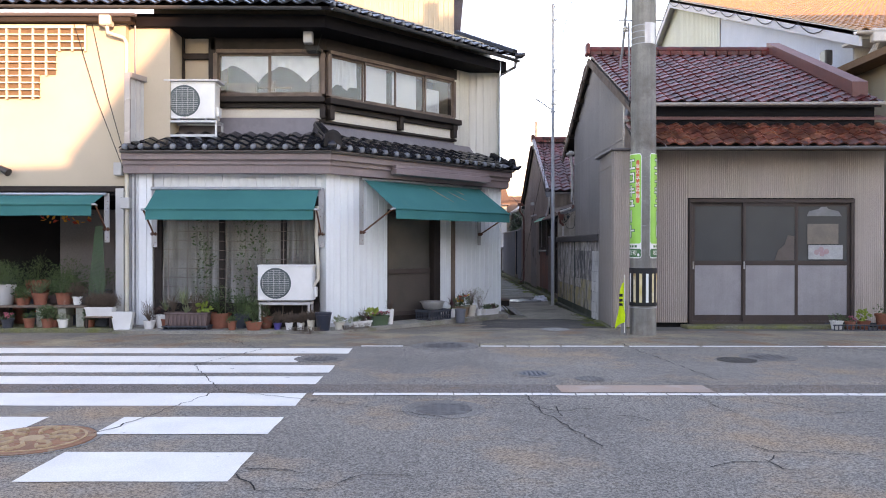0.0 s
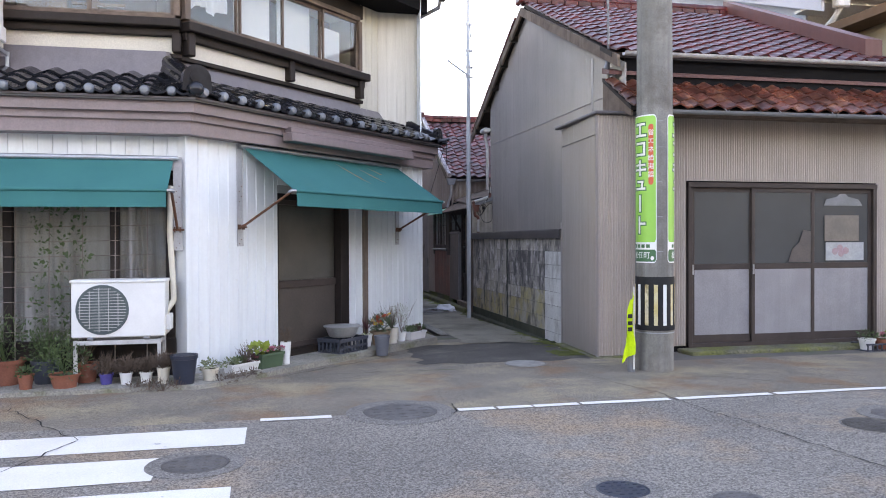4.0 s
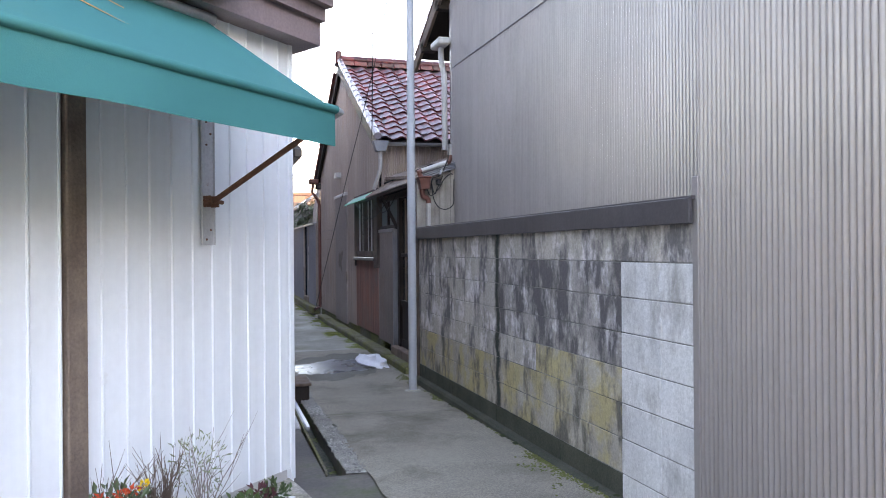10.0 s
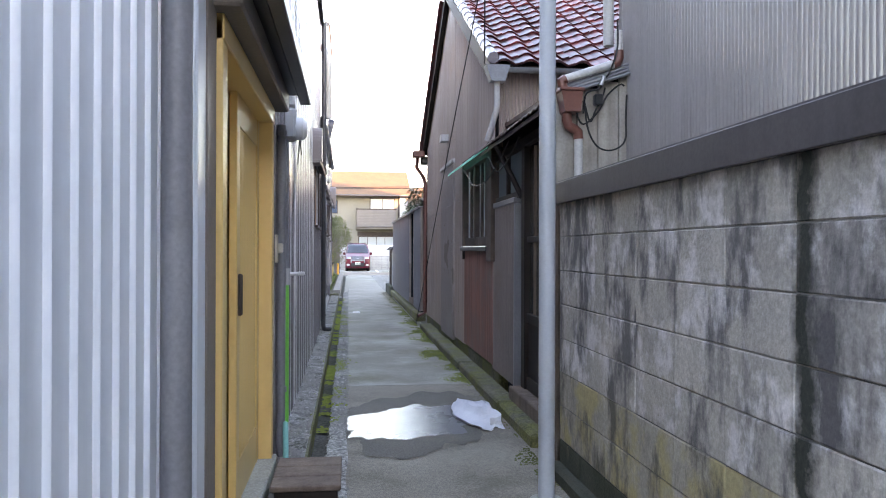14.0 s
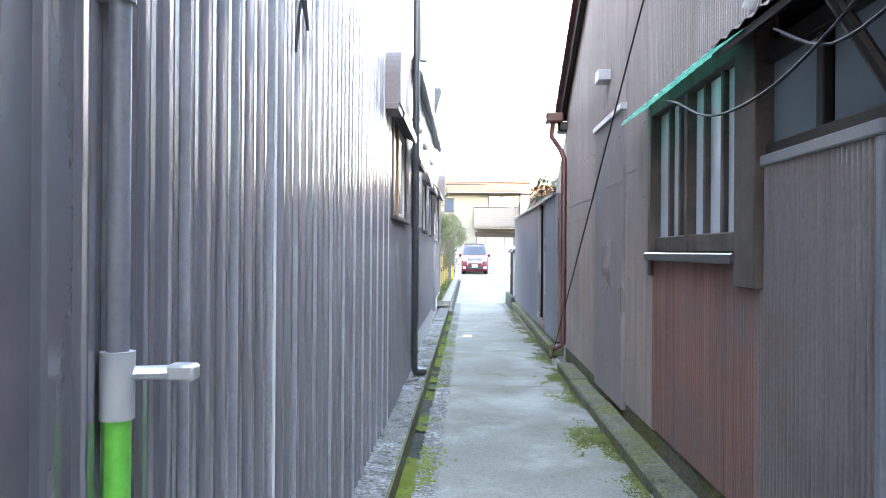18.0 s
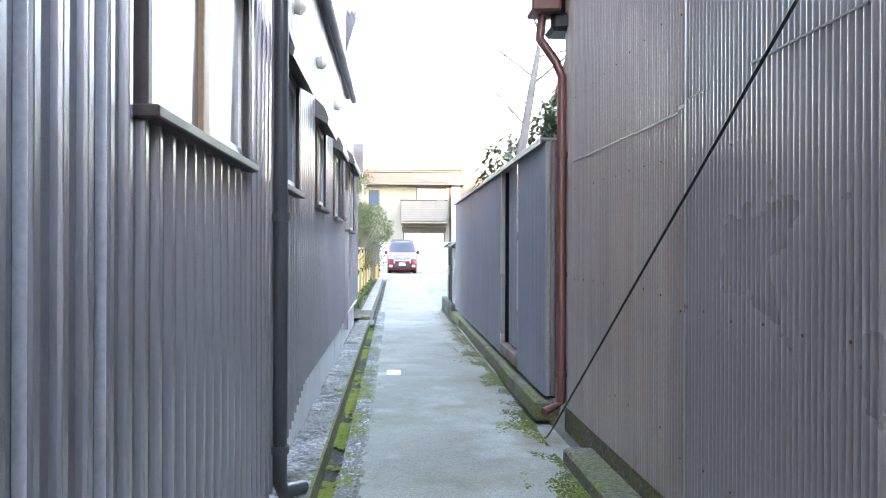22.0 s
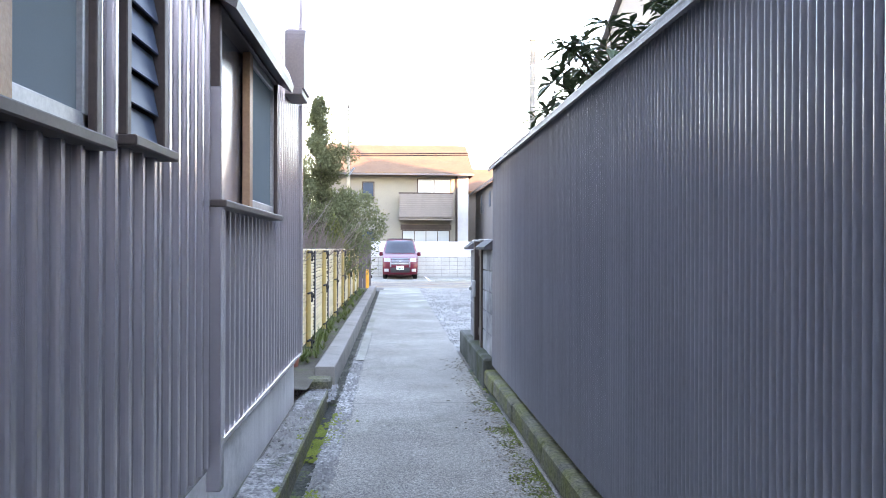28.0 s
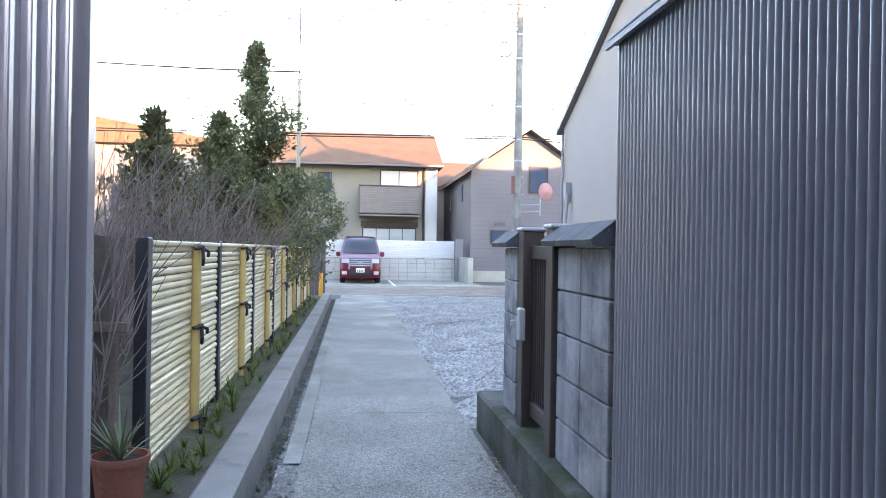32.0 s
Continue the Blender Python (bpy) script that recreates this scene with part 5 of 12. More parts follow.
part("curtain", drape(FU, 1.36, 3.15, 4.92, 4.42, -0.10, 0.30, 0.8), CLOTH_WHITE, shop, "knotted white cloth curtain", True)
part("curtain", drape(DU, 0.12, 0.82, 4.92, 4.35, -0.12, 0.1, 2.1), CLOTH_WHITE, shop, "white cloth curtain", True)
for s0, s1 in ((0.95, 1.60), (1.75, 2.42), (2.6, 3.1)):
    part("paper_screen", Build().box((s0, -0.13, 4.2), (s1, -0.12, 4.92 - 0.2 * (s0 > 2)), DU), CLOTH_WHITE, shop, "white paper screen behind the glass")
b = Build().box((1.38, -0.30, 4.2), (1.95, -0.28, 4.45), FU).box((2.2, -0.34, 4.2), (2.3, -0.3, 4.5), FU).box((2.0, -0.34, 4.36), (2.6, -0.3, 4.39), FU)
part("stored_box", b, OLD_WOOD, shop, "old box stored behind the window")
# sill beam, cream band, brackets
b = Build().box((1.25, -0.02, 4.02), (3.30, 0.20, 4.12), FU, 0.01).box((-0.02, -0.02, 4.00), (DUL + 0.12, 0.20, 4.11), DU, 0.01)
b.box((1.25, 0.0, 3.93), (3.28, 0.1, 4.02), FU, 0.008).box((0.0, 0.0, 3.90), (DUL + 0.1, 0.1, 4.0), DU, 0.008)
for s in (0.02, 1.75, 3.3):
    b.box((s, 0.0, 3.72), (s + 0.10, 0.14, 4.0), DU, 0.01)
b.box((3.2, 0.0, 3.74), (3.3, 0.14, 3.96), FU, 0.01)
part("sill_beam", b, DARK_WOOD, shop, "dark timber sill beam with brackets")
b = Build().box((0.1, -0.06, 3.70), (DUL, 0.03, 3.92), DU).box((1.28, -0.06, 3.72), (3.27, 0.03, 3.95), FU)
part("plaster_band", b, mat("pale_band", (0.62, 0.58, 0.50), (0.56, 0.52, 0.45), 1.5, 0.9), shop)
b = Build().box((1.2, -0.05, 3.68), (3.3, 0.06, 3.73), FU, 0.005).box((-0.02, -0.05, 3.66), (DUL + 0.1, 0.06, 3.71), DU, 0.005)
b.box((1.2, -0.05, 4.99), (3.3, 0.06, 5.2), FU).box((-0.02, -0.05, 4.99), (DUL + 0.1, 0.06, 5.2), DU)
part("head_beam", b, DARK_WOOD, shop)
# right of the windows: pale siding on the upper storey
b = Build().sheet(DU, DUL + 0.06, 4.62, 3.3, 5.75, 0.15, 0.015, "board", out=0.02)
part("siding", b, mat("cream_siding", (0.60, 0.57, 0.49), (0.53, 0.51, 0.44), 1.0, 0.5, bump=0.04, streak=0.2), shop)
part("side_wall", Build().box((DUL + 0.06, -0.5, 3.2), (4.64, 0.02, 5.75), DU), CREAM, shop)
# left of the windows: plaster with posts
b = Build().box((0.62, -0.05, 3.3), (0.70, 0.05, 5.4), FU, 0.005).box((0.62, -0.05, 4.83), (1.25, 0.045, 4.93), FU, 0.005).box((1.16, -0.05, 3.3), (1.28, 0.06, 5.4), FU, 0.005)
part("upper_post", b, DARK_WOOD, shop, "dark timber post and rail")
# main roof: dark soffit, tiles, ridge end, gutter
RZ = 5.52
b = Build()
c = offset_corner(0.12)
i1 = offset_corner(-1.6)
e = P1 + dn * 0.12 + dd * 0.35
ei = P1 - dn * 1.6 + dd * 0.35
for dz in (0.0, -0.06):
    b.v += [(-8.6, 13.08, RZ + dz), (c.x, c.y, RZ + dz), (e.x, e.y, RZ + dz), (-8.6, 14.8, RZ + 0.75 + dz), (i1.x, i1.y, RZ + 0.75 + dz), (ei.x, ei.y, RZ + 0.75 + dz)]
b.f += [(0, 1, 4, 3), (1, 2, 5, 4), (6, 9, 10, 7), (7, 10, 11, 8), (0, 6, 7, 1), (1, 7, 8, 2), (3, 4, 10, 9), (4, 5, 11, 10), (0, 3, 9, 6), (2, 8, 11, 5)]
# deep shade under the eaves is put into this near-black wood colour
BLACK_SOFFIT = mat("shade_black_soffit_wood", (0.006, 0.0055, 0.007), (0.010, 0.009, 0.010), 3.0, 0.8, bump=0.2, spec=0.08)
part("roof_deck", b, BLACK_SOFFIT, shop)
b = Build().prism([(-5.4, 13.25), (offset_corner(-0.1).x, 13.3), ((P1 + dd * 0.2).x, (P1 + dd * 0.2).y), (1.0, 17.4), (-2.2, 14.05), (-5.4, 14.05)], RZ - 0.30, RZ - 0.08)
part("soffit", b, BLACK_SOFFIT, shop, "boarded soffit with the eave shade in its black colour")
dn3 = Vector((dn.x * 1.72, dn.y * 1.72, -0.75))
tile_slope(shop, TILE_BLACK, (-8.6, 13.03, RZ + 0.01), (1, 0, 0), (0, -1.72, -0.75), 25, 4, keep=lambda a, r: a < 6.66 - 0.42 * r * 0.9)
tile_slope(shop, TILE_BLACK, (c.x, c.y - 0.03, RZ + 0.01), (dd.x, dd.y, 0), dn3, 18, 6, keep=lambda a, r: a > 0.42 * r * 0.9)
for i in range(17):
    q = c + dd * (0.27 * (i + 0.34)) + dn * 0.05
    piece("eave_disc", EAVE_BALL, shop, pose(q.x, q.y, RZ + 0.06, -90, 0, math.degrees(math.atan2(dd.y, dd.x))))
b = Build()
gutter(b, (-8.6, 12.98, RZ - 0.02), (-2.05, 12.98, RZ - 0.05))
gutter(b, (c.x + dn.x * 0.1, c.y + dn.y * 0.1, RZ - 0.04), (e.x + dn.x * 0.1, e.y + dn.y * 0.1, RZ - 0.06))
part("gutter", b, PIPE_DARK, shop, smooth=True)
b = Build()
for i in range(5):
    p, q = Vector((*e.lerp(ei, i * 0.2), RZ + 0.12 + 0.15 * i)), Vector((*e.lerp(ei, i * 0.2 + 0.22), RZ + 0.12 + 0.15 * (i + 1)))
    b.tube([p, q], [0.08, 0.09], 12)
b.tube([Vector((*e, RZ + 0.05)), Vector((*(e + dd * 0.1 + dn * 0.1), RZ + 0.06)), Vector((*(e + dd * 0.16 + dn * 0.16), RZ + 0.10))], [0.07, 0.06, 0.025], 10)
part("verge_ridge", b, BLACK_TILE, shop, smooth=True)
pe = e + dn * 0.08 - dd * 0.06
b = Build().tube([(pe.x, pe.y, RZ - 0.06), (pe.x - 0.02, pe.y + 0.05, RZ - 0.2), (1.02, 17.12, RZ - 0.45), (1.02, 17.12, 3.2)], 0.035, 10)
part("downpipe", b, PIPE_GREY, shop, smooth=True)


# awnings over the front and the door
def awning(frame_m, s0, s1, zt, zf, out, hem, name_label):
    t = local_thing("awning", name_label, "awning", Matrix.Translation(frame_m @ Vector(((s0 + s1) / 2, 0, 2.4))), "shop awnings")
    inv = Matrix.Translation(-(frame_m @ Vector(((s0 + s1) / 2, 0, 2.4)))) @ frame_m
    b = Build()
    n, k = 26, 8
    for lay_o in (0.0, -0.006):
        for i in range(n + 1):
            u = i / n
            for j in range(k + 1):
                w = j / k
                sag = 0.02 * math.sin(math.pi * w) * math.sin(math.pi * u) + 0.006 * noise.noise((u * 5, w * 3, s0))
                b.v.append((s0 + (s1 - s0) * u, 0.03 + (out - 0.03) * w, zt + (zf - zt) * w - sag + lay_o))
    q = (n + 1) * (k + 1)
    for i in range(n):
        for j in range(k):
            a = i * (k + 1) + j
            b.f += [(a, a + 1, a + k + 2, a + k + 1), (q + a, q + a + k + 1, q + a + k + 2, q + a + 1)]
    b.v = [tuple(inv @ Vector(p)) for p in b.v]
    part("canopy", b, CANVAS, t, "sun-faded green canvas", True)
    b = Build()
    for i in range(n + 1):
        u = i / n
        for j in range(4):
            w = j / 3
            b.v.append(inv @ Vector((s0 + 0.01 + (s1 - s0 - 0.02) * u, out + 0.012 * math.sin(u * 23) * w + 0.012 * w, zf - 0.005 - hem * w - 0.008 * noise.noise((u * 7, s0, w)) * w)))
    for i in range(n):
        for j in range(3):
            a = i * 4 + j
            b.f.append((a, a + 1, a + 5, a + 4))
    part("valance", b, CANVAS, t, "hanging green hem", True)
    part("front_roll", Build().tube([inv @ Vector((s0, out, zf + 0.002)), inv @ Vector((s1, out, zf + 0.002))], 0.02, 10), CANVAS, t, "canvas rolled round the front bar", True)
    part("front_bar", Build().tube([inv @ Vector((s0 - 0.06, out - 0.05, zf - 0.012)), inv @ Vector((s0 - 0.055, out - 0.012, zf)), inv @ Vector((s0 - 0.02, out, zf)), inv @ Vector((s1 + 0.02, out, zf)), inv @ Vector((s1 + 0.055, out - 0.012, zf)), inv @ Vector((s1 + 0.06, out - 0.05, zf - 0.012))], 0.017, 10), GALV, t, "bent steel front bar", True)
    part("roller", Build().tube([inv @ Vector((s0 - 0.08, 0.06, zt)), inv @ Vector((s1 + 0.05, 0.06, zt))], 0.03, 10), GALV, t, smooth=True)
    for s in (s0 - 0.04, s1 + 0.04):
        b = Build().tube([inv @ Vector((s, out - 0.05, zf - 0.02)), inv @ Vector((s, 0.06, zf - 0.40))], 0.015, 8)
        part("arm", b, RUST, t, "rusty folding arm", True)
        b = Build().box((s - 0.045, 0.014, zf - 0.63), (s + 0.045, 0.020, zt + 0.02), inv, 0.002).box((s - 0.047, 0.014, zf - 0.63), (s - 0.041, 0.030, zt + 0.02), inv, 0.002).box((s + 0.041, 0.014, zf - 0.63), (s + 0.047, 0.030, zt + 0.02), inv, 0.002)
        part("wall_bracket", b, CHANNEL, t, "grey painted steel channel")
        part("hinge", Build().box((s - 0.035, 0.02, zf - 0.43), (s - 0.027, 0.075, zf - 0.37), inv, 0.002).box((s + 0.022, 0.02, zf - 0.43), (s + 0.03, 0.075, zf - 0.37), inv, 0.002).tube([inv @ Vector((s - 0.06, 0.058, zf - 0.402)), inv @ Vector((s + 0.07, 0.058, zf - 0.402))], 0.011, 8), RUST, t, "rusty hinge lugs and pin")
        for dx, dz in ((-0.016, -0.60), (0.014, -0.55), (-0.014, -0.10), (0.016, -0.04), (-0.014, 0.02), (0.016, 0.08)):
            part("bolt", Build().lathe([(0.0065, 0.0), (0.006, 0.004), (0.0, 0.006)], (0, 0, 0), 8, inv @ pose(s + dx, 0.026, zf + dz, -90, 0, 0)), RUST, t)
    return t


aw = awning(DIAG, 0.80, 3.92, 2.62, 2.06, 0.88, 0.17, "green canvas awning with torn rust streaks over the door")
inv = Matrix.Translation(-(DIAG @ Vector((2.36, 0, 2.4)))) @ DIAG
TEAR = mat("rust_streak", (0.55, 0.20, 0.06), (0.42, 0.19, 0.09), 10, 0.8)
for s, w0, w1 in ((2.35, 0.12, 0.62), (2.78, 0.2, 0.55), (3.05, 0.15, 0.42)):
    b = Build()
    for i in range(9):
        u = i / 8
        w = w0 + (w1 - w0) * u
        hw = 0.014 * math.sin(math.pi * u) + 0.001
        ss = s + 0.28 * u
        zz = 2.62 - 0.56 * w - 0.02 * math.sin(math.pi * w) + 0.006
        for k in (-1, 1):
            b.v.append(inv @ Vector((ss + k * hw, 0.03 + 0.85 * w, zz)))
        if i:
            b.f.append((2 * i - 2, 2 * i - 1, 2 * i + 1, 2 * i))
    part("rust_streak", b, TEAR, aw)
awning(FRONT, 0.50, 3.30, 2.40, 2.02, 0.55, 0.17, "green canvas awning over the curtained shop window")


# ---- the shop's lane side and the golden door ----
SIDE = wall_frame((1.255, 16.55), (1.275, 18.62))
side = thing("side_entrance", "lane-side wall with a golden aluminium sliding door", "house wall", (1.0, 18.7, -0.1))
part("siding", Build().sheet(SIDE, 0.0, 1.98, -0.02, 5.4, 0.13, 0.022, "board"), BLUE_SIDING, side, "pale blue ribbed metal siding", True)
part("wall", Build().box((0.3, 16.8, -0.2), (1.25, 18.6, 5.42)).box((0.3, 18.6, 2.25), (1.22, 20.78, 5.2)).box((0.3, 18.6, -0.2), (1.10, 20.78, 2.25)), BLUE_SIDING, side)
part("door_post", Build().box((1.0, 18.52, -0.12), (1.315, 18.70, 2.35), None, 0.006), mat("brown_post_metal", (0.24, 0.20, 0.175), (0.21, 0.175, 0.155), 2, 0.45, streak=0.15), side, "brown metal corner post")
part("siding_edge", Build().box((1.24, 18.37, -0.02), (1.31, 18.516, 5.2), None, 0.006), BLUE_SIDING, side, "pale edge strip of the siding")
f = part("door_frame", Build().box((1.10, 18.72, -0.08), (1.335, 18.83, 2.10), None, 0.005).box((1.10, 20.60, -0.08), (1.335, 20.70, 2.10), None, 0.005).box((1.10, 18.72, 2.02), (1.34, 20.70, 2.12), None, 0.005), GOLD_PAINT, side, "golden aluminium door frame")
part("sill", Build().box((1.05, 18.70, -0.16), (1.36, 20.72, -0.06), None, 0.01), BASE_CONC, side, "concrete sill")
part("lintel", Build().box((1.02, 18.62, 2.12), (1.42, 20.80, 2.24), None, 0.01), mat("brown_lintel", (0.20, 0.165, 0.14), (0.17, 0.14, 0.12), 2, 0.5), side, "brown lintel strip")
for k, (y0, y1, x) in enumerate(((18.83, 19.78, 1.16), (19.66, 20.60, 1.215))):
    leaf = part("door_leaf", Build().box((x, y0, -0.06), (x + 0.04, y0 + 0.10, 2.02), None, 0.004).box((x, y1 - 0.10, -0.06), (x + 0.04, y1, 2.02), None, 0.004).box((x, y0 + 0.1, 1.86), (x + 0.038, y1 - 0.1, 2.02), None, 0.004).box((x, y0 + 0.1, -0.06), (x + 0.038, y1 - 0.1, 0.16), None, 0.004), GOLD_PAINT, side)
    b = Build()
    n = int((y1 - y0 - 0.2) / 0.030)
    for i in range(n):
        yy = y0 + 0.10 + 0.030 * i
        b.box((x + 0.002, yy + 0.006, 0.16), (x + 0.034, yy + 0.024, 1.86), None, 0.003)
    part("slatted_panel", b, GOLD_PAINT, leaf, "upright golden slats")
    # shade between the slats is painted as a darker gold
    part("backing", Build().box((x - 0.004, y0 + 0.1, 0.16), (x + 0.006, y1 - 0.1, 1.86)), mat("shaded_gold_backing", (0.30, 0.19, 0.075), (0.26, 0.165, 0.065), 2, 0.5) if k == 0 else bpy.data.materials["shaded_gold_backing"], leaf, "board behind the slats, gold darkened for the shade between them")
    if k:
        part("door_pull", Build().box((x + 0.035, y0 + 0.04, 0.90), (x + 0.062, y0 + 0.062, 1.11), None, 0.008), BRONZE_ALU, leaf, "brown pull handle")
b = Build().prism([(1.15, 2.46), (1.53, 2.24), (1.54, 2.29), (1.15, 2.60)], 18.45, 20.95, None, 1)
b.box((1.48, 18.43, 2.20), (1.55, 20.97, 2.28), None, 0.008).box((1.15, 18.5, 2.25), (1.50, 20.9, 2.29))
part("door_canopy", b, BLACK_METAL, side, "black metal canopy over the door")
b = Build().tube([(1.335, 17.95, 5.4), (1.335, 17.95, -0.12)], 0.042, 14)
for z in (0.35, 1.95, 3.5):
    b.tube([(1.335, 17.95, z), (1.335, 17.95, z + 0.04)], 0.05, 14).box((1.26, 17.93, z), (1.33, 17.97, z + 0.03))
part("downpipe", b, PIPE_GREY, side, "grey plastic downpipe with clips", True)

part("end_siding", Build().sheet(wall_frame((0.3, 16.79), (1.25, 16.79)), 0.0, 0.95, 3.0, 5.42, 0.15, 0.015, "board"), mat("pale_ribbed_siding", (0.58, 0.57, 0.52), (0.52, 0.51, 0.47), 1.0, 0.5, bump=0.04, streak=0.25), side, "pale ribbed siding on the upper end")

# step and drain grate before the door
t = thing("wooden_step", "grey weathered wooden step by the gutter", "step", (1.58, 19.98, -0.15))
for i in range(3):
    part("plank", Build().box((1.41, 19.72 + 0.19 * i, 0.0), (1.77, 19.895 + 0.19 * i, 0.03), None, 0.006), OLD_WOOD, t)
part("riser", Build().box((1.43, 19.74, -0.17), (1.75, 20.26, -0.002), None, 0.005), DARK_WOOD, t)
t = thing("drain_grate", "galvanised steel grate over the gutter", "drain grate", (1.49, 19.05, -0.14))
b = Build().box((1.385, 18.45, -0.165), (1.41, 19.68, -0.125)).box((1.575, 18.45, -0.165), (1.60, 19.68, -0.125))
part("frame", b, GALV, t)
b = Build()
for i in range(40):
    b.box((1.405, 18.46 + 0.031 * i, -0.16), (1.58, 18.468 + 0.031 * i, -0.127))
for i in range(4):
    b.box((1.43 + 0.04 * i, 18.45, -0.16), (1.434 + 0.04 * i, 19.68, -0.126))
parts("bar", b, GALV, t)

# ---- long dark house on the gutter side ----
dark = thing("dark_sided_house", "long house clad in glossy dark brown ribbed metal", "house", (-0.5, 29.5, -0.1))
DL = wall_frame((1.315, 20.72), (1.315, 38.35))
Y0 = 20.72
parts("wall", Build().box((-4.5, 20.78, -0.2), (1.31, 28.55, 5.0)).box((-4.5, 20.78, 5.0), (0.33, 28.55, 8.3)).box((-3.5, 28.55, 0.2), (1.30, 35.0, 5.0)).box((-3.5, 35.0, 0.2), (1.27, 38.33, 6.8)), BROWN_SIDING, dark)


def ybot(s):
    y = Y0 + s
    return -0.13 if y < 28.9 else -0.02 + 0.25 * min(1.0, (y - 28.9) / 1.2) if y < 35.0 else 0.30


def seg(y0, y1, z0, z1, off=0.0, label="", material=None):
    part("siding", Build().sheet(DL, y0 - Y0, y1 - Y0, z0, z1, 0.1235, 0.024, "rib", None, off, ybot if z0 is None else None, -0.0136), material or BROWN_SIDING, dark, label)


OPEN = [(26.45, 27.85, 1.58, 2.46), (28.66, 29.62, 1.58, 2.32), (30.78, 31.63, 1.57, 2.30), (32.62, 33.50, 1.55, 2.30), (33.70, 34.12, 1.59, 2.40), (34.94, 36.72, 1.47, 2.42)]
top_of = lambda y: 5.0 if y < 28.5 else 3.32 if y < 35.0 else 6.8
cuts = [20.72]
for y0, y1, z0, z1 in OPEN:
    seg(cuts[-1], y0, None, top_of((cuts[-1] + y0) / 2), 0.0 if y0 < 34.9 else -0.02)
    part("siding", Build().sheet(DL, y0 - Y0, y1 - Y0, -0.13, z0 - 0.03, 0.1235, 0.024, "rib", None, 0.0 if y0 < 34.9 else -0.03, ybot, -0.0136), BROWN_SIDING, dark)
    seg(y0, y1, z1 + 0.02, top_of((y0 + y1) / 2), 0.0 if y0 < 34.9 else -0.03)
    cuts.append(y1)
seg(36.72, 38.35, None, 6.8, -0.03)
DF = wall_frame((-4.5, 20.76), (1.31, 20.76))
part("street_siding", Build().sheet(DF, 0.0, 4.83, 4.8, 8.3, 0.135, 0.018, "rib"), mat("tan_ribbed_siding", (0.42, 0.36, 0.27), (0.37, 0.315, 0.235), 0.8, 0.5, bump=0.05, streak=0.2), dark, "tan ribbed siding facing the street")
# bright folded edges where the sheets lap, every third rib
EDGE = mat("bright_sheet_edge", (0.55, 0.54, 0.55), (0.46, 0.45, 0.46), 3.0, 0.35, metal=0.5, bump=0.0)
for i in range(15):
    y = 21.005 + 0.3705 * i
    if y < 26.4:
        part("sheet_edge", Build().box((1.316, y - 0.002, -0.12), (1.341, y + 0.0015, 4.98)), EDGE, dark)
# corner and base trims
b = Build().box((1.25, 38.30, 0.28), (1.33, 38.37, 6.8), None, 0.004).box((1.24, 35.0, 0.27), (1.325, 38.36, 0.30), None, 0.003)
b.box((1.26, 34.93, 0.10), (1.36, 35.0, 2.0), None, 0.004)
parts("trim", b, BROWN_SIDING, dark)
b = Build().box((1.0, 28.9, -0.3), (1.295, 34.95, 0.26)).box((0.9, 34.95, -0.3), (1.26, 38.30, 0.29))
parts("foundation", b, mat("pale_foundation_concrete", (0.60, 0.585, 0.55), (0.50, 0.49, 0.46), 1.2, 0.9, bump=0.3, bscale=80, fine=0.2, stain=(0.34, 0.335, 0.30), stain_scale=2.0, stain_at=(0.55, 0.75), streak=0.2), dark, "pale concrete foundation")
# eaves of the low part and roofs
b = Build().prism([(1.25, 3.30), (1.36, 3.30), (1.36, 3.42), (1.25, 3.46), (-3.5, 5.2), (-3.5, 5.1)], 28.5, 35.2, None, 1)
part("low_roof", b, TRIM_DARK, dark)
part("eave_fascia", Build().box((1.345, 28.5, 3.31), (1.372, 35.2, 3.44), None, 0.004), PIPE_WHITE, dark, "pale metal eaves board")
b = Build()
gutter(b, (1.41, 28.5, 3.32), (1.41, 35.22, 3.29), 0.045)
part("gutter", b, PIPE_GREY, dark, "grey rain gutter", True)
parts("high_roof", Build().prism([(0.6, 8.3), (0.6, 8.38), (-2.0, 9.3), (-4.7, 8.4), (-4.7, 8.3)], 20.5, 28.6, None, 1).prism([(1.40, 4.95), (1.40, 5.03), (0.33, 5.5), (0.33, 5.4)], 20.6, 28.6, None, 1).prism([(1.34, 6.8), (1.34, 6.88), (-1.0, 7.8), (-3.5, 6.9), (-3.5, 6.8)], 35.0, 38.4, None, 1), BLACK_TILE, dark)
# tiled corner of the roof behind, seen over the low eaves
b = Build()
ra, rb, rc = Vector((1.46, 35.12, 4.50)), Vector((1.10, 35.12, 4.52)), Vector((1.27, 35.14, 3.82))
n, k = 14, 24
for j in range(n + 1):
    for i in range(k + 1):
        p = rc.lerp(ra, j / n).lerp(rc.lerp(rb, j / n), i / k)
        b.v.append(p + Vector((0, -0.05 * (j / n % 0.2) - 0.03, 0.03 * math.sin(i * 1.57 + 0.4))))
for j in range(n):
    for i in range(k):
        a = j * (k + 1) + i
        b.f.append((a, a + 1, a + k + 2, a + k + 1))
part("tiled_hip", b, mat("blue_grey_tile", (0.045, 0.065, 0.10), (0.03, 0.045, 0.075), 4, 0.3, bump=0.1, bscale=30), dark, "blue-grey tiled roof corner", True)
part("hip_support", Build().prism([(1.10, 3.82), (1.27, 3.82), (1.45, 4.46), (1.10, 4.47)], 35.16, 35.5, None, 1), TRIM_DARK, dark)
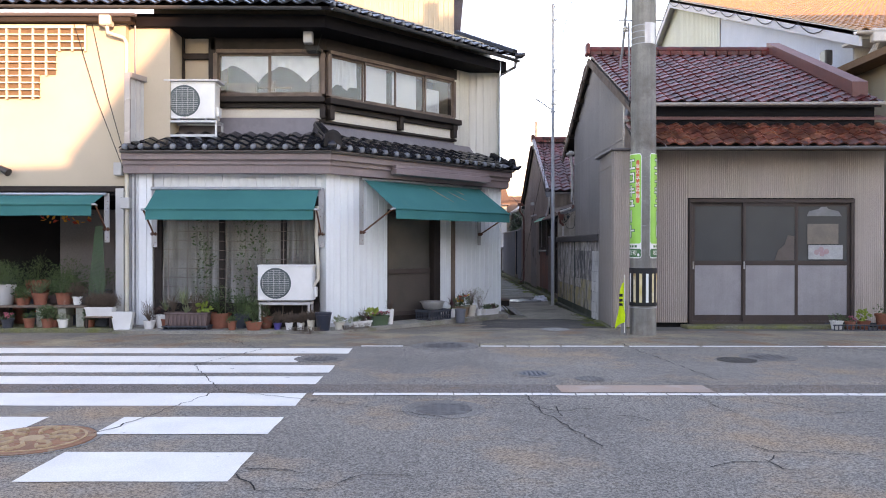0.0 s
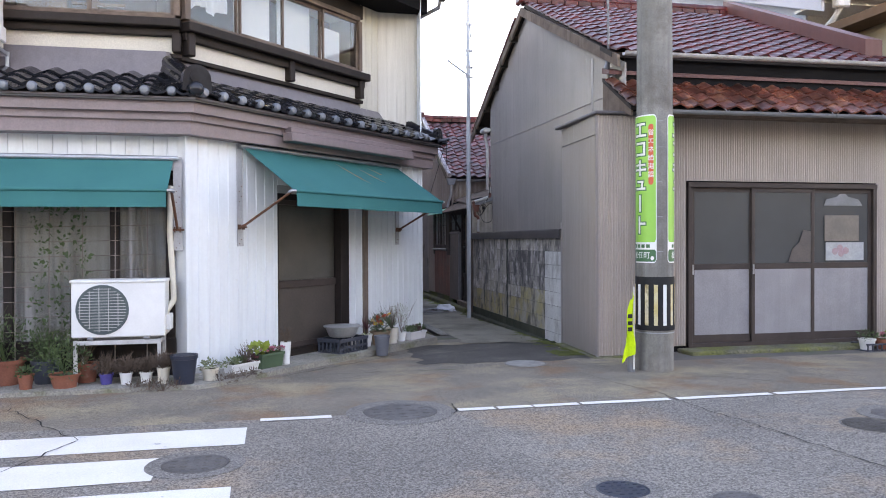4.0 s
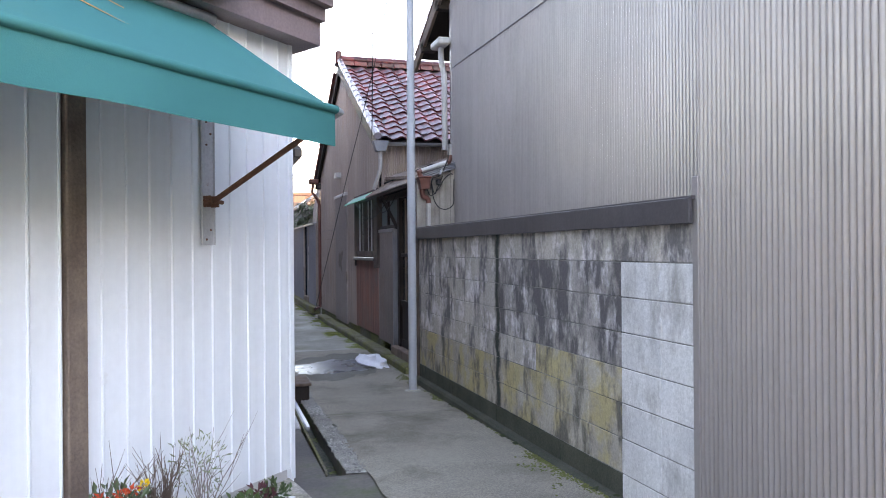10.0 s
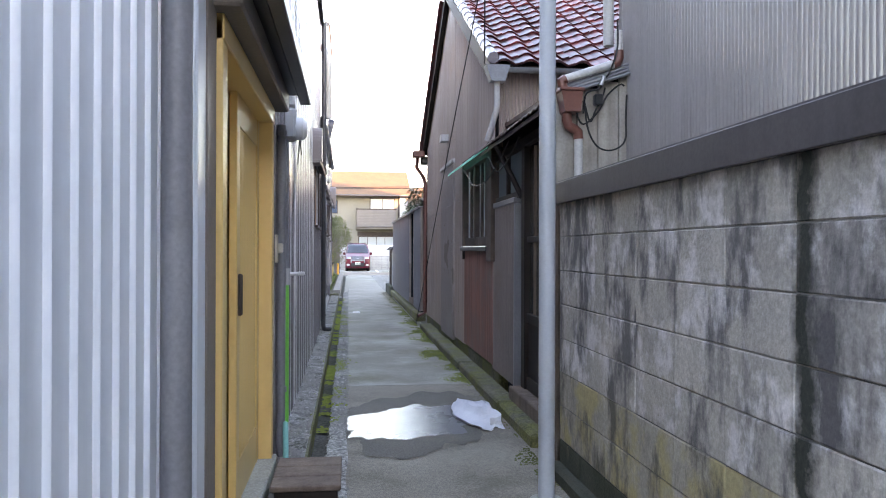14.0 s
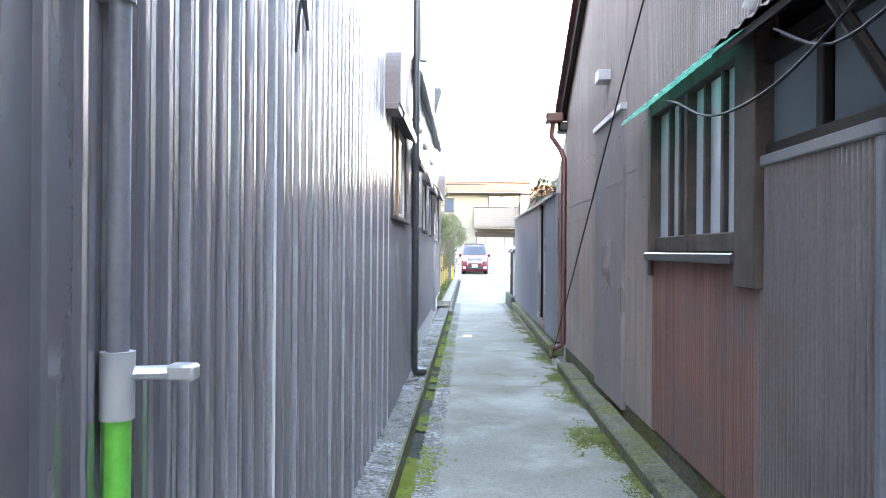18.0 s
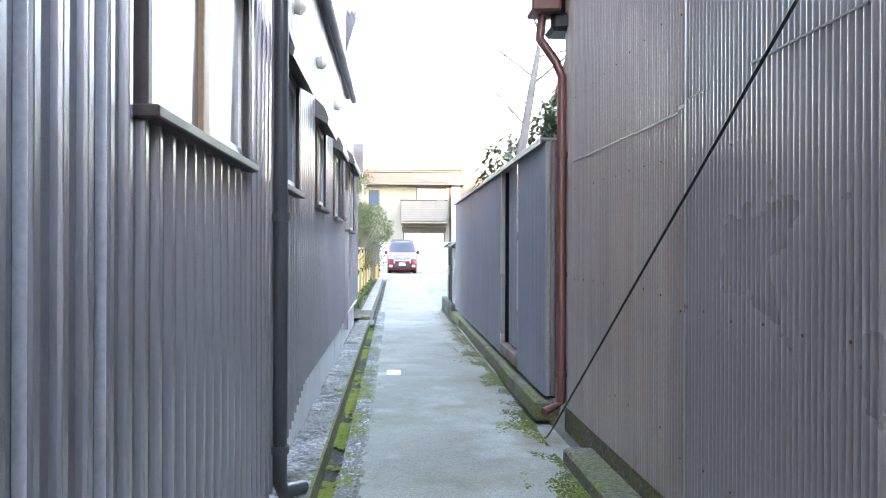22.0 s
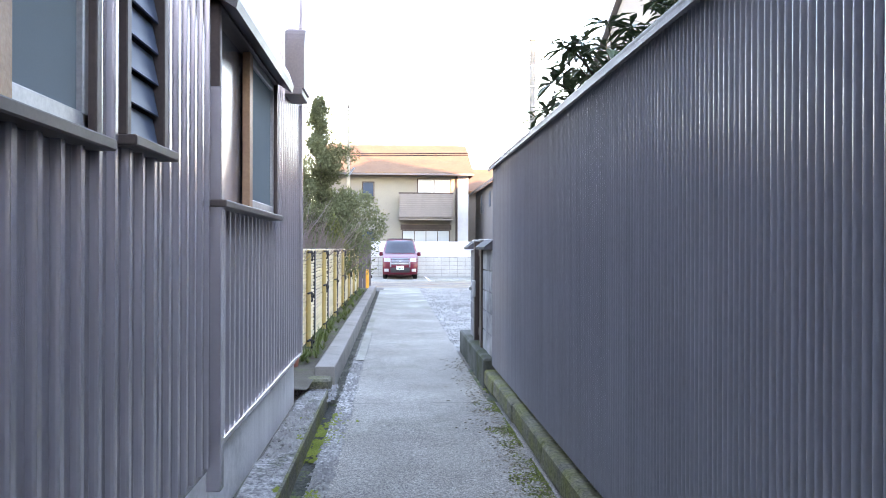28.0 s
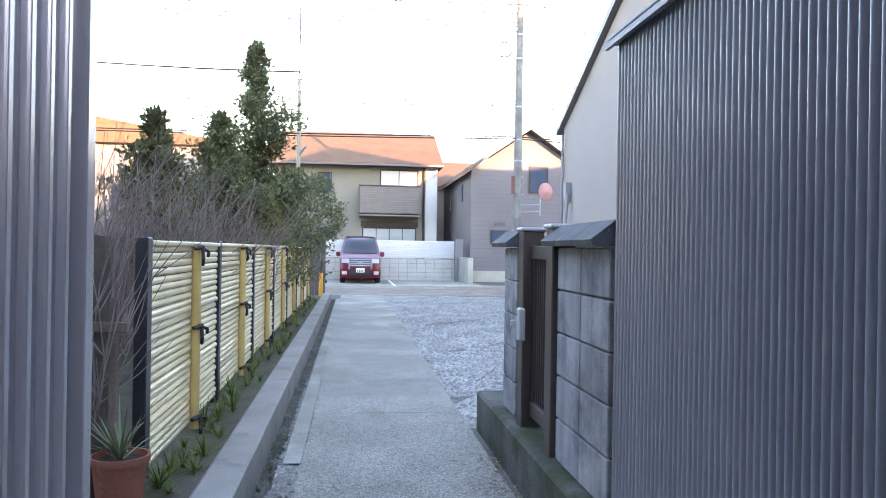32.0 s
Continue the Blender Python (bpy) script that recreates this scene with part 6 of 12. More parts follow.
part("flue", Build().tube([(1.45, 28.62, 3.42), (1.46, 28.62, 3.55), (1.46, 28.60, 4.3), (1.40, 28.58, 4.55), (1.30, 28.56, 4.6)], 0.06, 12), CREAM_PLASTIC, dark, "cream flue pipe", True)
b = Build().tube([(1.40, 28.42, 4.95), (1.40, 28.42, 3.0), (1.40, 28.42, 0.0), (1.41, 28.46, -0.06), (1.50, 28.60, -0.08)], 0.038, 12)
for z in (0.15, 1.35, 2.7):
    b.tube([(1.40, 28.42, z), (1.40, 28.42, z + 0.04)], 0.047, 12)
part("downpipe", b, PIPE_DARK, dark, "dark grey downpipe", True)


def side_window(y0, y1, z0, z1, hood=True, wood=True, split=0.45, glass_mat=None, x=1.335, louvre=False):
    w = parts("window", Build().box((x - 0.10, y0, z0), (x + 0.015, y0 + 0.04, z1), None, 0.004).box((x - 0.10, y1 - 0.04, z0), (x + 0.015, y1, z1), None, 0.004).box((x - 0.10, y0, z1 - 0.04), (x + 0.015, y1, z1), None, 0.004).box((x - 0.1, y0 - 0.02, z0 - 0.035), (x + 0.05, y1 + 0.02, z0), None, 0.005), BRONZE_ALU, dark, "bronze framed window", under=True)
    # the darkness behind the panes is painted into this sheet
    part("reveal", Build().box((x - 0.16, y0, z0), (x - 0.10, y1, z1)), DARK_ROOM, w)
    if louvre:
        n = 7
        for i in range(n):
            zz = z0 + (z1 - z0 - 0.04) * i / n
            part("louvre", Build().box((-0.004, y0 + 0.04, 0.0), (0.004, y1 - 0.04, (z1 - z0) / n - 0.012), Matrix.Translation((x - 0.01, 0, zz + 0.01)) @ pose(0, 0, 0, 0, -12, 0)), GLASS_SKY, w)
        return
    ym = y0 + (y1 - y0) * split
    part("pane", Build().box((x - 0.075, y0 + 0.04, z0), (x - 0.07, ym, z1 - 0.04)), GLASS_SKY, w)
    part("sash", Build().box((x - 0.05, ym - 0.04, z0), (x - 0.005, ym + 0.05, z1 - 0.04), None, 0.004), BRONZE_ALU if not wood else mat("brown_wood_sash", (0.40, 0.225, 0.12), (0.33, 0.18, 0.10), 3, 0.5, streak=0.2), w, "brown sash upright")
    part("pane", Build().box((x - 0.035, ym + 0.05, z0 + 0.06), (x - 0.028, y1 - 0.05, z1 - 0.07)), GLASS_GREEN, w, "frosted pane")
    part("sash_rail", Build().box((x - 0.045, ym, z0), (x - 0.008, y1 - 0.03, z0 + 0.06), None, 0.004).box((x - 0.045, y1 - 0.07, z0), (x - 0.008, y1 - 0.03, z1 - 0.04), None, 0.004).box((x - 0.045, ym, z1 - 0.09), (x - 0.008, y1 - 0.03, z1 - 0.04), None, 0.004), ALU, w)
    if hood:
        part("hood", Build().prism([(x - 0.02, z1 + 0.0), (x + 0.105, z1 - 0.075), (x + 0.115, z1 - 0.03), (x + 0.085, z1 + 0.06), (x - 0.02, z1 + 0.16)], y0 - 0.08, y1 + 0.06, None, 1), mat("brown_hood_metal", (0.075, 0.06, 0.06), (0.06, 0.05, 0.05), 2, 0.4, streak=0.1), w, "brown metal window hood")


for k, (y0, y1, z0, z1) in enumerate(OPEN):
    if k == 4:
        side_window(y0, y1, z0, z1, louvre=True)
    elif k == 5:
        side_window(y0, y1, z0, z1, wood=True, split=0.5, x=1.335)
    else:
        side_window(y0, y1, z0, z1, split=0.5 if k == 0 else 0.42)


def vent_hood(y, z, s, parent):
    """A round-topped vent cover standing off the wall."""
    prof = [(y - s, z), (y + s, z)] + [(y + s * math.cos(a), z + 1.4 * s + s * 1.15 * math.sin(a)) for a in [math.pi * k / 12 for k in range(13)]]
    part("vent_cover", Build().prism(prof, 1.30, 1.455, None, 0).box((1.3, y - s - 0.015, z - 0.05), (1.44, y + s + 0.015, z - 0.0), None, 0.004), mat("brown_vent_metal", (0.22, 0.175, 0.16), (0.19, 0.15, 0.14), 2, 0.45), parent, "brown round-topped vent cover")


vent_hood(26.05, 2.42, 0.17, dark)
vent_hood(37.55, 2.50, 0.20, dark)
for y in (29.4, 30.9, 32.8):
    part("lamp_cap", Build().lathe([(0.05, 0), (0.06, 0.04), (0.03, 0.07), (0.0, 0.075)], (0, 0, 0), 12, pose(1.34, y, 2.77, 0, 90, 0)), CREAM_PLASTIC, dark, "small round vent cap", True)
# pipes, meter and switch beside the golden door
def wall_pipe(name, label, y, x, z0, z1, r, m, clips=()):
    t = thing(name, label, "pipe", (x, y, z0))
    part("pipe", Build().tube([(x, y, z0), (x, y, z1)], r, 12), m, t, smooth=True)
    for z in clips:
        part("clip", Build().tube([(x, y, z), (x, y, z + 0.035)], r + 0.008, 12).box((x - 0.08, y - 0.015, z + 0.005), (x, y + 0.015, z + 0.03)), m, t)
    return t


t = wall_pipe("conduit", "grey plastic conduit up the dark wall", 20.885, 1.365, -0.15, 2.05, 0.030, PIPE_GREY, (0.3, 1.5, 1.98))
t = wall_pipe("water_pipe", "grey standpipe with a tap and bright green sleeve", 21.35, 1.358, 1.05, 2.02, 0.020, PIPE_GREY, (1.72,))
part("sleeve", Build().tube([(1.358, 21.35, -0.02), (1.358, 21.35, 1.0)], 0.024, 12), GREEN_PIPE, t, "bright green foam sleeve", True)
parts("joint", Build().tube([(1.358, 21.35, 0.98), (1.358, 21.35, 1.10)], 0.030, 12).tube([(1.358, 21.35, -0.06), (1.358, 21.35, 0.0)], 0.03, 12), GREY_PLASTIC, t, smooth=True)
part("tap", Build().tube([(1.358, 21.35, 1.06), (1.45, 21.38, 1.06)], 0.013, 8).box((1.44, 21.36, 1.045), (1.49, 21.40, 1.075), None, 0.005), STEEL, t, "chrome tap", True)
part("elbow", Build().tube([(1.358, 21.35, -0.03), (1.358, 21.30, -0.10), (1.36, 20.93, -0.16)], 0.022, 10), PIPE_GREY, t, smooth=True)
t = thing("electric_meter", "grey electric meter box high on the dark wall", "meter", (1.38, 21.52, 2.1))
part("body", Build().box((1.325, 21.42, 2.04), (1.42, 21.62, 2.27), None, 0.02), GREY_PLASTIC, t)
part("cover", Build().lathe([(0.085, 0), (0.085, 0.06), (0.06, 0.085), (0.0, 0.09)], (0, 0, 0), 18, pose(1.41, 21.52, 2.13, 0, 90, 0)), WHITE_PLASTIC, t, smooth=True)
parts("top_box", Build().box((1.33, 21.44, 2.28), (1.41, 21.60, 2.38), None, 0.015).box((1.33, 22.72, 2.28), (1.36, 22.88, 2.42), None, 0.01), GREY_PLASTIC, t)
part("cable", Build().tube([(1.36, 22.78, 2.29), (1.37, 22.80, 2.18), (1.38, 22.83, 2.10), (1.37, 22.86, 2.16), (1.36, 22.84, 2.27), (1.36, 22.77, 2.14), (1.35, 22.76, 2.0)], 0.006, 6), WIRE, t)
t = thing("wall_switch", "cream outdoor socket plate on the dark wall", "switch", (1.35, 20.80, 1.22))
part("plate", Build().box((1.335, 20.755, 1.15), (1.352, 20.835, 1.33), None, 0.004), CREAM_PLASTIC, t)
part("socket", Build().box((1.35, 20.77, 1.21), (1.385, 20.82, 1.275), None, 0.008), CREAM_PLASTIC, t)
t = thing("garden_hose", "teal hose lying along the gutter by the door", "hose", (1.42, 19.4, -0.13))
part("hose", Build().tube([(1.40, 20.85, 0.1), (1.43, 20.5, -0.10), (1.44, 20.3, -0.12), (1.42, 19.65, -0.13), (1.40, 19.0, -0.14), (1.42, 17.2, -0.17), (1.55, 16.75, -0.14)], 0.018, 8), TEAL_HOSE, t, smooth=True)
t = thing("hanging_line", "thin white cord hanging down the dark wall", "line", (1.345, 22.33, 0))
part("cord", Build().tube([(1.345, 22.5, 4.5), (1.345, 22.50, -0.1)], 0.006, 6), WHITE_PLASTIC, t)

# ---- block wall and house with red roof ----
GA = wall_frame((3.62, 20.7), (3.62, 13.9))
red = thing("red_roof_house", "old house with red tiled roofs and faded corrugated walls", "house", (5.8, 17.0, -0.1))
part("wall", Build().prism([(14.1, -0.1), (14.1, 4.05), (18.1, 5.80), (20.7, 4.55), (20.7, -0.1)], 3.66, 8.0, None, 0).box((3.7, 13.99, -0.1), (8.05, 14.2, 3.3)), DARK_ROOM, red)
gab = lambda s: 5.80 - (18.1 - (20.7 - s)) * 0.46 if 20.7 - s < 18.1 else 5.80 - (20.7 - s - 18.1) * 0.50
part("gable_siding", Build().sheet(GA, 0.0, 5.68, 1.5, 4, 0.036, 0.017, "reed", gab), GABLE_SIDING, red, "grey-brown corrugated gable wall")
part("gable_siding", Build().sheet(GA, 5.68, 6.75, 2.9, 4, 0.036, 0.017, "reed", gab), GABLE_SIDING, red)
parts("seam_trim", Build().box((5.62, 0.0, 1.58), (5.70, 0.03, 4.2), GA, 0.004).box((0.0, 0.0, 1.5), (0.05, 0.025, 4.4), GA, 0.004), GABLE_SIDING, red)
b = Build().tube([GA @ Vector((6.7, 0.018, 3.54)), GA @ Vector((3.0, 0.018, 3.56)), GA @ Vector((0.1, 0.018, 3.60))], 0.005, 6)
part("sheet_lap", b, TRIM_DARK, red)
# the front
FA = wall_frame((3.66, 13.96), (8.10, 13.96))
part("front_siding", Build().sheet(FA, 0.0, 0.84, 0.02, 3.2, 0.036, 0.020, "reed"), FRONT_SIDING, red, "faded mauve corrugated front, lightened for street-side light")
part("front_siding", Build().sheet(FA, 0.84, 3.90, 2.30, 3.2, 0.036, 0.020, "reed"), FRONT_SIDING, red)
part("front_siding", Build().sheet(FA, 3.90, 4.44, 0.02, 3.2, 0.036, 0.020, "reed"), FRONT_SIDING, red)
b = Build().box((0.86, -0.02, 0.0), (0.92, 0.05, 2.27), FA, 0.005).box((3.82, -0.02, 0.0), (3.88, 0.05, 2.27), FA, 0.005).box((0.86, -0.02, 2.21), (3.88, 0.06, 2.28), FA, 0.005).box((0.86, -0.05, -0.02), (3.88, 0.04, 0.05), FA, 0.005)
parts("door_frame", b, BRONZE_ALU, red, "bronze door frame")
for i, (s0, s1, off) in enumerate(((0.92, 1.88, -0.02), (1.84, 2.85, 0.01), (2.81, 3.82, -0.02))):
    lf = part("door_leaf", Build().box((s0, off, 0.05), (s0 + 0.055, off + 0.028, 2.21), FA, 0.003).box((s1 - 0.055, off, 0.05), (s1, off + 0.028, 2.21), FA, 0.003).box((s0, off, 1.07), (s1, off + 0.027, 1.15), FA, 0.003).box((s0, off, 0.05), (s1, off + 0.027, 0.16), FA, 0.003).box((s0, off, 2.15), (s1, off + 0.027, 2.21), FA, 0.003), BRONZE_ALU, red, "bronze framed sliding door leaf")
    part("door_glass", Build().box((s0 + 0.05, off + 0.008, 1.15), (s1 - 0.05, off + 0.016, 2.15), FA), GLASS_DARK, lf, "dark obscure glass")
    part("lower_panel", Build().box((s0 + 0.05, off + 0.006, 0.16), (s1 - 0.05, off + 0.018, 1.07), FA), mat("silver_door_panel", (0.33, 0.32, 0.335), (0.29, 0.28, 0.295), 3, 0.4, metal=0.2, streak=0.12), lf, "brushed grey lower panel")
    part("handle", Build().box((s0 + 0.012, off + 0.027, 1.0), (s0 + 0.04, off + 0.040, 1.14), FA, 0.004), ALU, lf)
part("doorstep", Build().box((0.7, 0.02, -0.14), (3.95, 0.42, -0.005), FA, 0.015), KERB, red, "mossy concrete doorstep")
part("paper", Build().box((3.03, 0.0135, 1.46), (3.60, 0.0165, 1.83), FA, 0.001), mat("cardboard_behind_glass", (0.20, 0.165, 0.135), (0.155, 0.13, 0.11), 6, 0.5), red, "cardboard box behind obscure glass")
part("paper", Build().prism([(3.02, 1.97), (3.66, 1.97), (3.60, 2.06), (3.42, 2.10), (3.38, 2.14), (3.28, 2.14), (3.24, 2.10), (3.06, 2.06)], -0.0165, -0.0135, Matrix.Translation((FA.translation.x, FA.translation.y, 0)), 1), mat("pale_shade_behind_glass", (0.21, 0.215, 0.22), (0.16, 0.165, 0.17), 6, 0.5), red, "pale lampshade behind obscure glass")
part("paper", Build().prism([(2.42, 1.16), (2.78, 1.16), (2.78, 1.60), (2.66, 1.62), (2.60, 1.45), (2.48, 1.34)], -0.0165 - 0.03, -0.0135 - 0.03, Matrix.Translation((FA.translation.x, FA.translation.y, 0)), 1), mat("brown_bundle_behind_glass", (0.115, 0.09, 0.08), (0.085, 0.07, 0.065), 6, 0.5), red, "brown bundle behind obscure glass")
part("notice", Build().box((3.05, 0.012, 1.18), (3.68, 0.018, 1.44), FA), mat("dull_paper", (0.42, 0.43, 0.43), (0.34, 0.35, 0.355), 8, 0.6), red, "white paper notice behind the glass")
b = Build()
for sx, zz in ((3.20, 1.31), (3.30, 1.28), (3.28, 1.36), (3.38, 1.32)):
    b.lathe([(0.0, 0.003), (0.05, 0.002), (0.05, 0.0)], (0, 0, 0), 12, FA @ pose(sx, 0.019, zz, -90, 0, 0))
part("notice_print", b, mat("faded_pink_print", (0.42, 0.25, 0.26), (0.38, 0.28, 0.28), 9, 0.6), red, "faded pink blots")
# lean-to box with corrugated sheets
BX = wall_frame((3.13, 15.05), (3.07, 13.66))
BF = wall_frame((3.07, 13.66), (3.68, 13.66))
part("box_wall", Build().box((3.16, 13.69, -0.1), (3.70, 15.04, 3.14)), DARK_ROOM, red)
part("box_siding", Build().sheet(BX, 0.0, 1.39, -0.03, 3.16, 0.036, 0.018, "reed"), MAUVE_SIDING, red)
part("box_siding", Build().sheet(BF, 0.0, 0.60, -0.03, 2.88, 0.036, 0.020, "reed"), FRONT_SIDING, red)
part("box_siding", Build().sheet(BF, 0.0, 0.60, 2.86, 3.12, 0.036, 0.020, "reed", out=0.004), FRONT_SIDING, red)
part("sheet_lap", Build().box((0.0, 0.012, 2.86), (1.39, 0.024, 2.868), BX), TRIM_DARK, red)
b = Build().box((3.02, 13.58, 3.125), (3.62, 15.09, 3.165), None, 0.008)
part("box_roof", b, TRIM_DARK, red, "dark metal lid roof")
parts("box_trim", Build().box((3.045, 13.635, -0.04), (3.075, 13.665, 3.12), None, 0.003).box((3.10, 15.03, -0.04), (3.135, 15.08, 1.75), None, 0.003), MAUVE_SIDING, red)
part("footing", Build().box((3.0, 13.60, -0.25), (3.7, 15.06, -0.035), None, 0.012), KERB, red)
# roofs
b = Build()
for dz in (0.0, -0.07):
    b.v += [(3.45, 14.05, 4.05 + dz), (8.1, 14.05, 4.05 + dz), (8.1, 18.1, 5.93 + dz), (3.55, 18.1, 5.93 + dz), (8.1, 21.8, 4.05 + dz), (3.50, 21.8, 4.05 + dz)]
b.f += [(0, 1, 2, 3), (3, 2, 4, 5), (6, 9, 8, 7), (9, 11, 10, 8), (0, 6, 7, 1), (0, 3, 9, 6), (3, 5, 11, 9), (5, 4, 10, 11), (1, 7, 8, 2), (2, 8, 10, 4)]
part("roof_deck", b, DARK_WOOD, red)
tile_slope(red, TILE_RED, (3.50, 13.98, 4.04), (1, 0, 0), (0, -4.05, -1.88), 17, 18)
tile_slope(red, TILE_RED, (8.05, 21.86, 4.02), (-1, 0, 0), (0, 3.7, -1.88), 17, 16, stuff=True)
b = Build()
for i in range(16):
    b.tube([(3.50 + 0.27 * i, 18.1, 6.06), (3.50 + 0.27 * i + 0.285, 18.1, 6.06)], [0.085, 0.078], 10)
    b.box((3.5 + 0.27 * i, 17.99, 5.92), (3.5 + 0.27 * i + 0.26, 18.21, 6.02), None, 0.01)
parts("ridge_tile", b, RED_TILE, red, "red ridge tiles", True)
part("ridge_end_tile", Build().box((3.40, 17.96, 5.92), (3.50, 18.24, 6.20), None, 0.03), RED_TILE, red)
b = Build()
for dz in (0.0, 0.30):
    b.v += [(7.72, 18.15, 5.95 + dz), (8.02, 18.15, 5.95 + dz), (8.02, 14.35, 4.22 + dz), (7.72, 14.35, 4.22 + dz)]
b.f += [(0, 1, 2, 3), (4, 7, 6, 5), (0, 4, 5, 1), (1, 5, 6, 2), (2, 6, 7, 3), (3, 7, 4, 0)]
part("parapet", b, mat("red_brown_sheet", (0.17, 0.058, 0.048), (0.14, 0.05, 0.042), 2, 0.5, streak=0.2), red, "red-brown sheet metal parapet")
# bargeboards
b = Build()
for y0, z0, y1, z1 in ((13.9, 3.98, 18.1, 5.86), (21.9, 3.98, 18.1, 5.86)):
    for x in (3.46, 3.50):
        b.v += [(x, y0, z0 - 0.16), (x, y0, z0), (x, y1, z1), (x, y1, z1 - 0.16)]
    n = len(b.v) - 8
    b.f += [(n, n + 1, n + 2, n + 3), (n + 4, n + 7, n + 6, n + 5), (n, n + 3, n + 7, n + 4), (n + 1, n + 5, n + 6, n + 2), (n, n + 4, n + 5, n + 1)]
part("bargeboard", b, OLD_WOOD, red, "weathered bargeboard")
for i in range(5):
    part("rafter_end", Build().box((3.46, 18.7 + 0.68 * i, 5.38 - 0.345 * i), (3.64, 18.82 + 0.68 * i, 5.50 - 0.345 * i), None, 0.006), DARK_WOOD, red)
b = Build()
gutter(b, (3.55, 13.88, 4.02), (8.1, 13.88, 4.05), 0.055)
part("upper_gutter", b, PIPE_WHITE, red, "dull pinkish gutter", True)
part("band_wall", Build().box((3.72, 14.28, 3.7), (8.0, 14.4, 4.0)), DARK_WOOD, red, "dark boards under the eaves")
b = Build()
for dz in (0.0, -0.05):
    b.v += [(3.42, 13.40, 3.20 + dz), (8.2, 13.40, 3.20 + dz), (8.2, 14.3, 3.74 + dz), (3.42, 14.3, 3.74 + dz)]
b.f += [(0, 1, 2, 3), (4, 7, 6, 5), (0, 4, 5, 1), (1, 5, 6, 2), (2, 6, 7, 3), (3, 7, 4, 0)]
part("lower_deck", b, DARK_WOOD, red)
tile_slope(red, TILE_RUST, (3.43, 13.33, 3.17), (1, 0, 0), (0, -0.9, -0.54), 18, 4)
part("lower_flashing", Build().prism([(14.06, 3.75), (14.30, 3.80), (14.30, 3.88), (14.06, 3.80)], 3.42, 8.2, None, 0), mat("red_brown_flashing", (0.15, 0.05, 0.042), (0.12, 0.045, 0.04), 2, 0.5), red)
b = Build()
gutter(b, (3.52, 13.27, 3.14), (8.2, 13.27, 3.17), 0.05)
for i in range(6):
    b.tube([(3.9 + 0.8 * i, 13.33, 3.20), (3.9 + 0.8 * i, 13.23, 3.12), (3.9 + 0.8 * i, 13.22, 3.16)], 0.008, 6)
part("lower_gutter", b, PIPE_GREY, red, "grey gutter with brackets", True)
part("soffit", Build().box((3.66, 13.45, 3.16), (8.1, 13.97, 3.20)), OLD_WOOD, red)
b = Build().tube([(3.62, 13.60, 2.74), (3.62, 13.60, -0.05)], 0.042, 12)
for z in (0.6, 1.4, 2.38):
    b.tube([(3.62, 13.60, z), (3.62, 13.60, z + 0.03)], 0.048, 12)
part("downpipe", b, mat("green_grey_pipe", (0.14, 0.17, 0.175), (0.12, 0.145, 0.15), 2, 0.45), red, "dull green-grey downpipe", True)
part("pipe_elbow", Build().tube([(3.60, 13.34, 2.94), (3.60, 13.34, 2.87), (3.605, 13.40, 2.82), (3.62, 13.56, 2.77), (3.62, 13.60, 2.72), (3.62, 13.60, 2.66)], 0.044, 12), PIPE_DARK, red, "dark elbow under the hopper", True)
part("hopper", Build().box((3.48, 13.24, 2.955), (3.69, 13.43, 3.085), None, 0.012).prism([(3.50, 2.955), (3.67, 2.955), (3.645, 2.90), (3.555, 2.90)], 13.27, 13.40, None, 1), PIPE_DARK, red, "dark grey rain hopper")
part("verge_board", Build().prism([(13.42, 3.08), (13.42, 3.17), (14.28, 3.68), (14.28, 3.20), (13.66, 3.18)], 3.425, 3.455, None, 0), OLD_WOOD, red, "weathered grey verge board")
part("lamp", Build().lathe([(0.03, 0), (0.04, 0.05), (0.035, 0.1), (0.0, 0.11)], (3.56, 14.02, 3.42), 10), WHITE_PLASTIC, red, "white insulator knob", True)
b = Build().tube([(3.50, 14.3, 5.6), (3.50, 14.25, 4.0), (3.52, 14.3, 3.6), (3.60, 14.3, 3.55), (3.60, 14.25, 2.3)], 0.018, 8).tube([(3.50, 14.28, 4.0), (3.44, 14.22, 3.86), (3.50, 14.2, 3.78), (3.58, 14.24, 3.84)], 0.03, 8)
part("service_cable", b, PIPE_GREY, red, "grey service conduit", True)
part("far_downpipe", Build().tube([(3.50, 20.76, 4.0), (3.52, 20.80, 3.7), (3.55, 20.78, 3.55), (3.55, 20.78, 2.62)], 0.035, 10), PIPE_WHITE, red, "white downpipe", True)
part("far_hopper", Build().box((3.42, 20.6, 3.88), (3.58, 20.95, 3.97), None, 0.02), PIPE_WHITE, red)

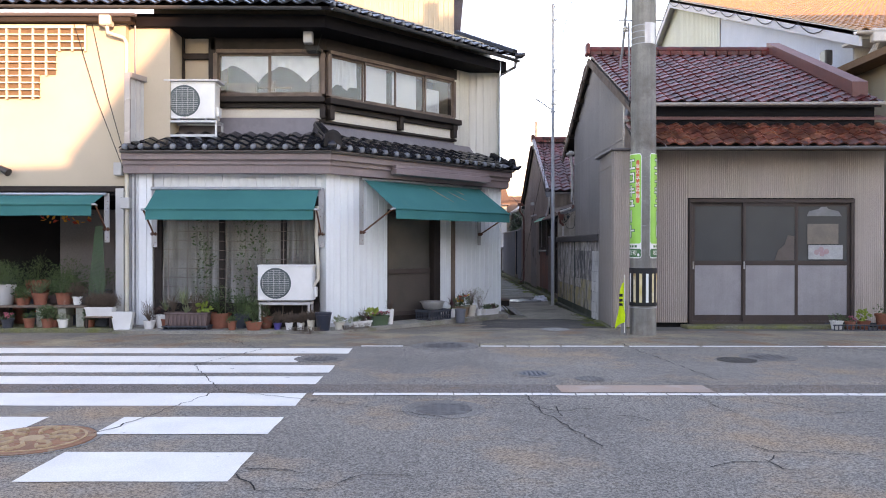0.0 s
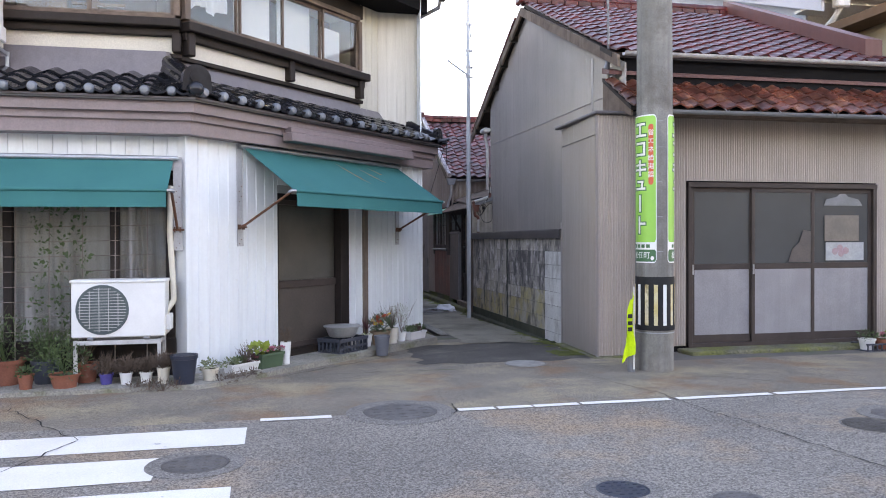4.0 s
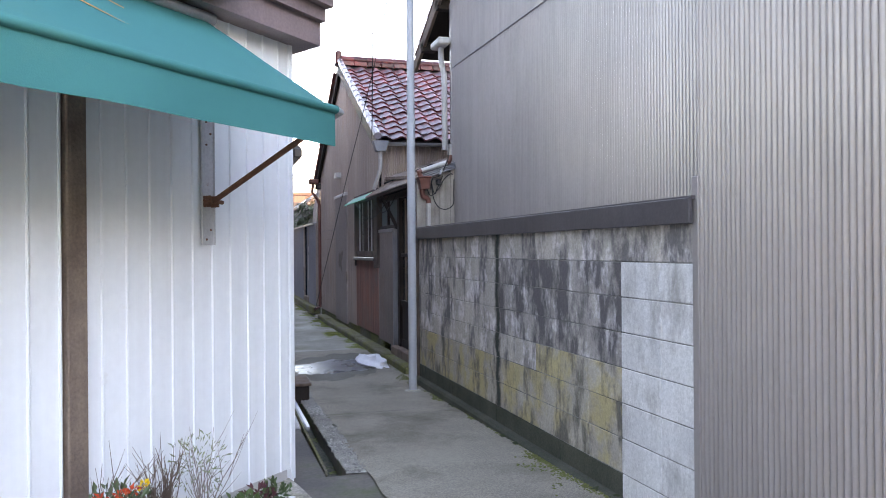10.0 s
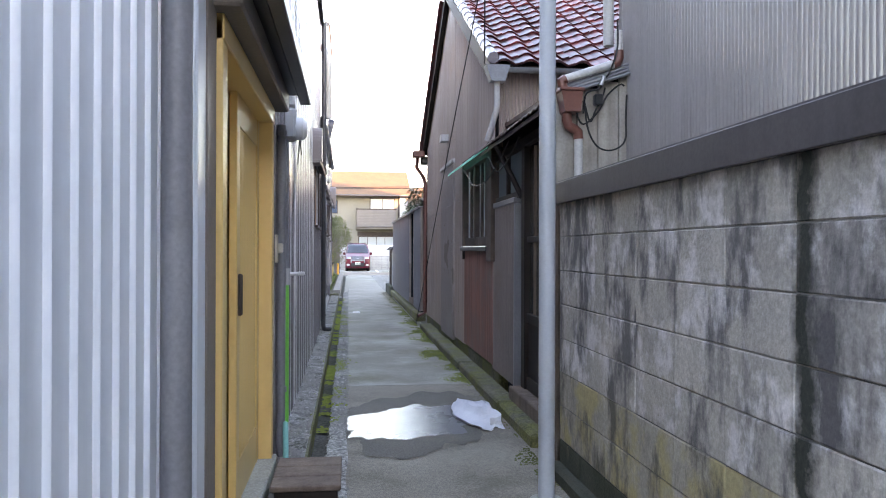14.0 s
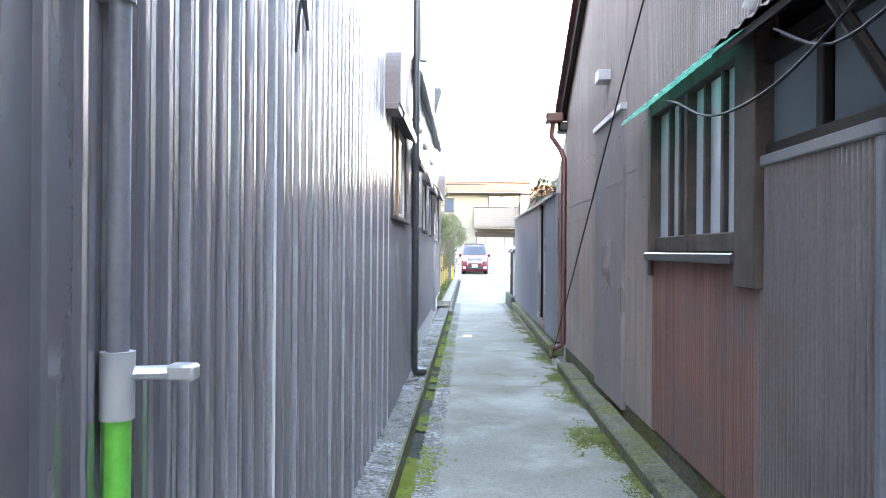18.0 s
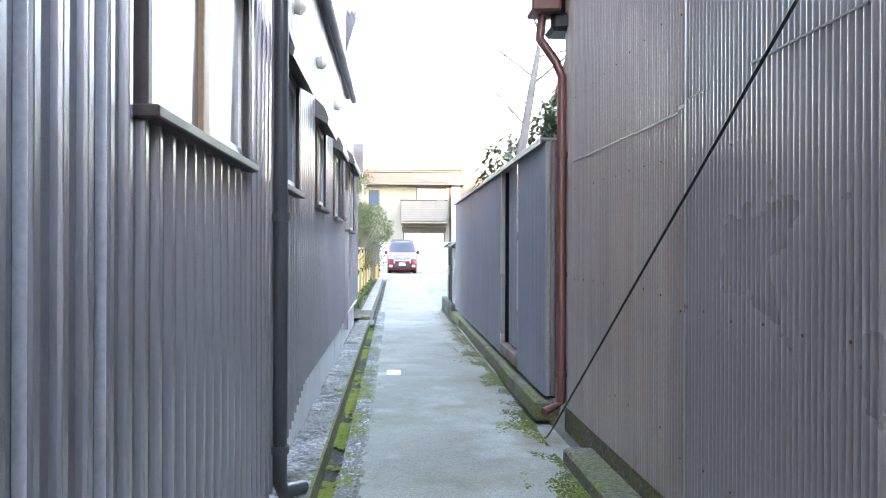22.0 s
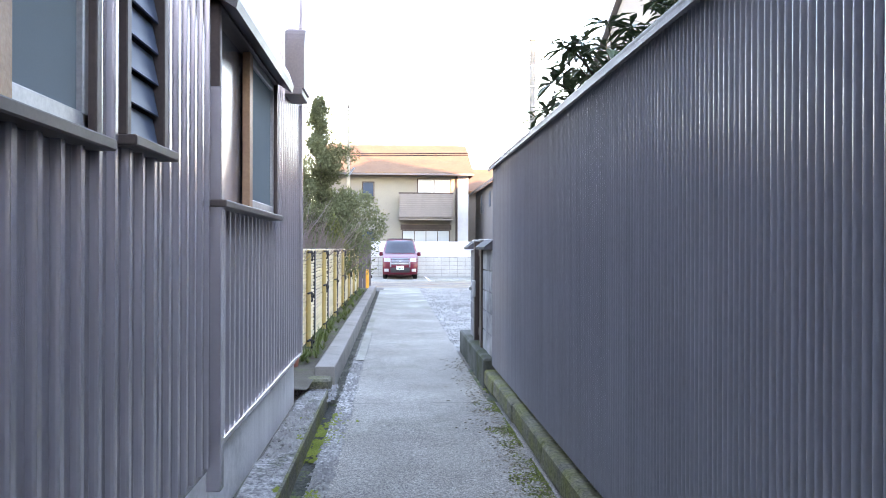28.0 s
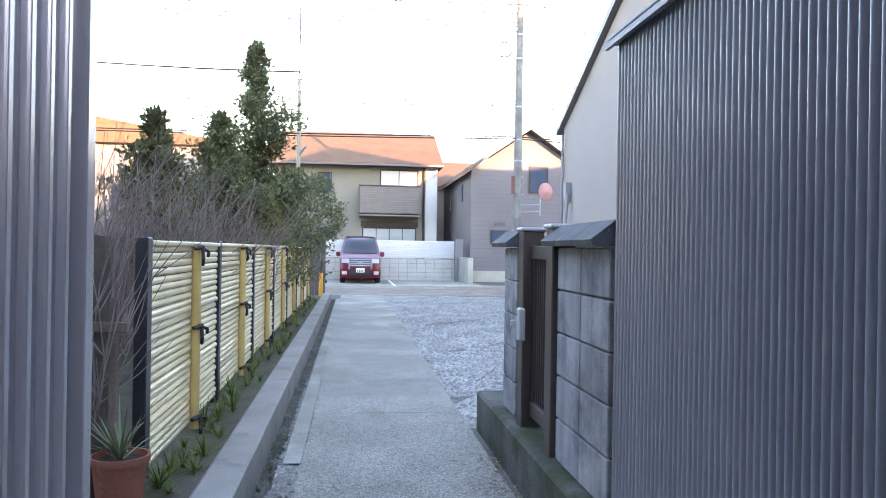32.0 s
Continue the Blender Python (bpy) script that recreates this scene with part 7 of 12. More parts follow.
# block wall, block by block
bw = thing("block_wall", "stained concrete block garden wall along the lane", "block wall", (3.2, 17.8, -0.15))
part("mortar", Build().box((3.111, 15.08, -0.3), (3.24, 20.40, 1.54)), MORTAR, bw)
BLK = {}
for key, m in (("g", BLOCK_GREY), ("d", BLOCK_DARK), ("y", BLOCK_YELLOW), ("w", BLOCK_WHITE), ("f", BLOCK_FOOT)):
    BLK[key] = mesh_of("block", Build().box((-0.02, -0.2072, -0.1012), (0.03, 0.2072, 0.1012), None, 0.004), m)
rng = random.Random(11)
for c in range(13):
    y = 15.164 + 0.4175 * c
    for r in range(8):
        z = 1.4207 - 0.2075 * r
        k = "g"
        if c < 2 and r > 0:
            k = "w"
        elif r == 0 and c < 2:
            k = "g"
        elif c in (2, 3, 4, 5, 6) and 0 < r < 4:
            k = "d" if rng.random() < 0.92 else "g"
        elif r in (5, 6) or r == 4 and c in (2, 3, 4):
            k = "y"
        elif r == 7:
            k = "f"
        piece("block", BLK[k], bw, pose(3.125 + rng.uniform(-0.002, 0.002), y, z) if c else pose(3.125, 15.21, z) @ Matrix.Diagonal((1, 0.775, 1, 1)))
part("cap", Build().box((3.06, 15.05, 1.515), (3.085, 20.46, 1.645), None, 0.004).box((3.065, 20.42, 1.52), (3.3, 20.46, 1.64)).box((3.075, 15.05, 1.635), (3.66, 20.44, 1.655)), mat("dark_cap_sheet", (0.085, 0.075, 0.08), (0.065, 0.058, 0.062), 1.5, 0.5, bump=0.05, streak=0.2, spec=0.3), bw, "dark sheet metal cap")
b = Build()
for i in range(60):
    y = 15.2 + 0.09 * i
    r = rng.uniform(0.03, 0.07)
    b.lathe([(r, 0), (r * 0.8, r * 0.4), (0.0, r * 0.7)], (3.09 + rng.uniform(-0.03, 0.02), y, gz(y) - 0.005), 7)
part("moss_edge", b, mat("dark_wet_moss", (0.03, 0.038, 0.018), (0.05, 0.06, 0.025), 6.0, 0.95, bump=1.0, bscale=140, fine=0.6), bw, "moss at the wall foot", kind="stuff", smooth=True)
part("rubble_foot", Build().box((3.04, 15.1, -0.3), (3.14, 20.4, gz(17) + 0.05), None, 0.02), BLOCK_FOOT, bw)


# ---- old brown house farther down the lane ----
brown = thing("brown_gable_house", "old brown corrugated house with a red glazed tile roof", "house", (5.2, 26.5, -0.1))
HB = wall_frame((3.30, 30.2), (3.30, 23.2))
YB = 30.2
gb = lambda s: 5.02 - abs((YB - s) - 26.85) * 0.56
part("wall", Build().prism([(23.55, -0.1), (23.55, 3.15), (26.85, 4.95), (30.15, 3.15), (30.15, -0.1)], 3.33, 8.0, None, 0), DARK_ROOM, brown)
part("gable_siding", Build().sheet(HB, 0.0, 2.50, 2.50, 4, 0.036, 0.018, "reed", gb), RUST_SIDING, brown, "weathered brown corrugated gable")
part("gable_siding", Build().sheet(HB, 2.50, 3.85, 2.50, 4, 0.036, 0.018, "reed", gb, 0.004), RUST_SIDING, brown)
part("gable_siding", Build().sheet(HB, 3.85, 6.70, 2.30, 4, 0.036, 0.018, "reed", gb), RUST_SIDING, brown)
part("lower_siding", Build().sheet(HB, 0.0, 2.50, 0.02, 2.52, 0.036, 0.018, "reed", None, 0.002), RUST_SIDING, brown)
part("lower_siding", Build().sheet(HB, 2.50, 3.85, -0.02, 2.47, 0.036, 0.018, "reed", None, 0.03), GREY_SIDING, brown, "newer dark corrugated panel")
part("lower_siding", Build().sheet(HB, 3.85, 4.82, 0.04, 2.40, 0.036, 0.018, "reed", None, 0.006), RUST_SIDING, brown)
for s0, s1 in ((4.80, 5.42), (5.40, 6.00), (5.98, 6.72)):
    part("lower_siding", Build().sheet(HB, s0, s1, 0.06, 1.25, 0.036, 0.018, "reed", None, 0.012), RED_SIDING, brown, "rusty red corrugated sheet")
for s in (5.41, 5.99):
    part("sheet_seam", Build().box((s - 0.006, 0.01, 0.06), (s + 0.006, 0.026, 1.24), HB, 0.002), RUST_SIDING, brown)
part("panel_cap", Build().box((2.48, 0.0, 2.46), (3.87, 0.07, 2.515), HB, 0.006), PIPE_WHITE, brown, "pale metal flashing")
parts("panel_edge", Build().box((2.495, 0.0, -0.02), (2.515, 0.045, 2.46), HB, 0.003).box((3.835, 0.0, -0.02), (3.855, 0.045, 2.46), HB, 0.003), GREY_SIDING, brown)
part("footing", Build().box((3.29, 23.2, -0.3), (3.6, 30.2, 0.04), None, 0.02), KERB, brown, "mossy stone footing")
# barred window
w = part("window", Build().box((4.84, -0.028, 1.36), (6.53, -0.018, 2.24), HB), GLASS_MILKY, brown, "pale frosted glass behind timber uprights")
for nm, s0, s1, o, z0, z1 in (("jamb", 4.77, 4.845, 0.055, 1.12, 2.36), ("jamb", 6.52, 6.78, 0.06, 1.12, 2.36), ("head", 4.845, 6.52, 0.05, 2.22, 2.36), ("bottom_rail", 4.845, 5.62, 0.022, 1.285, 1.385), ("bottom_rail", 5.62, 6.52, 0.03, 1.285, 1.385), ("centre_post", 5.61, 5.67, 0.04, 1.285, 2.24)):
    part(nm, Build().box((s0, -0.03, z0), (s1, o, z1), HB, 0.006), SMOKED_WOOD, w)
part("sill", Build().box((4.74, 0.0, 1.225), (6.53, 0.075, 1.28), HB, 0.008), PIPE_DARK, w, "dark metal sill")
for s in (5.15, 5.39, 5.89, 6.18):
    part("window_bar", Build().box((s, -0.018, 1.38), (s + 0.045, 0.012, 2.24), HB, 0.004), SMOKED_WOOD, w)
# nails and sheet laps on the corrugated wall
NAIL = mesh_of("nail", Build().lathe([(0.007, 0.0), (0.006, 0.003), (0.0, 0.005)], (0, 0, 0), 7), RUST)
rng = random.Random(33)
for s0, s1, zs, o in ((0.1, 2.3, (0.35, 1.0, 1.65, 2.3, 3.0), 0.0195), (2.45, 3.8, (0.3, 0.95, 1.6, 2.25), 0.048), (4.0, 4.75, (0.4, 1.05, 1.7, 2.25), 0.024)):
    for z in zs:
        s = s0 + 0.018
        while s < s1:
            if rng.random() < 0.75:
                piece("nail", NAIL, brown, HB @ Matrix.Translation((s, o + 0.001, z + rng.uniform(-0.012, 0.012))) @ pose(0, 0, 0, -90, 0, 0))
            s += 0.252
parts("sheet_lap", Build().box((0.3, 0.010, 1.838), (1.7, 0.0215, 1.846), HB).box((1.7, 0.010, 1.83), (2.36, 0.022, 1.842), HB).box((2.36, 0.010, 1.845), (2.47, 0.024, 1.862), HB).box((2.53, 0.040, 1.862), (2.72, 0.0495, 1.866), HB).box((3.12, 0.040, 1.872), (3.80, 0.0500, 1.879), HB).box((3.88, 0.016, 1.915), (4.26, 0.0260, 1.922), HB), TRIM_DARK, brown)
# lean-to near end: corrugated door panel, old glazed door, boards
HL = wall_frame((3.34, 23.56), (3.34, 20.75))
part("lean_wall", Build().box((3.38, 20.78, -0.2), (4.6, 23.6, 2.45)), DARK_ROOM, brown)
# brown sheet, its colour darkened further for the deep shade under the eave
OLD_PANEL = mat("shaded_brown_corrugated", (0.26, 0.21, 0.195), (0.20, 0.165, 0.155), 0.9, 0.45, bump=0.08, bscale=40, streak=0.3, stain=(0.20, 0.13, 0.09), stain_scale=1.4, stain_at=(0.58, 0.8))
part("door_panel", Build().sheet(HL, 0.04, 1.08, 0.02, 1.66, 0.036, 0.018, "reed", None, 0.045), OLD_PANEL, brown, "dark corrugated door panel")
parts("panel_trim", Build().box((0.0, 0.0, 1.66), (1.12, 0.075, 1.71), HL, 0.006).box((1.085, 0.0, 0.0), (1.125, 0.07, 1.655), HL, 0.004), PIPE_GREY, brown, "pale metal edging")
parts("transom_pane", Build().box((0.14, 0.005, 1.76), (0.62, 0.015, 2.12), HL).box((0.70, 0.005, 1.76), (1.15, 0.015, 2.12), HL), GLASS_GREEN, brown, "dusty transom panes")
parts("transom_frame", Build().box((0.0, 0.0, 1.70), (1.2, 0.05, 1.76), HL, 0.005).box((0.0, 0.0, 2.12), (2.8, 0.06, 2.20), HL, 0.005).box((0.60, 0.0, 1.74), (0.66, 0.04, 2.14), HL, 0.005).box((0.0, 0.0, 1.74), (0.09, 0.05, 2.14), HL, 0.005), DARK_WOOD, brown)
dr = parts("old_door", Build().box((1.30, -0.02, 0.05), (1.42, 0.05, 2.12), HL, 0.006).box((2.10, -0.02, 0.05), (2.22, 0.05, 2.12), HL, 0.006).box((1.42, -0.02, 0.62), (2.10, 0.03, 0.70), HL, 0.005).box((1.42, -0.02, 1.30), (2.10, 0.03, 1.35), HL, 0.005).box((1.42, -0.02, 0.05), (2.10, 0.03, 0.16), HL, 0.005), DARK_WOOD, brown, "old glazed timber door", under=True)
part("door_board", Build().box((1.42, -0.01, 0.16), (2.10, 0.012, 0.62), HL), DARK_WOOD, dr)
part("door_glass", Build().box((1.42, -0.008, 0.70), (2.10, 0.002, 2.10), HL), GLASS_BROWN, dr)
for s in (1.62, 1.85):
    part("glazing_bar", Build().box((s, -0.01, 0.70), (s + 0.03, 0.02, 2.1), HL, 0.003), OLD_WOOD, dr)
part("threshold", Build().box((1.22, 0.0, -0.12), (2.8, 0.14, 0.05), HL, 0.01), OLD_WOOD, brown)
rng = random.Random(21)
BOARD_FR = wall_frame((3.14, 20.62), (3.70, 20.62))
for i in range(4):
    part("board", Build().box((0.0 + 0.14 * i, 0.0, 1.62 - 0.0), (0.135 + 0.14 * i, 0.02 + 0.004 * (i % 2), 2.24 + 0.05 * i), BOARD_FR, 0.004), mat("bleached_board", (0.46, 0.42, 0.38), (0.30, 0.27, 0.24), 3, 0.9, bump=0.3, streak=0.5) if i == 0 else bpy.data.materials["bleached_board"], brown, "bleached weathered board" if i == 0 else "")
part("lean_end", Build().prism([(3.16, -0.2), (4.5, -0.2), (4.5, 2.62), (3.16, 2.20)], 20.63, 20.80, None, 1), OLD_WOOD, brown)
# the lane-side eave
GREEN_SHEET = mat("green_translucent_sheet", (0.06, 0.42, 0.28), (0.05, 0.36, 0.24), 4, 0.4, bump=0.0)
gn = GREEN_SHEET.node_tree.nodes
tl, mx = gn.new("ShaderNodeBsdfTranslucent"), gn.new("ShaderNodeMixShader")
tl.inputs[0].default_value = (0.08, 0.62, 0.42, 1)
mx.inputs[0].default_value = 0.6
GREEN_SHEET.node_tree.links.new(gn["Principled BSDF"].outputs[0], mx.inputs[1])
GREEN_SHEET.node_tree.links.new(tl.outputs[0], mx.inputs[2])
GREEN_SHEET.node_tree.links.new(mx.outputs[0], gn["Material Output"].inputs[0])
b = Build()
for dz in (0.0, -0.035):
    b.v += [(3.11, 20.85, 2.205 + dz), (3.11, 23.6, 2.205 + dz), (3.42, 23.6, 2.42 + dz), (3.42, 20.85, 2.42 + dz)]
b.f += [(0, 1, 2, 3), (4, 7, 6, 5), (0, 4, 5, 1), (1, 5, 6, 2), (2, 6, 7, 3), (3, 7, 4, 0)]
part("eave", b, DARK_WOOD, brown, "sagging dark eave")
b = Build()
for k in range(int(2.8 / 0.0375)):
    y = 20.82 + 0.0375 * k
    for j, (x, z) in enumerate(((3.085, 2.215), (3.42, 2.447))):
        b.v.append((x, y, z + 0.010 * math.sin(k * 1.57)))
for k in range(int(2.8 / 0.0375) - 1):
    b.f.append((2 * k, 2 * k + 1, 2 * k + 3, 2 * k + 2))
part("eave_sheet", b, OLD_WOOD, brown, "corrugated eave sheet", True)
b = Build()
n = 56
for k in range(n + 1):
    y = 23.5 + 2.08 * k / n
    for x, z in ((3.08, 2.20), (3.33, 2.375)):
        b.v.append((x, y, z + 0.012 * math.sin(k * 1.57)))
for k in range(n):
    b.f.append((2 * k, 2 * k + 1, 2 * k + 3, 2 * k + 2))
part("green_sheet", b, GREEN_SHEET, brown, "green corrugated plastic sheet", True)
for y in (22.42,):
    part("eave_strut", Build().tube([(3.32, y - 0.06, 1.70), (3.12, y + 0.1, 2.17)], 0.026, 8), DARK_WOOD, brown)
# upper lean-to roof between the eave and the near wall
b = Build()
for dz in (0.0, -0.04):
    b.v += [(3.14, 20.56, 2.28 + dz), (3.40, 23.5, 2.54 + dz), (4.8, 23.5, 3.0 + dz), (4.8, 20.56, 2.86 + dz)]
b.f += [(0, 1, 2, 3), (4, 7, 6, 5), (0, 4, 5, 1), (1, 5, 6, 2), (2, 6, 7, 3), (3, 7, 4, 0)]
part("lean_roof", b, OLD_WOOD, brown)
b = Build()
for k in range(4):
    b.tube([(3.15, 20.53 + 0.012 * k, 2.225 + 0.022 * k), (3.66, 20.53 + 0.012 * k, 2.40 + 0.022 * k)], 0.012, 6)
part("roof_edge_corrugation", b, PIPE_GREY, brown, smooth=True)
HN = wall_frame((3.34, 23.52), (6.5, 23.52))
part("near_siding", Build().sheet(HN, 0.0, 3.0, 2.3, 3.2, 0.036, 0.018, "reed"), RUST_SIDING, brown)
# roof
b = Build()
for dz in (0.0, -0.06):
    b.v += [(3.24, 23.35, 3.10 + dz), (8.1, 23.35, 3.10 + dz), (8.1, 26.85, 5.06 + dz), (3.24, 26.85, 5.06 + dz), (8.1, 30.35, 3.10 + dz), (3.24, 30.35, 3.10 + dz)]
b.f += [(0, 1, 2, 3), (3, 2, 4, 5), (6, 9, 8, 7), (9, 11, 10, 8), (0, 6, 7, 1), (0, 3, 9, 6), (3, 5, 11, 9), (5, 4, 10, 11), (1, 7, 8, 2), (2, 8, 10, 4)]
part("roof_deck", b, DARK_WOOD, brown)
tile_slope(brown, TILE_RED, (3.26, 23.28, 3.08), (1, 0, 0), (0, -3.5, -1.96), 13, 16)
tile_slope(brown, TILE_RED, (8.0, 30.42, 3.08), (-1, 0, 0), (0, 3.5, -1.96), 18, 16, stuff=True)
b = Build()
for i in range(17):
    b.tube([(3.24 + 0.27 * i, 26.85, 5.18), (3.24 + 0.27 * i + 0.285, 26.85, 5.18)], [0.08, 0.073], 10)
    b.box((3.24 + 0.27 * i, 26.75, 5.05), (3.5 + 0.27 * i, 26.95, 5.14), None, 0.01)
parts("ridge_tile", b, RED_TILE, brown, "red ridge tiles", True)
part("ridge_end_tile", Build().box((3.14, 26.73, 5.05), (3.26, 26.97, 5.33), None, 0.03), RED_TILE, brown)
b = Build()
for y0, z0, y1, z1 in ((23.25, 3.03, 26.85, 5.02), (30.45, 3.03, 26.85, 5.02)):
    n = len(b.v)
    for x in (3.20, 3.25):
        b.v += [(x, y0, z0 - 0.13), (x, y0, z0 + 0.05), (x, y1, z1 + 0.06), (x, y1, z1 - 0.12)]
    b.f += [(n, n + 1, n + 2, n + 3), (n + 4, n + 7, n + 6, n + 5), (n, n + 3, n + 7, n + 4), (n + 1, n + 5, n + 6, n + 2), (n, n + 4, n + 5, n + 1)]
part("bargeboard", b, DARK_WOOD, brown)
b = Build()
for i in range(16):
    t0 = i / 16
    y, z = 23.2 + 3.65 * t0, 3.09 + 2.04 * t0
    b.tube([(3.22, y, z + 0.05), (3.22, y + 0.25, z + 0.185)], [0.06, 0.052], 8)
parts("verge_tile", b, mat("glazed_verge_tile", (0.30, 0.26, 0.27), (0.22, 0.19, 0.2), 5, 0.25), brown, "pale glazed verge tiles", True)
b = Build()
gutter(b, (3.22, 23.20, 3.04), (6.5, 23.20, 3.06), 0.05)
part("gutter", b, PIPE_GREY, brown, smooth=True)
part("hopper", Build().prism([(3.19, 2.90), (3.33, 2.90), (3.38, 3.06), (3.14, 3.06)], 23.14, 23.28, None, 1), PIPE_GREY, brown, "grey rain hopper")
part("downpipe", Build().tube([(3.26, 23.21, 2.92), (3.26, 23.21, 2.68), (3.255, 23.22, 2.62), (3.22, 23.30, 2.46), (3.19, 23.36, 2.34)], 0.030, 10), PIPE_WHITE, brown, smooth=True)
b = Build().prism([(3.135, 2.26), (3.28, 2.26), (3.262, 2.115), (3.163, 2.115)], 20.47, 20.60, None, 1)
b.box((3.125, 20.46, 2.245), (3.29, 20.61, 2.268), None, 0.006)
part("copper_hopper", b, COPPER_PIPE, brown, "red-brown rain hopper")
part("copper_pipe", Build().tube([(3.195, 20.55, 2.12), (3.195, 20.55, 2.07), (3.205, 20.55, 2.035), (3.245, 20.55, 2.015), (3.268, 20.55, 1.995), (3.272, 20.55, 1.95)], 0.033, 12), COPPER_PIPE, brown, smooth=True)
part("copper_pipe", Build().tube([(3.19, 20.55, 2.25), (3.165, 20.55, 2.29), (3.155, 20.55, 2.32), (3.185, 20.55, 2.335)], 0.031, 12), COPPER_PIPE, brown, smooth=True)
part("copper_pipe", Build().tube([(3.50, 20.55, 2.44), (3.53, 20.55, 2.452), (3.54, 20.55, 2.485), (3.54, 20.55, 2.53)], 0.032, 12), COPPER_PIPE, brown, smooth=True)
part("white_pipe", Build().tube([(3.272, 20.55, 1.97), (3.272, 20.55, 1.67)], 0.028, 12), PIPE_WHITE, brown, smooth=True)
part("white_pipe", Build().tube([(3.17, 20.55, 2.33), (3.52, 20.55, 2.447)], 0.028, 12), PIPE_WHITE, brown, smooth=True)
part("white_pipe", Build().tube([(3.54, 20.55, 2.50), (3.543, 20.56, 2.66)], 0.028, 12), PIPE_WHITE, brown, smooth=True)
part("pipe_foot", Build().tube([(3.272, 20.55, 1.68), (3.272, 20.55, 1.65)], 0.033, 12), COPPER_PIPE, brown, smooth=True)
for pts in (
    [(3.30, 2.20), (3.305, 2.156), (3.323, 2.0), (3.392, 1.90), (3.485, 1.88), (3.565, 1.94), (3.58, 2.10), (3.58, 2.26)],
    [(3.285, 2.19), (3.254, 2.11), (3.292, 2.04), (3.392, 2.125), (3.454, 2.233), (3.53, 2.30), (3.57, 2.295)],
    [(3.292, 2.11), (3.315, 2.24), (3.392, 2.27), (3.423, 2.325), (3.47, 2.387), (3.515, 2.54), (3.52, 2.75)],
    [(3.30, 2.18), (3.34, 2.06), (3.37, 2.13), (3.42, 2.22), (3.44, 2.29)]):
    smooth_pts = []
    for i in range(len(pts) - 1):
        p0, p1, p2, p3 = (Vector((pts[k][0], 20.515 + 0.012 * math.sin(2.3 * k), pts[k][1])) for k in (max(0, i - 1), i, i + 1, min(len(pts) - 1, i + 2)))
        for k in range(5):
            u = k / 5
            smooth_pts.append(0.5 * (2 * p1 + (p2 - p0) * u + (2 * p0 - 5 * p1 + 4 * p2 - p3) * u * u + (3 * p1 - p0 - 3 * p2 + p3) * u ** 3))
    part("cable", Build().tube(smooth_pts, 0.006, 6), WIRE, brown, smooth=True)
part("cable_clamp", Build().box((3.36, 20.49, 2.165), (3.42, 20.54, 2.235), pose(0, 0, 0), 0.008), BLACK_METAL, brown, "black cable clamp")
part("cable_clamp", Build().tube([(3.405, 20.50, 2.29), (3.425, 20.50, 2.35)], 0.014, 8), GALV, brown, "steel cable clamp")
# small wall lamp and downpipe at the far end
part("wall_lamp", Build().prism([(27.03, 2.86), (27.27, 2.86), (27.23, 2.96), (27.05, 2.96)], 3.17, 3.33, None, 0), PIPE_WHITE, brown, "small white vent hood")
b = Build().tube([(3.10, 30.15, 3.0), (3.08, 30.15, 2.80), (3.20, 30.12, 2.62), (3.24, 30.10, 2.50), (3.24, 30.10, 0.06), (3.10, 30.02, 0.0)], 0.036, 12)
for z in (0.25, 1.0, 1.9):
    b.tube([(3.24, 30.10, z), (3.24, 30.10, z + 0.04)], 0.045, 12)
part("red_downpipe", b, COPPER_PIPE, brown, "red-brown downpipe", True)
part("red_hopper", Build().box((3.0, 30.02, 2.98), (3.22, 30.28, 3.10), None, 0.015), COPPER_PIPE, brown)
part("far_gutter_end", Build().box((3.16, 30.1, 2.86), (3.40, 30.4, 3.0), None, 0.03), BLACK_METAL, brown)
# overhead wires on this house
t = thing("service_wire", "black service wire looping along the brown wall", "wire", (3.1, 25, 2.4))
for pts in (
    [(3.12, 22.0, 2.14), (3.10, 22.4, 1.98), (3.08, 22.9, 1.88), (3.07, 23.5, 1.90), (3.10, 24.2, 2.10), (3.12, 24.6, 2.18)],
    [(3.12, 21.6, 2.12), (3.10, 21.9, 1.98), (3.10, 22.4, 1.93), (3.12, 22.9, 2.12)],
    [(2.96, 19.95, 5.80), (3.085, 22.5, 4.28), (3.065, 25.0, 2.74), (3.05, 27.0, 1.508), (3.035, 29.0, 0.275), (3.03, 29.5, -0.03), (3.05, 29.75, -0.12)]):
    fine = []
    for i in range(len(pts) - 1):
        p0, p1, p2, p3 = Vector(pts[max(0, i - 1)]), Vector(pts[i]), Vector(pts[i + 1]), Vector(pts[min(len(pts) - 1, i + 2)])
        for k in range(6):
            u = k / 6
            fine.append(0.5 * (2 * p1 + (p2 - p0) * u + (2 * p0 - 5 * p1 + 4 * p2 - p3) * u * u + (3 * p1 - p0 - 3 * p2 + p3) * u ** 3))
    fine.append(Vector(pts[-1]))
    part("wire", Build().tube(fine, 0.006, 6), WIRE, t, smooth=True)

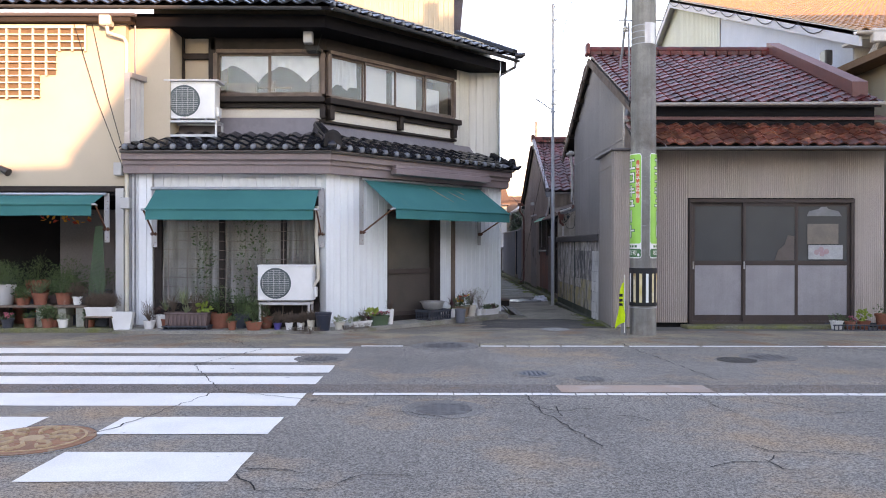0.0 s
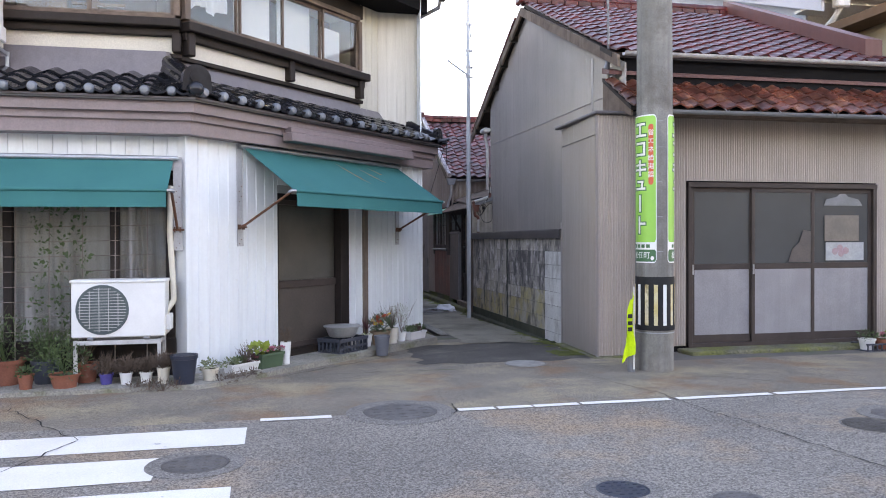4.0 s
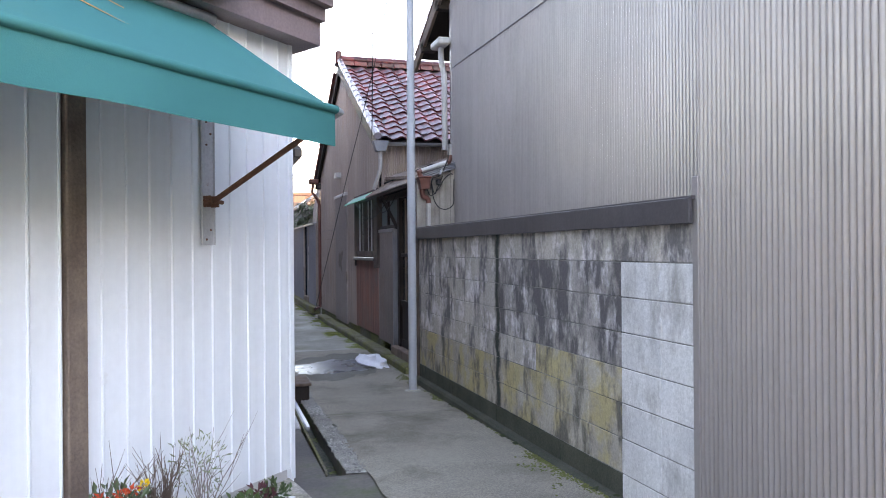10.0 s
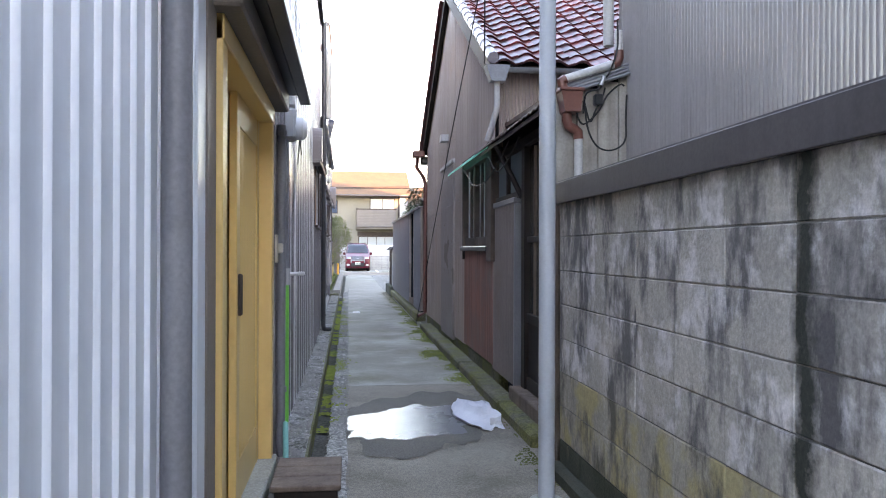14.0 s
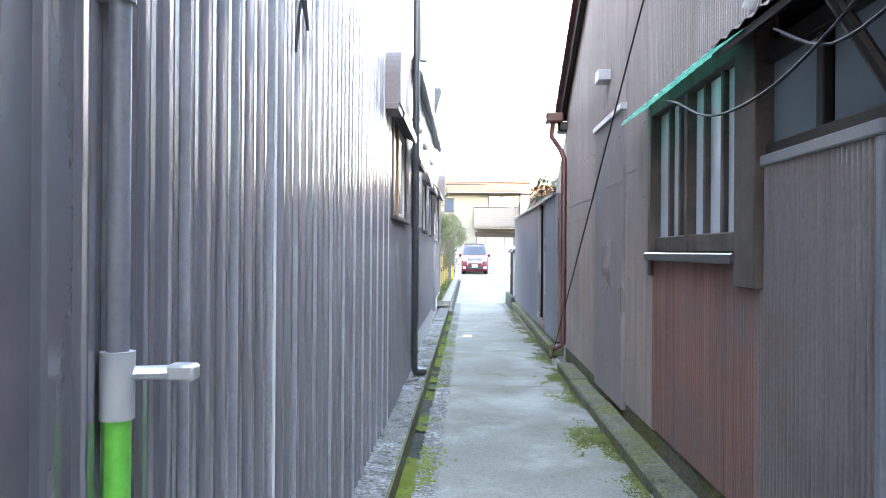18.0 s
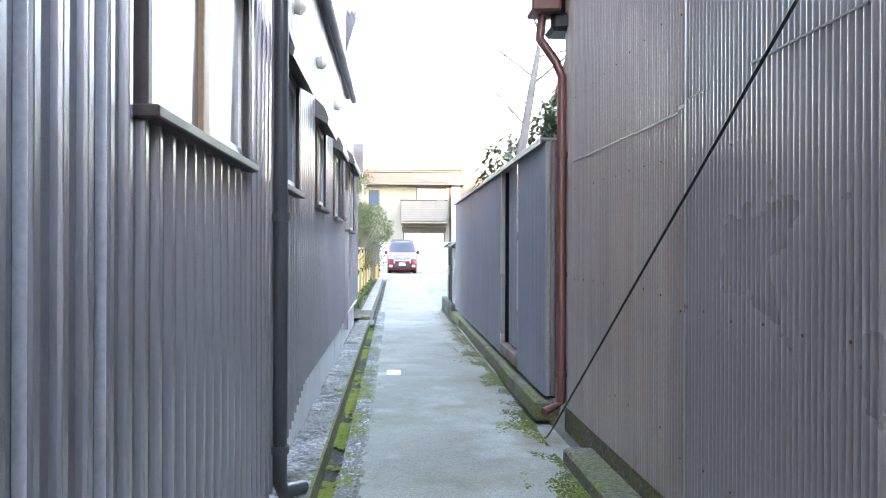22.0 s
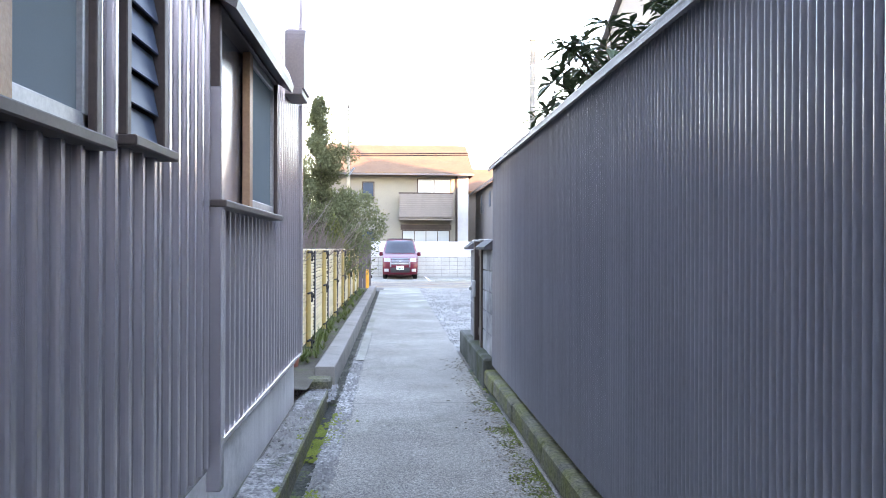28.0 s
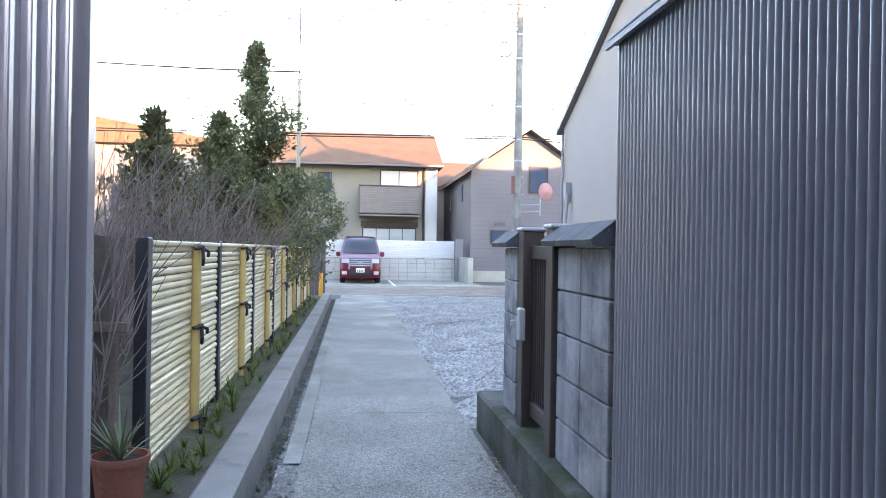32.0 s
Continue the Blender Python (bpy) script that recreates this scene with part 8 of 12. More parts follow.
# ---- thin lamp pole in the lane ----
t = thing("lamp_pole", "slim grey steel utility pole standing in the lane", "pole", (2.90, 19.92, -0.17))
part("shaft", Build().lathe([(0.046, 0), (0.046, 3.0), (0.042, 3.02), (0.040, 5.4), (0.036, 5.42), (0.032, 7.9)], (2.90, 19.92, -0.17), 16), POLE_PAINT, t, smooth=True)
part("foot", Build().lathe([(0.10, 0.0), (0.09, 0.02), (0.05, 0.03)], (2.90, 19.92, -0.165), 14), BASE_CONC, t)
part("arm", Build().tube([(2.90, 19.92, 4.95), (2.46, 19.92, 5.25)], 0.018, 8), GALV, t, smooth=True)
for z in (4.9, 5.1, 5.45, 6.0, 7.3):
    part("clamp", Build().lathe([(0.05, 0), (0.05, 0.05)], (2.90, 19.92, z), 12).box((2.92, 19.9, z), (3.0, 19.94, z + 0.03)), GALV, t)
part("cable", Build().tube([(2.95, 19.9, 5.0), (2.99, 19.9, 5.25), (2.97, 19.9, 5.6), (2.94, 19.92, 6.0)], 0.008, 6), WIRE, t)

# ---- corrugated fence ----
fence = thing("corrugated_fence", "tall dark corrugated metal fence on mossy stones", "fence", (3.25, 34.6, -0.15))
FN = wall_frame((3.17, 38.95), (3.17, 30.30))
for y0, y1 in ((30.30, 31.60), (32.66, 38.95)):
    part("sheet", Build().sheet(FN, 38.95 - y1, 38.95 - y0, 0.07, 2.05, 0.036, 0.018, "reed"), FENCE_SIDING, fence)
part("sheet", Build().sheet(FN, 38.95 - 32.62, 38.95 - 31.62, 0.20, 2.05, 0.036, 0.018, "reed", None, -0.07), FENCE_SIDING, fence, "recessed gate sheet")
FR = wall_frame((3.17, 30.30), (3.45, 30.30))
part("return_sheet", Build().sheet(FR, 0.0, 0.14, 0.07, 2.05, 0.036, 0.014, "reed"), mat("pale_brown_corrugated", (0.30, 0.25, 0.22), (0.24, 0.20, 0.18), 1, 0.5, streak=0.2), fence)
part("backing", Build().box((3.19, 32.66, 0.05), (3.24, 38.94, 2.04)).box((3.19, 30.31, 0.05), (3.24, 31.6, 2.04)).box((3.26, 31.6, 0.1), (3.30, 32.66, 2.04)), DARK_ROOM, fence)
part("cap", Build().box((3.11, 30.28, 2.05), (3.27, 38.98, 2.075), None, 0.004).box((3.11, 30.28, 2.03), (3.125, 38.98, 2.06)), mat("grey_brown_cap", (0.24, 0.22, 0.225), (0.20, 0.185, 0.19), 1, 0.5), fence, "metal coping")
for y in (31.56, 32.66):
    part("gate_post", Build().box((3.145, y, 0.1), (3.20, y + 0.04, 2.04), None, 0.004), GREY_SIDING, fence)
part("gate_rail", Build().box((3.14, 31.60, 0.08), (3.22, 32.66, 0.20), None, 0.008), OLD_WOOD, fence, "weathered timber rail")

# ---- block gate piers ----
gate = thing("gate_wall", "weathered concrete block gate wall with tile coping", "block wall", (3.25, 40.3, -0.15))
part("plinth", Build().box((3.07, 38.98, -0.35), (3.45, 41.78, 0.13), None, 0.02), mat("mossy_plinth", (0.13, 0.13, 0.115), (0.07, 0.075, 0.06), 2.5, 0.95, bump=0.6, bscale=60, fine=0.4, stain=(0.05, 0.06, 0.03), stain_scale=1.8, stain_at=(0.45, 0.6)), gate, "stained mossy concrete plinth")
PBLK = mesh_of("block", Build().box((-0.05, -0.198, -0.106), (0.05, 0.198, 0.106), None, 0.006), mat("grey_pier_block", (0.36, 0.36, 0.365), (0.24, 0.24, 0.245), 3, 0.92, bump=0.4, bscale=100, vary=0.18, stain=(0.12, 0.12, 0.125), stain_scale=2.4, stain_at=(0.5, 0.66), streak=0.45))
for r in range(5):
    for c in range(2):
        piece("block", PBLK, gate, pose(3.21, 39.22 + 0.402 * c, 0.24 + 0.22 * r))
    piece("block", PBLK, gate, pose(3.21, 41.0, 0.24 + 0.22 * r))
part("mortar", Build().box((3.18, 39.03, 0.1), (3.25, 39.82, 1.23)).box((3.18, 40.82, 0.1), (3.25, 41.18, 1.23)), MORTAR, gate)
for y0, y1 in ((39.0, 39.86), (40.76, 41.26)):
    n = max(2, round((y1 - y0) / 0.28))
    for i in range(n):
        a = y0 + (y1 - y0) * i / n
        c = y0 + (y1 - y0) * (i + 1) / n
        part("coping_tile", Build().prism([(3.08, 1.235), (3.34, 1.235), (3.35, 1.26), (3.24, 1.345), (3.18, 1.345), (3.07, 1.26)], a, c - 0.006, None, 1), mat("dark_coping", (0.10, 0.10, 0.105), (0.07, 0.07, 0.075), 5, 0.8, bump=0.4, stain=(0.16, 0.17, 0.12), stain_scale=5) if "dark_coping" not in bpy.data.materials else bpy.data.materials["dark_coping"], gate)
POSTM = mat("brown_gate_metal", (0.075, 0.05, 0.042), (0.06, 0.042, 0.036), 3, 0.45, bump=0.04, streak=0.15)
mg = thing("metal_gate", "brown metal garden gate between block piers", "gate", (3.25, 40.2, 0.13))
for y in (39.86, 40.54):
    post = part("post", Build().box((3.14, y, 0.10), (3.27, y + 0.13, 1.33), None, 0.006), POSTM, mg)
    part("post_cap", Build().box((3.125, y - 0.015, 1.33), (3.285, y + 0.145, 1.355), None, 0.008), GREY_PLASTIC, post)
part("gate_frame", Build().box((3.20, 40.0, 0.22), (3.24, 40.03, 1.24)).box((3.20, 40.50, 0.22), (3.24, 40.53, 1.24)).box((3.19, 39.99, 1.16), (3.25, 40.54, 1.24), None, 0.004).box((3.19, 39.99, 0.20), (3.25, 40.54, 0.29), None, 0.004), POSTM, mg)
for i in range(9):
    part("bar", Build().box((3.212, 40.06 + 0.05 * i, 0.28), (3.228, 40.072 + 0.05 * i, 1.17)), POSTM, mg)
part("latch", Build().box((3.11, 40.50, 0.66), (3.15, 40.58, 0.86), None, 0.008).box((3.08, 40.60, 0.74), (3.14, 40.63, 0.78), None, 0.006), GREY_PLASTIC, mg, "grey latch")

# ---- bamboo fence, kerb and garden ----
gk = thing("garden_kerb", "low concrete retaining kerb along the garden", "kerb", (1.45, 47.5, -0.2))
b = Build()
n = 90
for i in range(n + 1):
    y = 39.30 + 17.25 * i / n
    w = 0.004 * noise.noise((y * 2, 0, 0))
    b.v += [(1.345 + w, y, -0.40), (1.345 + w, y, 0.004 + w), (1.36, y, 0.012 + w), (1.535, y, 0.012 + w), (1.55 + w, y, 0.002 + w), (1.555 + w, y, -0.40)]
for i in range(n):
    for k in range(5):
        a = i * 6 + k
        b.f.append((a, a + 1, a + 7, a + 6))
b.f += [tuple(range(6)), tuple(range(n * 6, n * 6 + 6))]
part("kerb", b, mat("grey_kerb_concrete", (0.31, 0.285, 0.25), (0.235, 0.217, 0.19), 1.5, 0.9, bump=0.3, bscale=70, stain=(0.15, 0.15, 0.13), stain_scale=2.5, stain_at=(0.55, 0.75)), gk)
part("end_block", Build().box((1.22, 39.02, -0.3), (1.53, 39.29, -0.075), None, 0.025), KERB, gk)
b = Build()
for j in range(73):
    for i in range(7):
        x, y = -4.0 + 5.36 * (i / 6) ** 0.5, 38.4 + 18.1 * j / 72
        b.v.append((x, y, -0.06 + 0.04 * noise.noise((x * 2, y * 2, 4))))
for j in range(72):
    for i in range(6):
        a = j * 7 + i
        b.f.append((a, a + 1, a + 8, a + 7))
solid("garden_bed", b, mat("leafy_soil", (0.115, 0.10, 0.075), (0.085, 0.075, 0.055), 3, 0.95, bump=1, bscale=50, stain=(0.09, 0.12, 0.045), stain_scale=2.5), "planting bed of dark soil behind the kerb", "ground", kind="structure")
bf = thing("bamboo_fence", "bamboo lath fence with black posts and knotted ties", "fence", (1.0, 47.8, -0.1))
ROD = Build()
for k in range(13):
    y = 2.03 * k / 12
    r = 0.0205 + (0.002 if k % 3 == 0 else 0)
    for i in range(8):
        a = 2 * math.pi * i / 8
        ROD.v.append((r * math.cos(a), y, r * math.sin(a)))
for k in range(12):
    for i in range(8):
        j = (i + 1) % 8
        ROD.f.append((k * 8 + i, k * 8 + j, k * 8 + 8 + j, k * 8 + 8 + i))
ROD_ME = mesh_of("bamboo_rod", ROD, BAMBOO, True)
rng = random.Random(8)
for p in range(7):
    y0 = 40.18 + 2.19 * p
    part("post", Build().box((0.965, y0 - 0.05, -0.2), (1.035, y0 + 0.05, 1.25), None, 0.006), BLACK_METAL, bf)
    for r in range(27):
        piece("bamboo_rod", ROD_ME, bf, pose(1.0 + 0.006 * (r % 2) + rng.uniform(-0.003, 0.003), y0 + 0.07, 0.015 + 0.0452 * r + rng.uniform(-0.003, 0.003), rng.uniform(-0.15, 0.15), rng.uniform(0, 360), 0))
    part("top_rail", Build().box((0.985, y0 + 0.05, 1.205), (1.04, y0 + 2.14, 1.235), None, 0.006), BAMBOO, bf)
    part("bamboo_batten", Build().tube([(1.055, y0 + 1.12, -0.03), (1.055, y0 + 1.12, 1.22)], 0.032, 10), BAMBOO_GOLD, bf, "golden bamboo batten", True)
    for z in (0.05, 0.66, 1.19):
        b = Build().tube([(1.06, y0 + 1.02, z), (1.095, y0 + 1.12, z + 0.01), (1.06, y0 + 1.22, z)], 0.014, 6)
        b.tube([(1.095, y0 + 1.12, z), (1.12, y0 + 1.18, z - 0.02), (1.11, y0 + 1.23, z - 0.05)], 0.012, 6).tube([(1.095, y0 + 1.12, z), (1.11, y0 + 1.06, z - 0.07), (1.10, y0 + 1.10, z - 0.11)], 0.012, 6)
        part("tie", b, BAND_BLACK, bf, "black palm-rope knot")
part("post", Build().box((0.965, 55.46, -0.2), (1.035, 55.56, 1.25), None, 0.006), BLACK_METAL, bf)
t = thing("marker_post", "orange plastic marker post at the lane end", "post", (1.25, 57.2, -0.15))
part("tube", Build().lathe([(0.055, 0), (0.055, 0.66), (0.045, 0.70), (0.0, 0.71)], (1.25, 57.2, -0.17), 14), ORANGE, t, smooth=True)
part("foot", Build().lathe([(0.11, 0), (0.10, 0.03), (0.06, 0.05)], (1.25, 57.2, -0.17), 14), BAND_BLACK, t)
t = thing("board_gate", "tall brown board gate beyond the bamboo fence", "gate", (0.9, 58.2, -0.15))
for i in range(7):
    part("board", Build().box((0.30 + 0.15 * i, 58.15, -0.15), (0.44 + 0.15 * i, 58.19, 1.62), None, 0.004), mat("brown_gate_board", (0.16, 0.13, 0.125), (0.13, 0.105, 0.10), 3, 0.6, streak=0.2) if i == 0 else bpy.data.materials["brown_gate_board"], t)
part("rail", Build().box((0.28, 58.19, 1.2), (1.38, 58.24, 1.3)).box((0.28, 58.19, 0.2), (1.38, 58.24, 0.3)), DARK_WOOD, t)


# ---- writing ----
def text_build(s, size, m):
    """The outline of a line of writing as a thin mesh in the frame m (x along, y up, z out)."""
    cu = bpy.data.curves.new("writing", "FONT")
    cu.body, cu.size, cu.align_x, cu.align_y, cu.extrude = s, size, "CENTER", "CENTER", 0.0006
    ob = new("writing", cu)
    dg = bpy.context.evaluated_depsgraph_get()
    me = ob.evaluated_get(dg).to_mesh()
    b = Build().add([m(v.co) for v in me.vertices], [tuple(p.vertices) for p in me.polygons])
    ob.evaluated_get(dg).to_mesh_clear()
    bpy.data.objects.remove(ob)
    bpy.data.curves.remove(cu)
    return b


# ---- utility pole with the sign ----
PX, PY, PR = 3.33, 12.60, 0.21
pole = thing("utility_pole", "round concrete utility pole with a green sign and striped guard", "utility pole", (PX, PY, -0.04))
part("shaft", Build().lathe([(PR + 0.005, 0), (PR, 2.0), (PR - 0.012, 5.0), (PR - 0.03, 9.5)], (PX, PY, -0.05), 32), POLE_CONC, pole, smooth=True)


def curved(a0, a1, z0, z1, r, th=0.003, n=20, corner=0.0):
    """A patch bent round the pole between two angles (degrees, 0 towards the street, growing to the lane side)."""
    b = Build()
    arc = radians(abs(a1 - a0)) * r
    for rr in (r, r + th):
        for i in range(n + 1):
            u = i / n
            a = radians(-90 - (a0 + (a1 - a0) * u))
            d = min(u, 1 - u) * arc
            cut = corner - math.sqrt(max(0, corner ** 2 - (corner - d) ** 2)) if d < corner else 0
            for z in (z0 + cut, z1 - cut):
                b.v.append((PX + rr * math.cos(a), PY + rr * math.sin(a), z))
    q = 2 * (n + 1)
    for i in range(n):
        b.f += [(2 * i, 2 * i + 2, 2 * i + 3, 2 * i + 1), (q + 2 * i, q + 2 * i + 1, q + 2 * i + 3, q + 2 * i + 2), (2 * i, q + 2 * i, q + 2 * i + 2, 2 * i + 2), (2 * i + 1, 2 * i + 3, q + 2 * i + 3, q + 2 * i + 1)]
    b.f += [(0, 1, q + 1, q), (q - 2, 2 * q - 2, 2 * q - 1, q - 1)]
    return b


def round_pole(a_mid, z_mid, r):
    """Maps flat writing onto the pole."""
    def f(co):
        a = radians(-90 - a_mid) + co[0] / r
        rr = r + co[2]
        return (PX + rr * math.cos(a), PY + rr * math.sin(a), z_mid + co[1])
    return f


for a_off in (20.0, -118.0):
    A = lambda a: a + a_off
    sg = part("sign", curved(A(2), A(104), 1.22, 2.93, PR + 0.004, 0.003, 26, 0.04), SIGN_WHITE, pole, "green and white advertising sign bent round the pole", True)
    part("green_field", curved(A(4), A(102), 1.46, 2.915, PR + 0.0072, 0.001, 26, 0.03), SIGN_GREEN, sg, smooth=True)
    part("dark_field", curved(A(4), A(102), 1.235, 1.375, PR + 0.0072, 0.001, 26, 0.02), SIGN_DARK, sg, smooth=True)
    part("red_field", curved(A(11), A(26), 2.12, 2.82, PR + 0.0085, 0.001, 12, 0.028), SIGN_RED, sg, smooth=True)
    for i, ch in enumerate("省エネ給湯器"):
        part("writing", text_build(ch, 0.075, round_pole(A(18.5), 2.72 - 0.097 * i, PR + 0.0102)), SIGN_WHITE, sg)
    for z, strokes in ((2.76, ((0, 0.065, 0.14, 0.026), (0, 0.0, 0.028, 0.13), (0, -0.065, 0.17, 0.028))), (2.54, ((0, 0.065, 0.14, 0.026), (0.06, 0, 0.026, 0.14), (0, -0.065, 0.14, 0.026))), (2.32, ((0, 0.035, 0.15, 0.024), (0, -0.02, 0.17, 0.024), (0, 0, 0.028, 0.18))), (2.13, ((0, 0.03, 0.10, 0.024), (0.03, -0.01, 0.026, 0.075), (0, -0.05, 0.15, 0.026))), (1.91, ((0, 0, 0.028, 0.19),)), (1.66, ((-0.01, 0, 0.028, 0.20), (0.03, 0.015, 0.09, 0.026)))):
        for th, m in ((0.012, SIGN_DARK), (0.0, SIGN_WHITE)):
            b = Build()
            for dx, dz, w, h in strokes:
                a_c = A(56) - math.degrees(dx / PR)
                hw = math.degrees((w / 2 + th) / PR)
                q = curved(a_c - hw, a_c + hw, z + dz - h / 2 - th, z + dz + h / 2 + th, PR + (0.0085 if th else 0.0100), 0.0008, 8, 0.0)
                b.add(q.v, q.f)
            part("logo_stroke", b, m, sg, smooth=True)
    for k in range(4):
        part("print_bar", curved(A(22 + 17 * k), A(34 + 17 * k), 1.395, 1.435, PR + 0.0072, 0.001, 6), SIGN_DARK, sg)
    for i, ch in enumerate("松任町"):
        part("writing", text_build(ch, 0.085, round_pole(A(76 - 22 * i), 1.305, PR + 0.0088)), SIGN_WHITE, sg)
    part("sticker", curved(A(10), A(20), 1.25, 1.30, PR + 0.0085, 0.001, 6, 0.02), SIGN_WHITE, sg)
    for z in (1.35, 1.75, 2.15, 2.55, 2.85):
        part("sign_wire", curved(A(-18), A(3), z, z + 0.004, PR + 0.003, 0.003, 6), GALV, sg)
part("guard", curved(-180, 180, 0.44, 1.06, PR + 0.008, 0.006, 48), BAND_BLACK, pole, "black rubber striped guard", True)
for i in range(13):
    a = -170 + 27 * i
    part("stripe", curved(a, a + 11, 0.50, 0.97, PR + 0.0146, 0.001, 5), BAND_YELLOW if i % 3 else SIGN_WHITE, pole)
part("rope", curved(-180, 180, 0.405, 0.417, PR + 0.004, 0.008, 40), GALV, pole)
for z in (4.72, 4.82, 4.92, 5.02):
    part("band", curved(-180, 180, z, z + 0.012, PR - 0.016, 0.006, 32), GALV, pole)
part("plate", curved(-50, 10, 4.72, 5.06, PR - 0.014, 0.008, 10), ALU, pole, "aluminium number plate")
part("step_bolt", Build().tube([(PX - 0.42, PY - 0.02, 5.14), (PX + 0.32, PY - 0.02, 5.14)], 0.010, 8), GALV, pole)
part("cable_duct", Build().tube([(PX - 0.28, PY + 0.1, 9.0), (PX - 0.26, PY + 0.1, 5.4), (PX - 0.30, PY + 0.12, 4.9), (PX - 0.34, PY + 0.2, 4.4)], 0.02, 8), PIPE_GREY, pole, smooth=True)
part("insulator", Build().lathe([(0.03, 0), (0.05, 0.02), (0.03, 0.04), (0.05, 0.06), (0.02, 0.1)], (PX - 0.30, PY, 4.95), 10), GREY_PLASTIC, pole, smooth=True)
t = thing("cable_guard", "grey plastic tube standing beside the utility pole", "pipe", (2.99, 12.52, -0.04))
part("tube", Build().tube([(2.99, 12.52, -0.05), (2.99, 12.52, 0.52)], 0.045, 14), PIPE_GREY, t, smooth=True)
t = thing("warning_flag", "fluorescent yellow crossing flag hanging by the pole", "flag", (2.95, 12.42, 0.1))
b = Build()
for i in range(9):
    u = i / 8
    for j in range(7):
        w = j / 6
        b.v.append((2.98 - 0.15 * u * (0.25 + 0.75 * w) + 0.012 * math.sin(9 * w + 3 * u), 12.43 + 0.03 * math.sin(7 * u + 5 * w), 0.90 - 0.72 * w - 0.10 * u))
for i in range(8):
    for j in range(6):
        a = i * 7 + j
        b.f.append((a, a + 1, a + 8, a + 7))
part("cloth", b, FLAG, t, smooth=True)
part("stick", Build().tube([(2.985, 12.44, 0.95), (2.99, 12.45, 0.0)], 0.009, 8), WHITE_PLASTIC, t)
b = Build()
for z in (0.62, 0.54, 0.47):
    b.box((2.89, 12.395, z - 0.025), (2.945, 12.402, z + 0.02), None, 0.002)
parts("print", b, BAND_BLACK, t, "black printed mark")


# ---- plants ----
def leafage(b, c, r, n, size, rng, up=0.3, narrow=0.45):
    """Single leaves scattered in an uneven ball."""
    for _ in range(n):
        d = Vector((rng.gauss(0, 1), rng.gauss(0, 1), rng.gauss(0, 1))).normalized()
        k = rng.random() ** 0.45
        p = Vector((c[0] + d.x * r[0] * k, c[1] + d.y * r[1] * k, c[2] + d.z * r[2] * k))
        f = (d + Vector((rng.uniform(-1, 1), rng.uniform(-1, 1), up + rng.uniform(-0.6, 0.6)))).normalized()
        s = f.cross(Vector((rng.uniform(-1, 1), rng.uniform(-1, 1), rng.uniform(-1, 1)))).normalized()
        l = size * rng.uniform(0.6, 1.3)
        w = l * narrow * 0.5
        nrm = f.cross(s) * l * 0.12
        b.add([p, p + f * l * 0.5 + s * w + nrm, p + f * l, p + f * l * 0.5 - s * w + nrm], [(0, 1, 2), (0, 2, 3)])


def blades(b, c, n, length, width, rng, spread=0.7, droop=0.5):
    """Arching narrow leaves from one point."""
    for _ in range(n):
        a, e = rng.uniform(0, 6.283), rng.uniform(0.25, 1.0) * spread
        d = Vector((math.cos(a), math.sin(a), 0))
        l = length * rng.uniform(0.6, 1.15)
        s = Vector((-d.y, d.x, 0)) * width
        vs = []
        for k in range(5):
            u = k / 4
            p = Vector(c) + d * (l * e * u) + Vector((0, 0, l * (1 - 0.35 * e) * u - droop * l * e * u * u))
            ww = (1 - u) ** 0.7
            vs += [p - s * ww, p + s * ww]
        b.add(vs, [(2 * k, 2 * k + 1, 2 * k + 3, 2 * k + 2) for k in range(4)])


def twigs(b, c, n, length, rng, r0=0.004, spread=0.5, forks=2):
    for _ in range(n):
        a, e = rng.uniform(0, 6.283), rng.uniform(0, spread)
        d = Vector((math.cos(a) * math.sin(e), math.sin(a) * math.sin(e), math.cos(e)))
        l = length * rng.uniform(0.6, 1.15)
        pts = [Vector(c)]
        for k in range(4):
            d = (d + Vector((rng.uniform(-0.25, 0.25), rng.uniform(-0.25, 0.25), rng.uniform(-0.1, 0.2)))).normalized()
            pts.append(pts[-1] + d * l / 4)
        b.tube(pts, [r0, r0 * 0.85, r0 * 0.7, r0 * 0.55, r0 * 0.3], 4)
        for _ in range(forks):
            k = rng.randint(1, 3)
            dd2 = (d + Vector((rng.uniform(-0.9, 0.9), rng.uniform(-0.9, 0.9), rng.uniform(-0.1, 0.5)))).normalized()
            b.tube([pts[k], pts[k] + dd2 * l * 0.22, pts[k] + dd2 * l * 0.42 + Vector((0, 0, 0.04 * l))], [r0 * 0.6, r0 * 0.45, r0 * 0.2], 4)


def pot(at, r, h, m, label, plant, seed, name="flower_pot", taper=0.75, lip=True, category="plant pot", soil=True, group="potted plants by the shop"):
    """A round pot with its soil and plant."""
    rng = random.Random(seed)
    x, y, z = at
    t = thing(name, label, category, at, group)
    prof = [(r * taper, 0), (r * taper * 1.01, 0.01), (r * 0.97, h * 0.86)]
    prof += [(r * 1.05, h * 0.87), (r * 1.06, h), (r * 0.96, h)] if lip else [(r, h), (r * 0.94, h)]
    prof += [(r * 0.90, h * 0.86)]
    part("pot", Build().lathe(prof, at, 22), m, t, smooth=True)
    if soil:
        part("soil", Build().lathe([(r * 0.91, h * 0.80), (r * 0.9, h * 0.88), (0.0, h * 0.91)], at, 16), SOIL, t)
    fill(t, (x, y, z + h * 0.88), r, plant, rng)
    return t


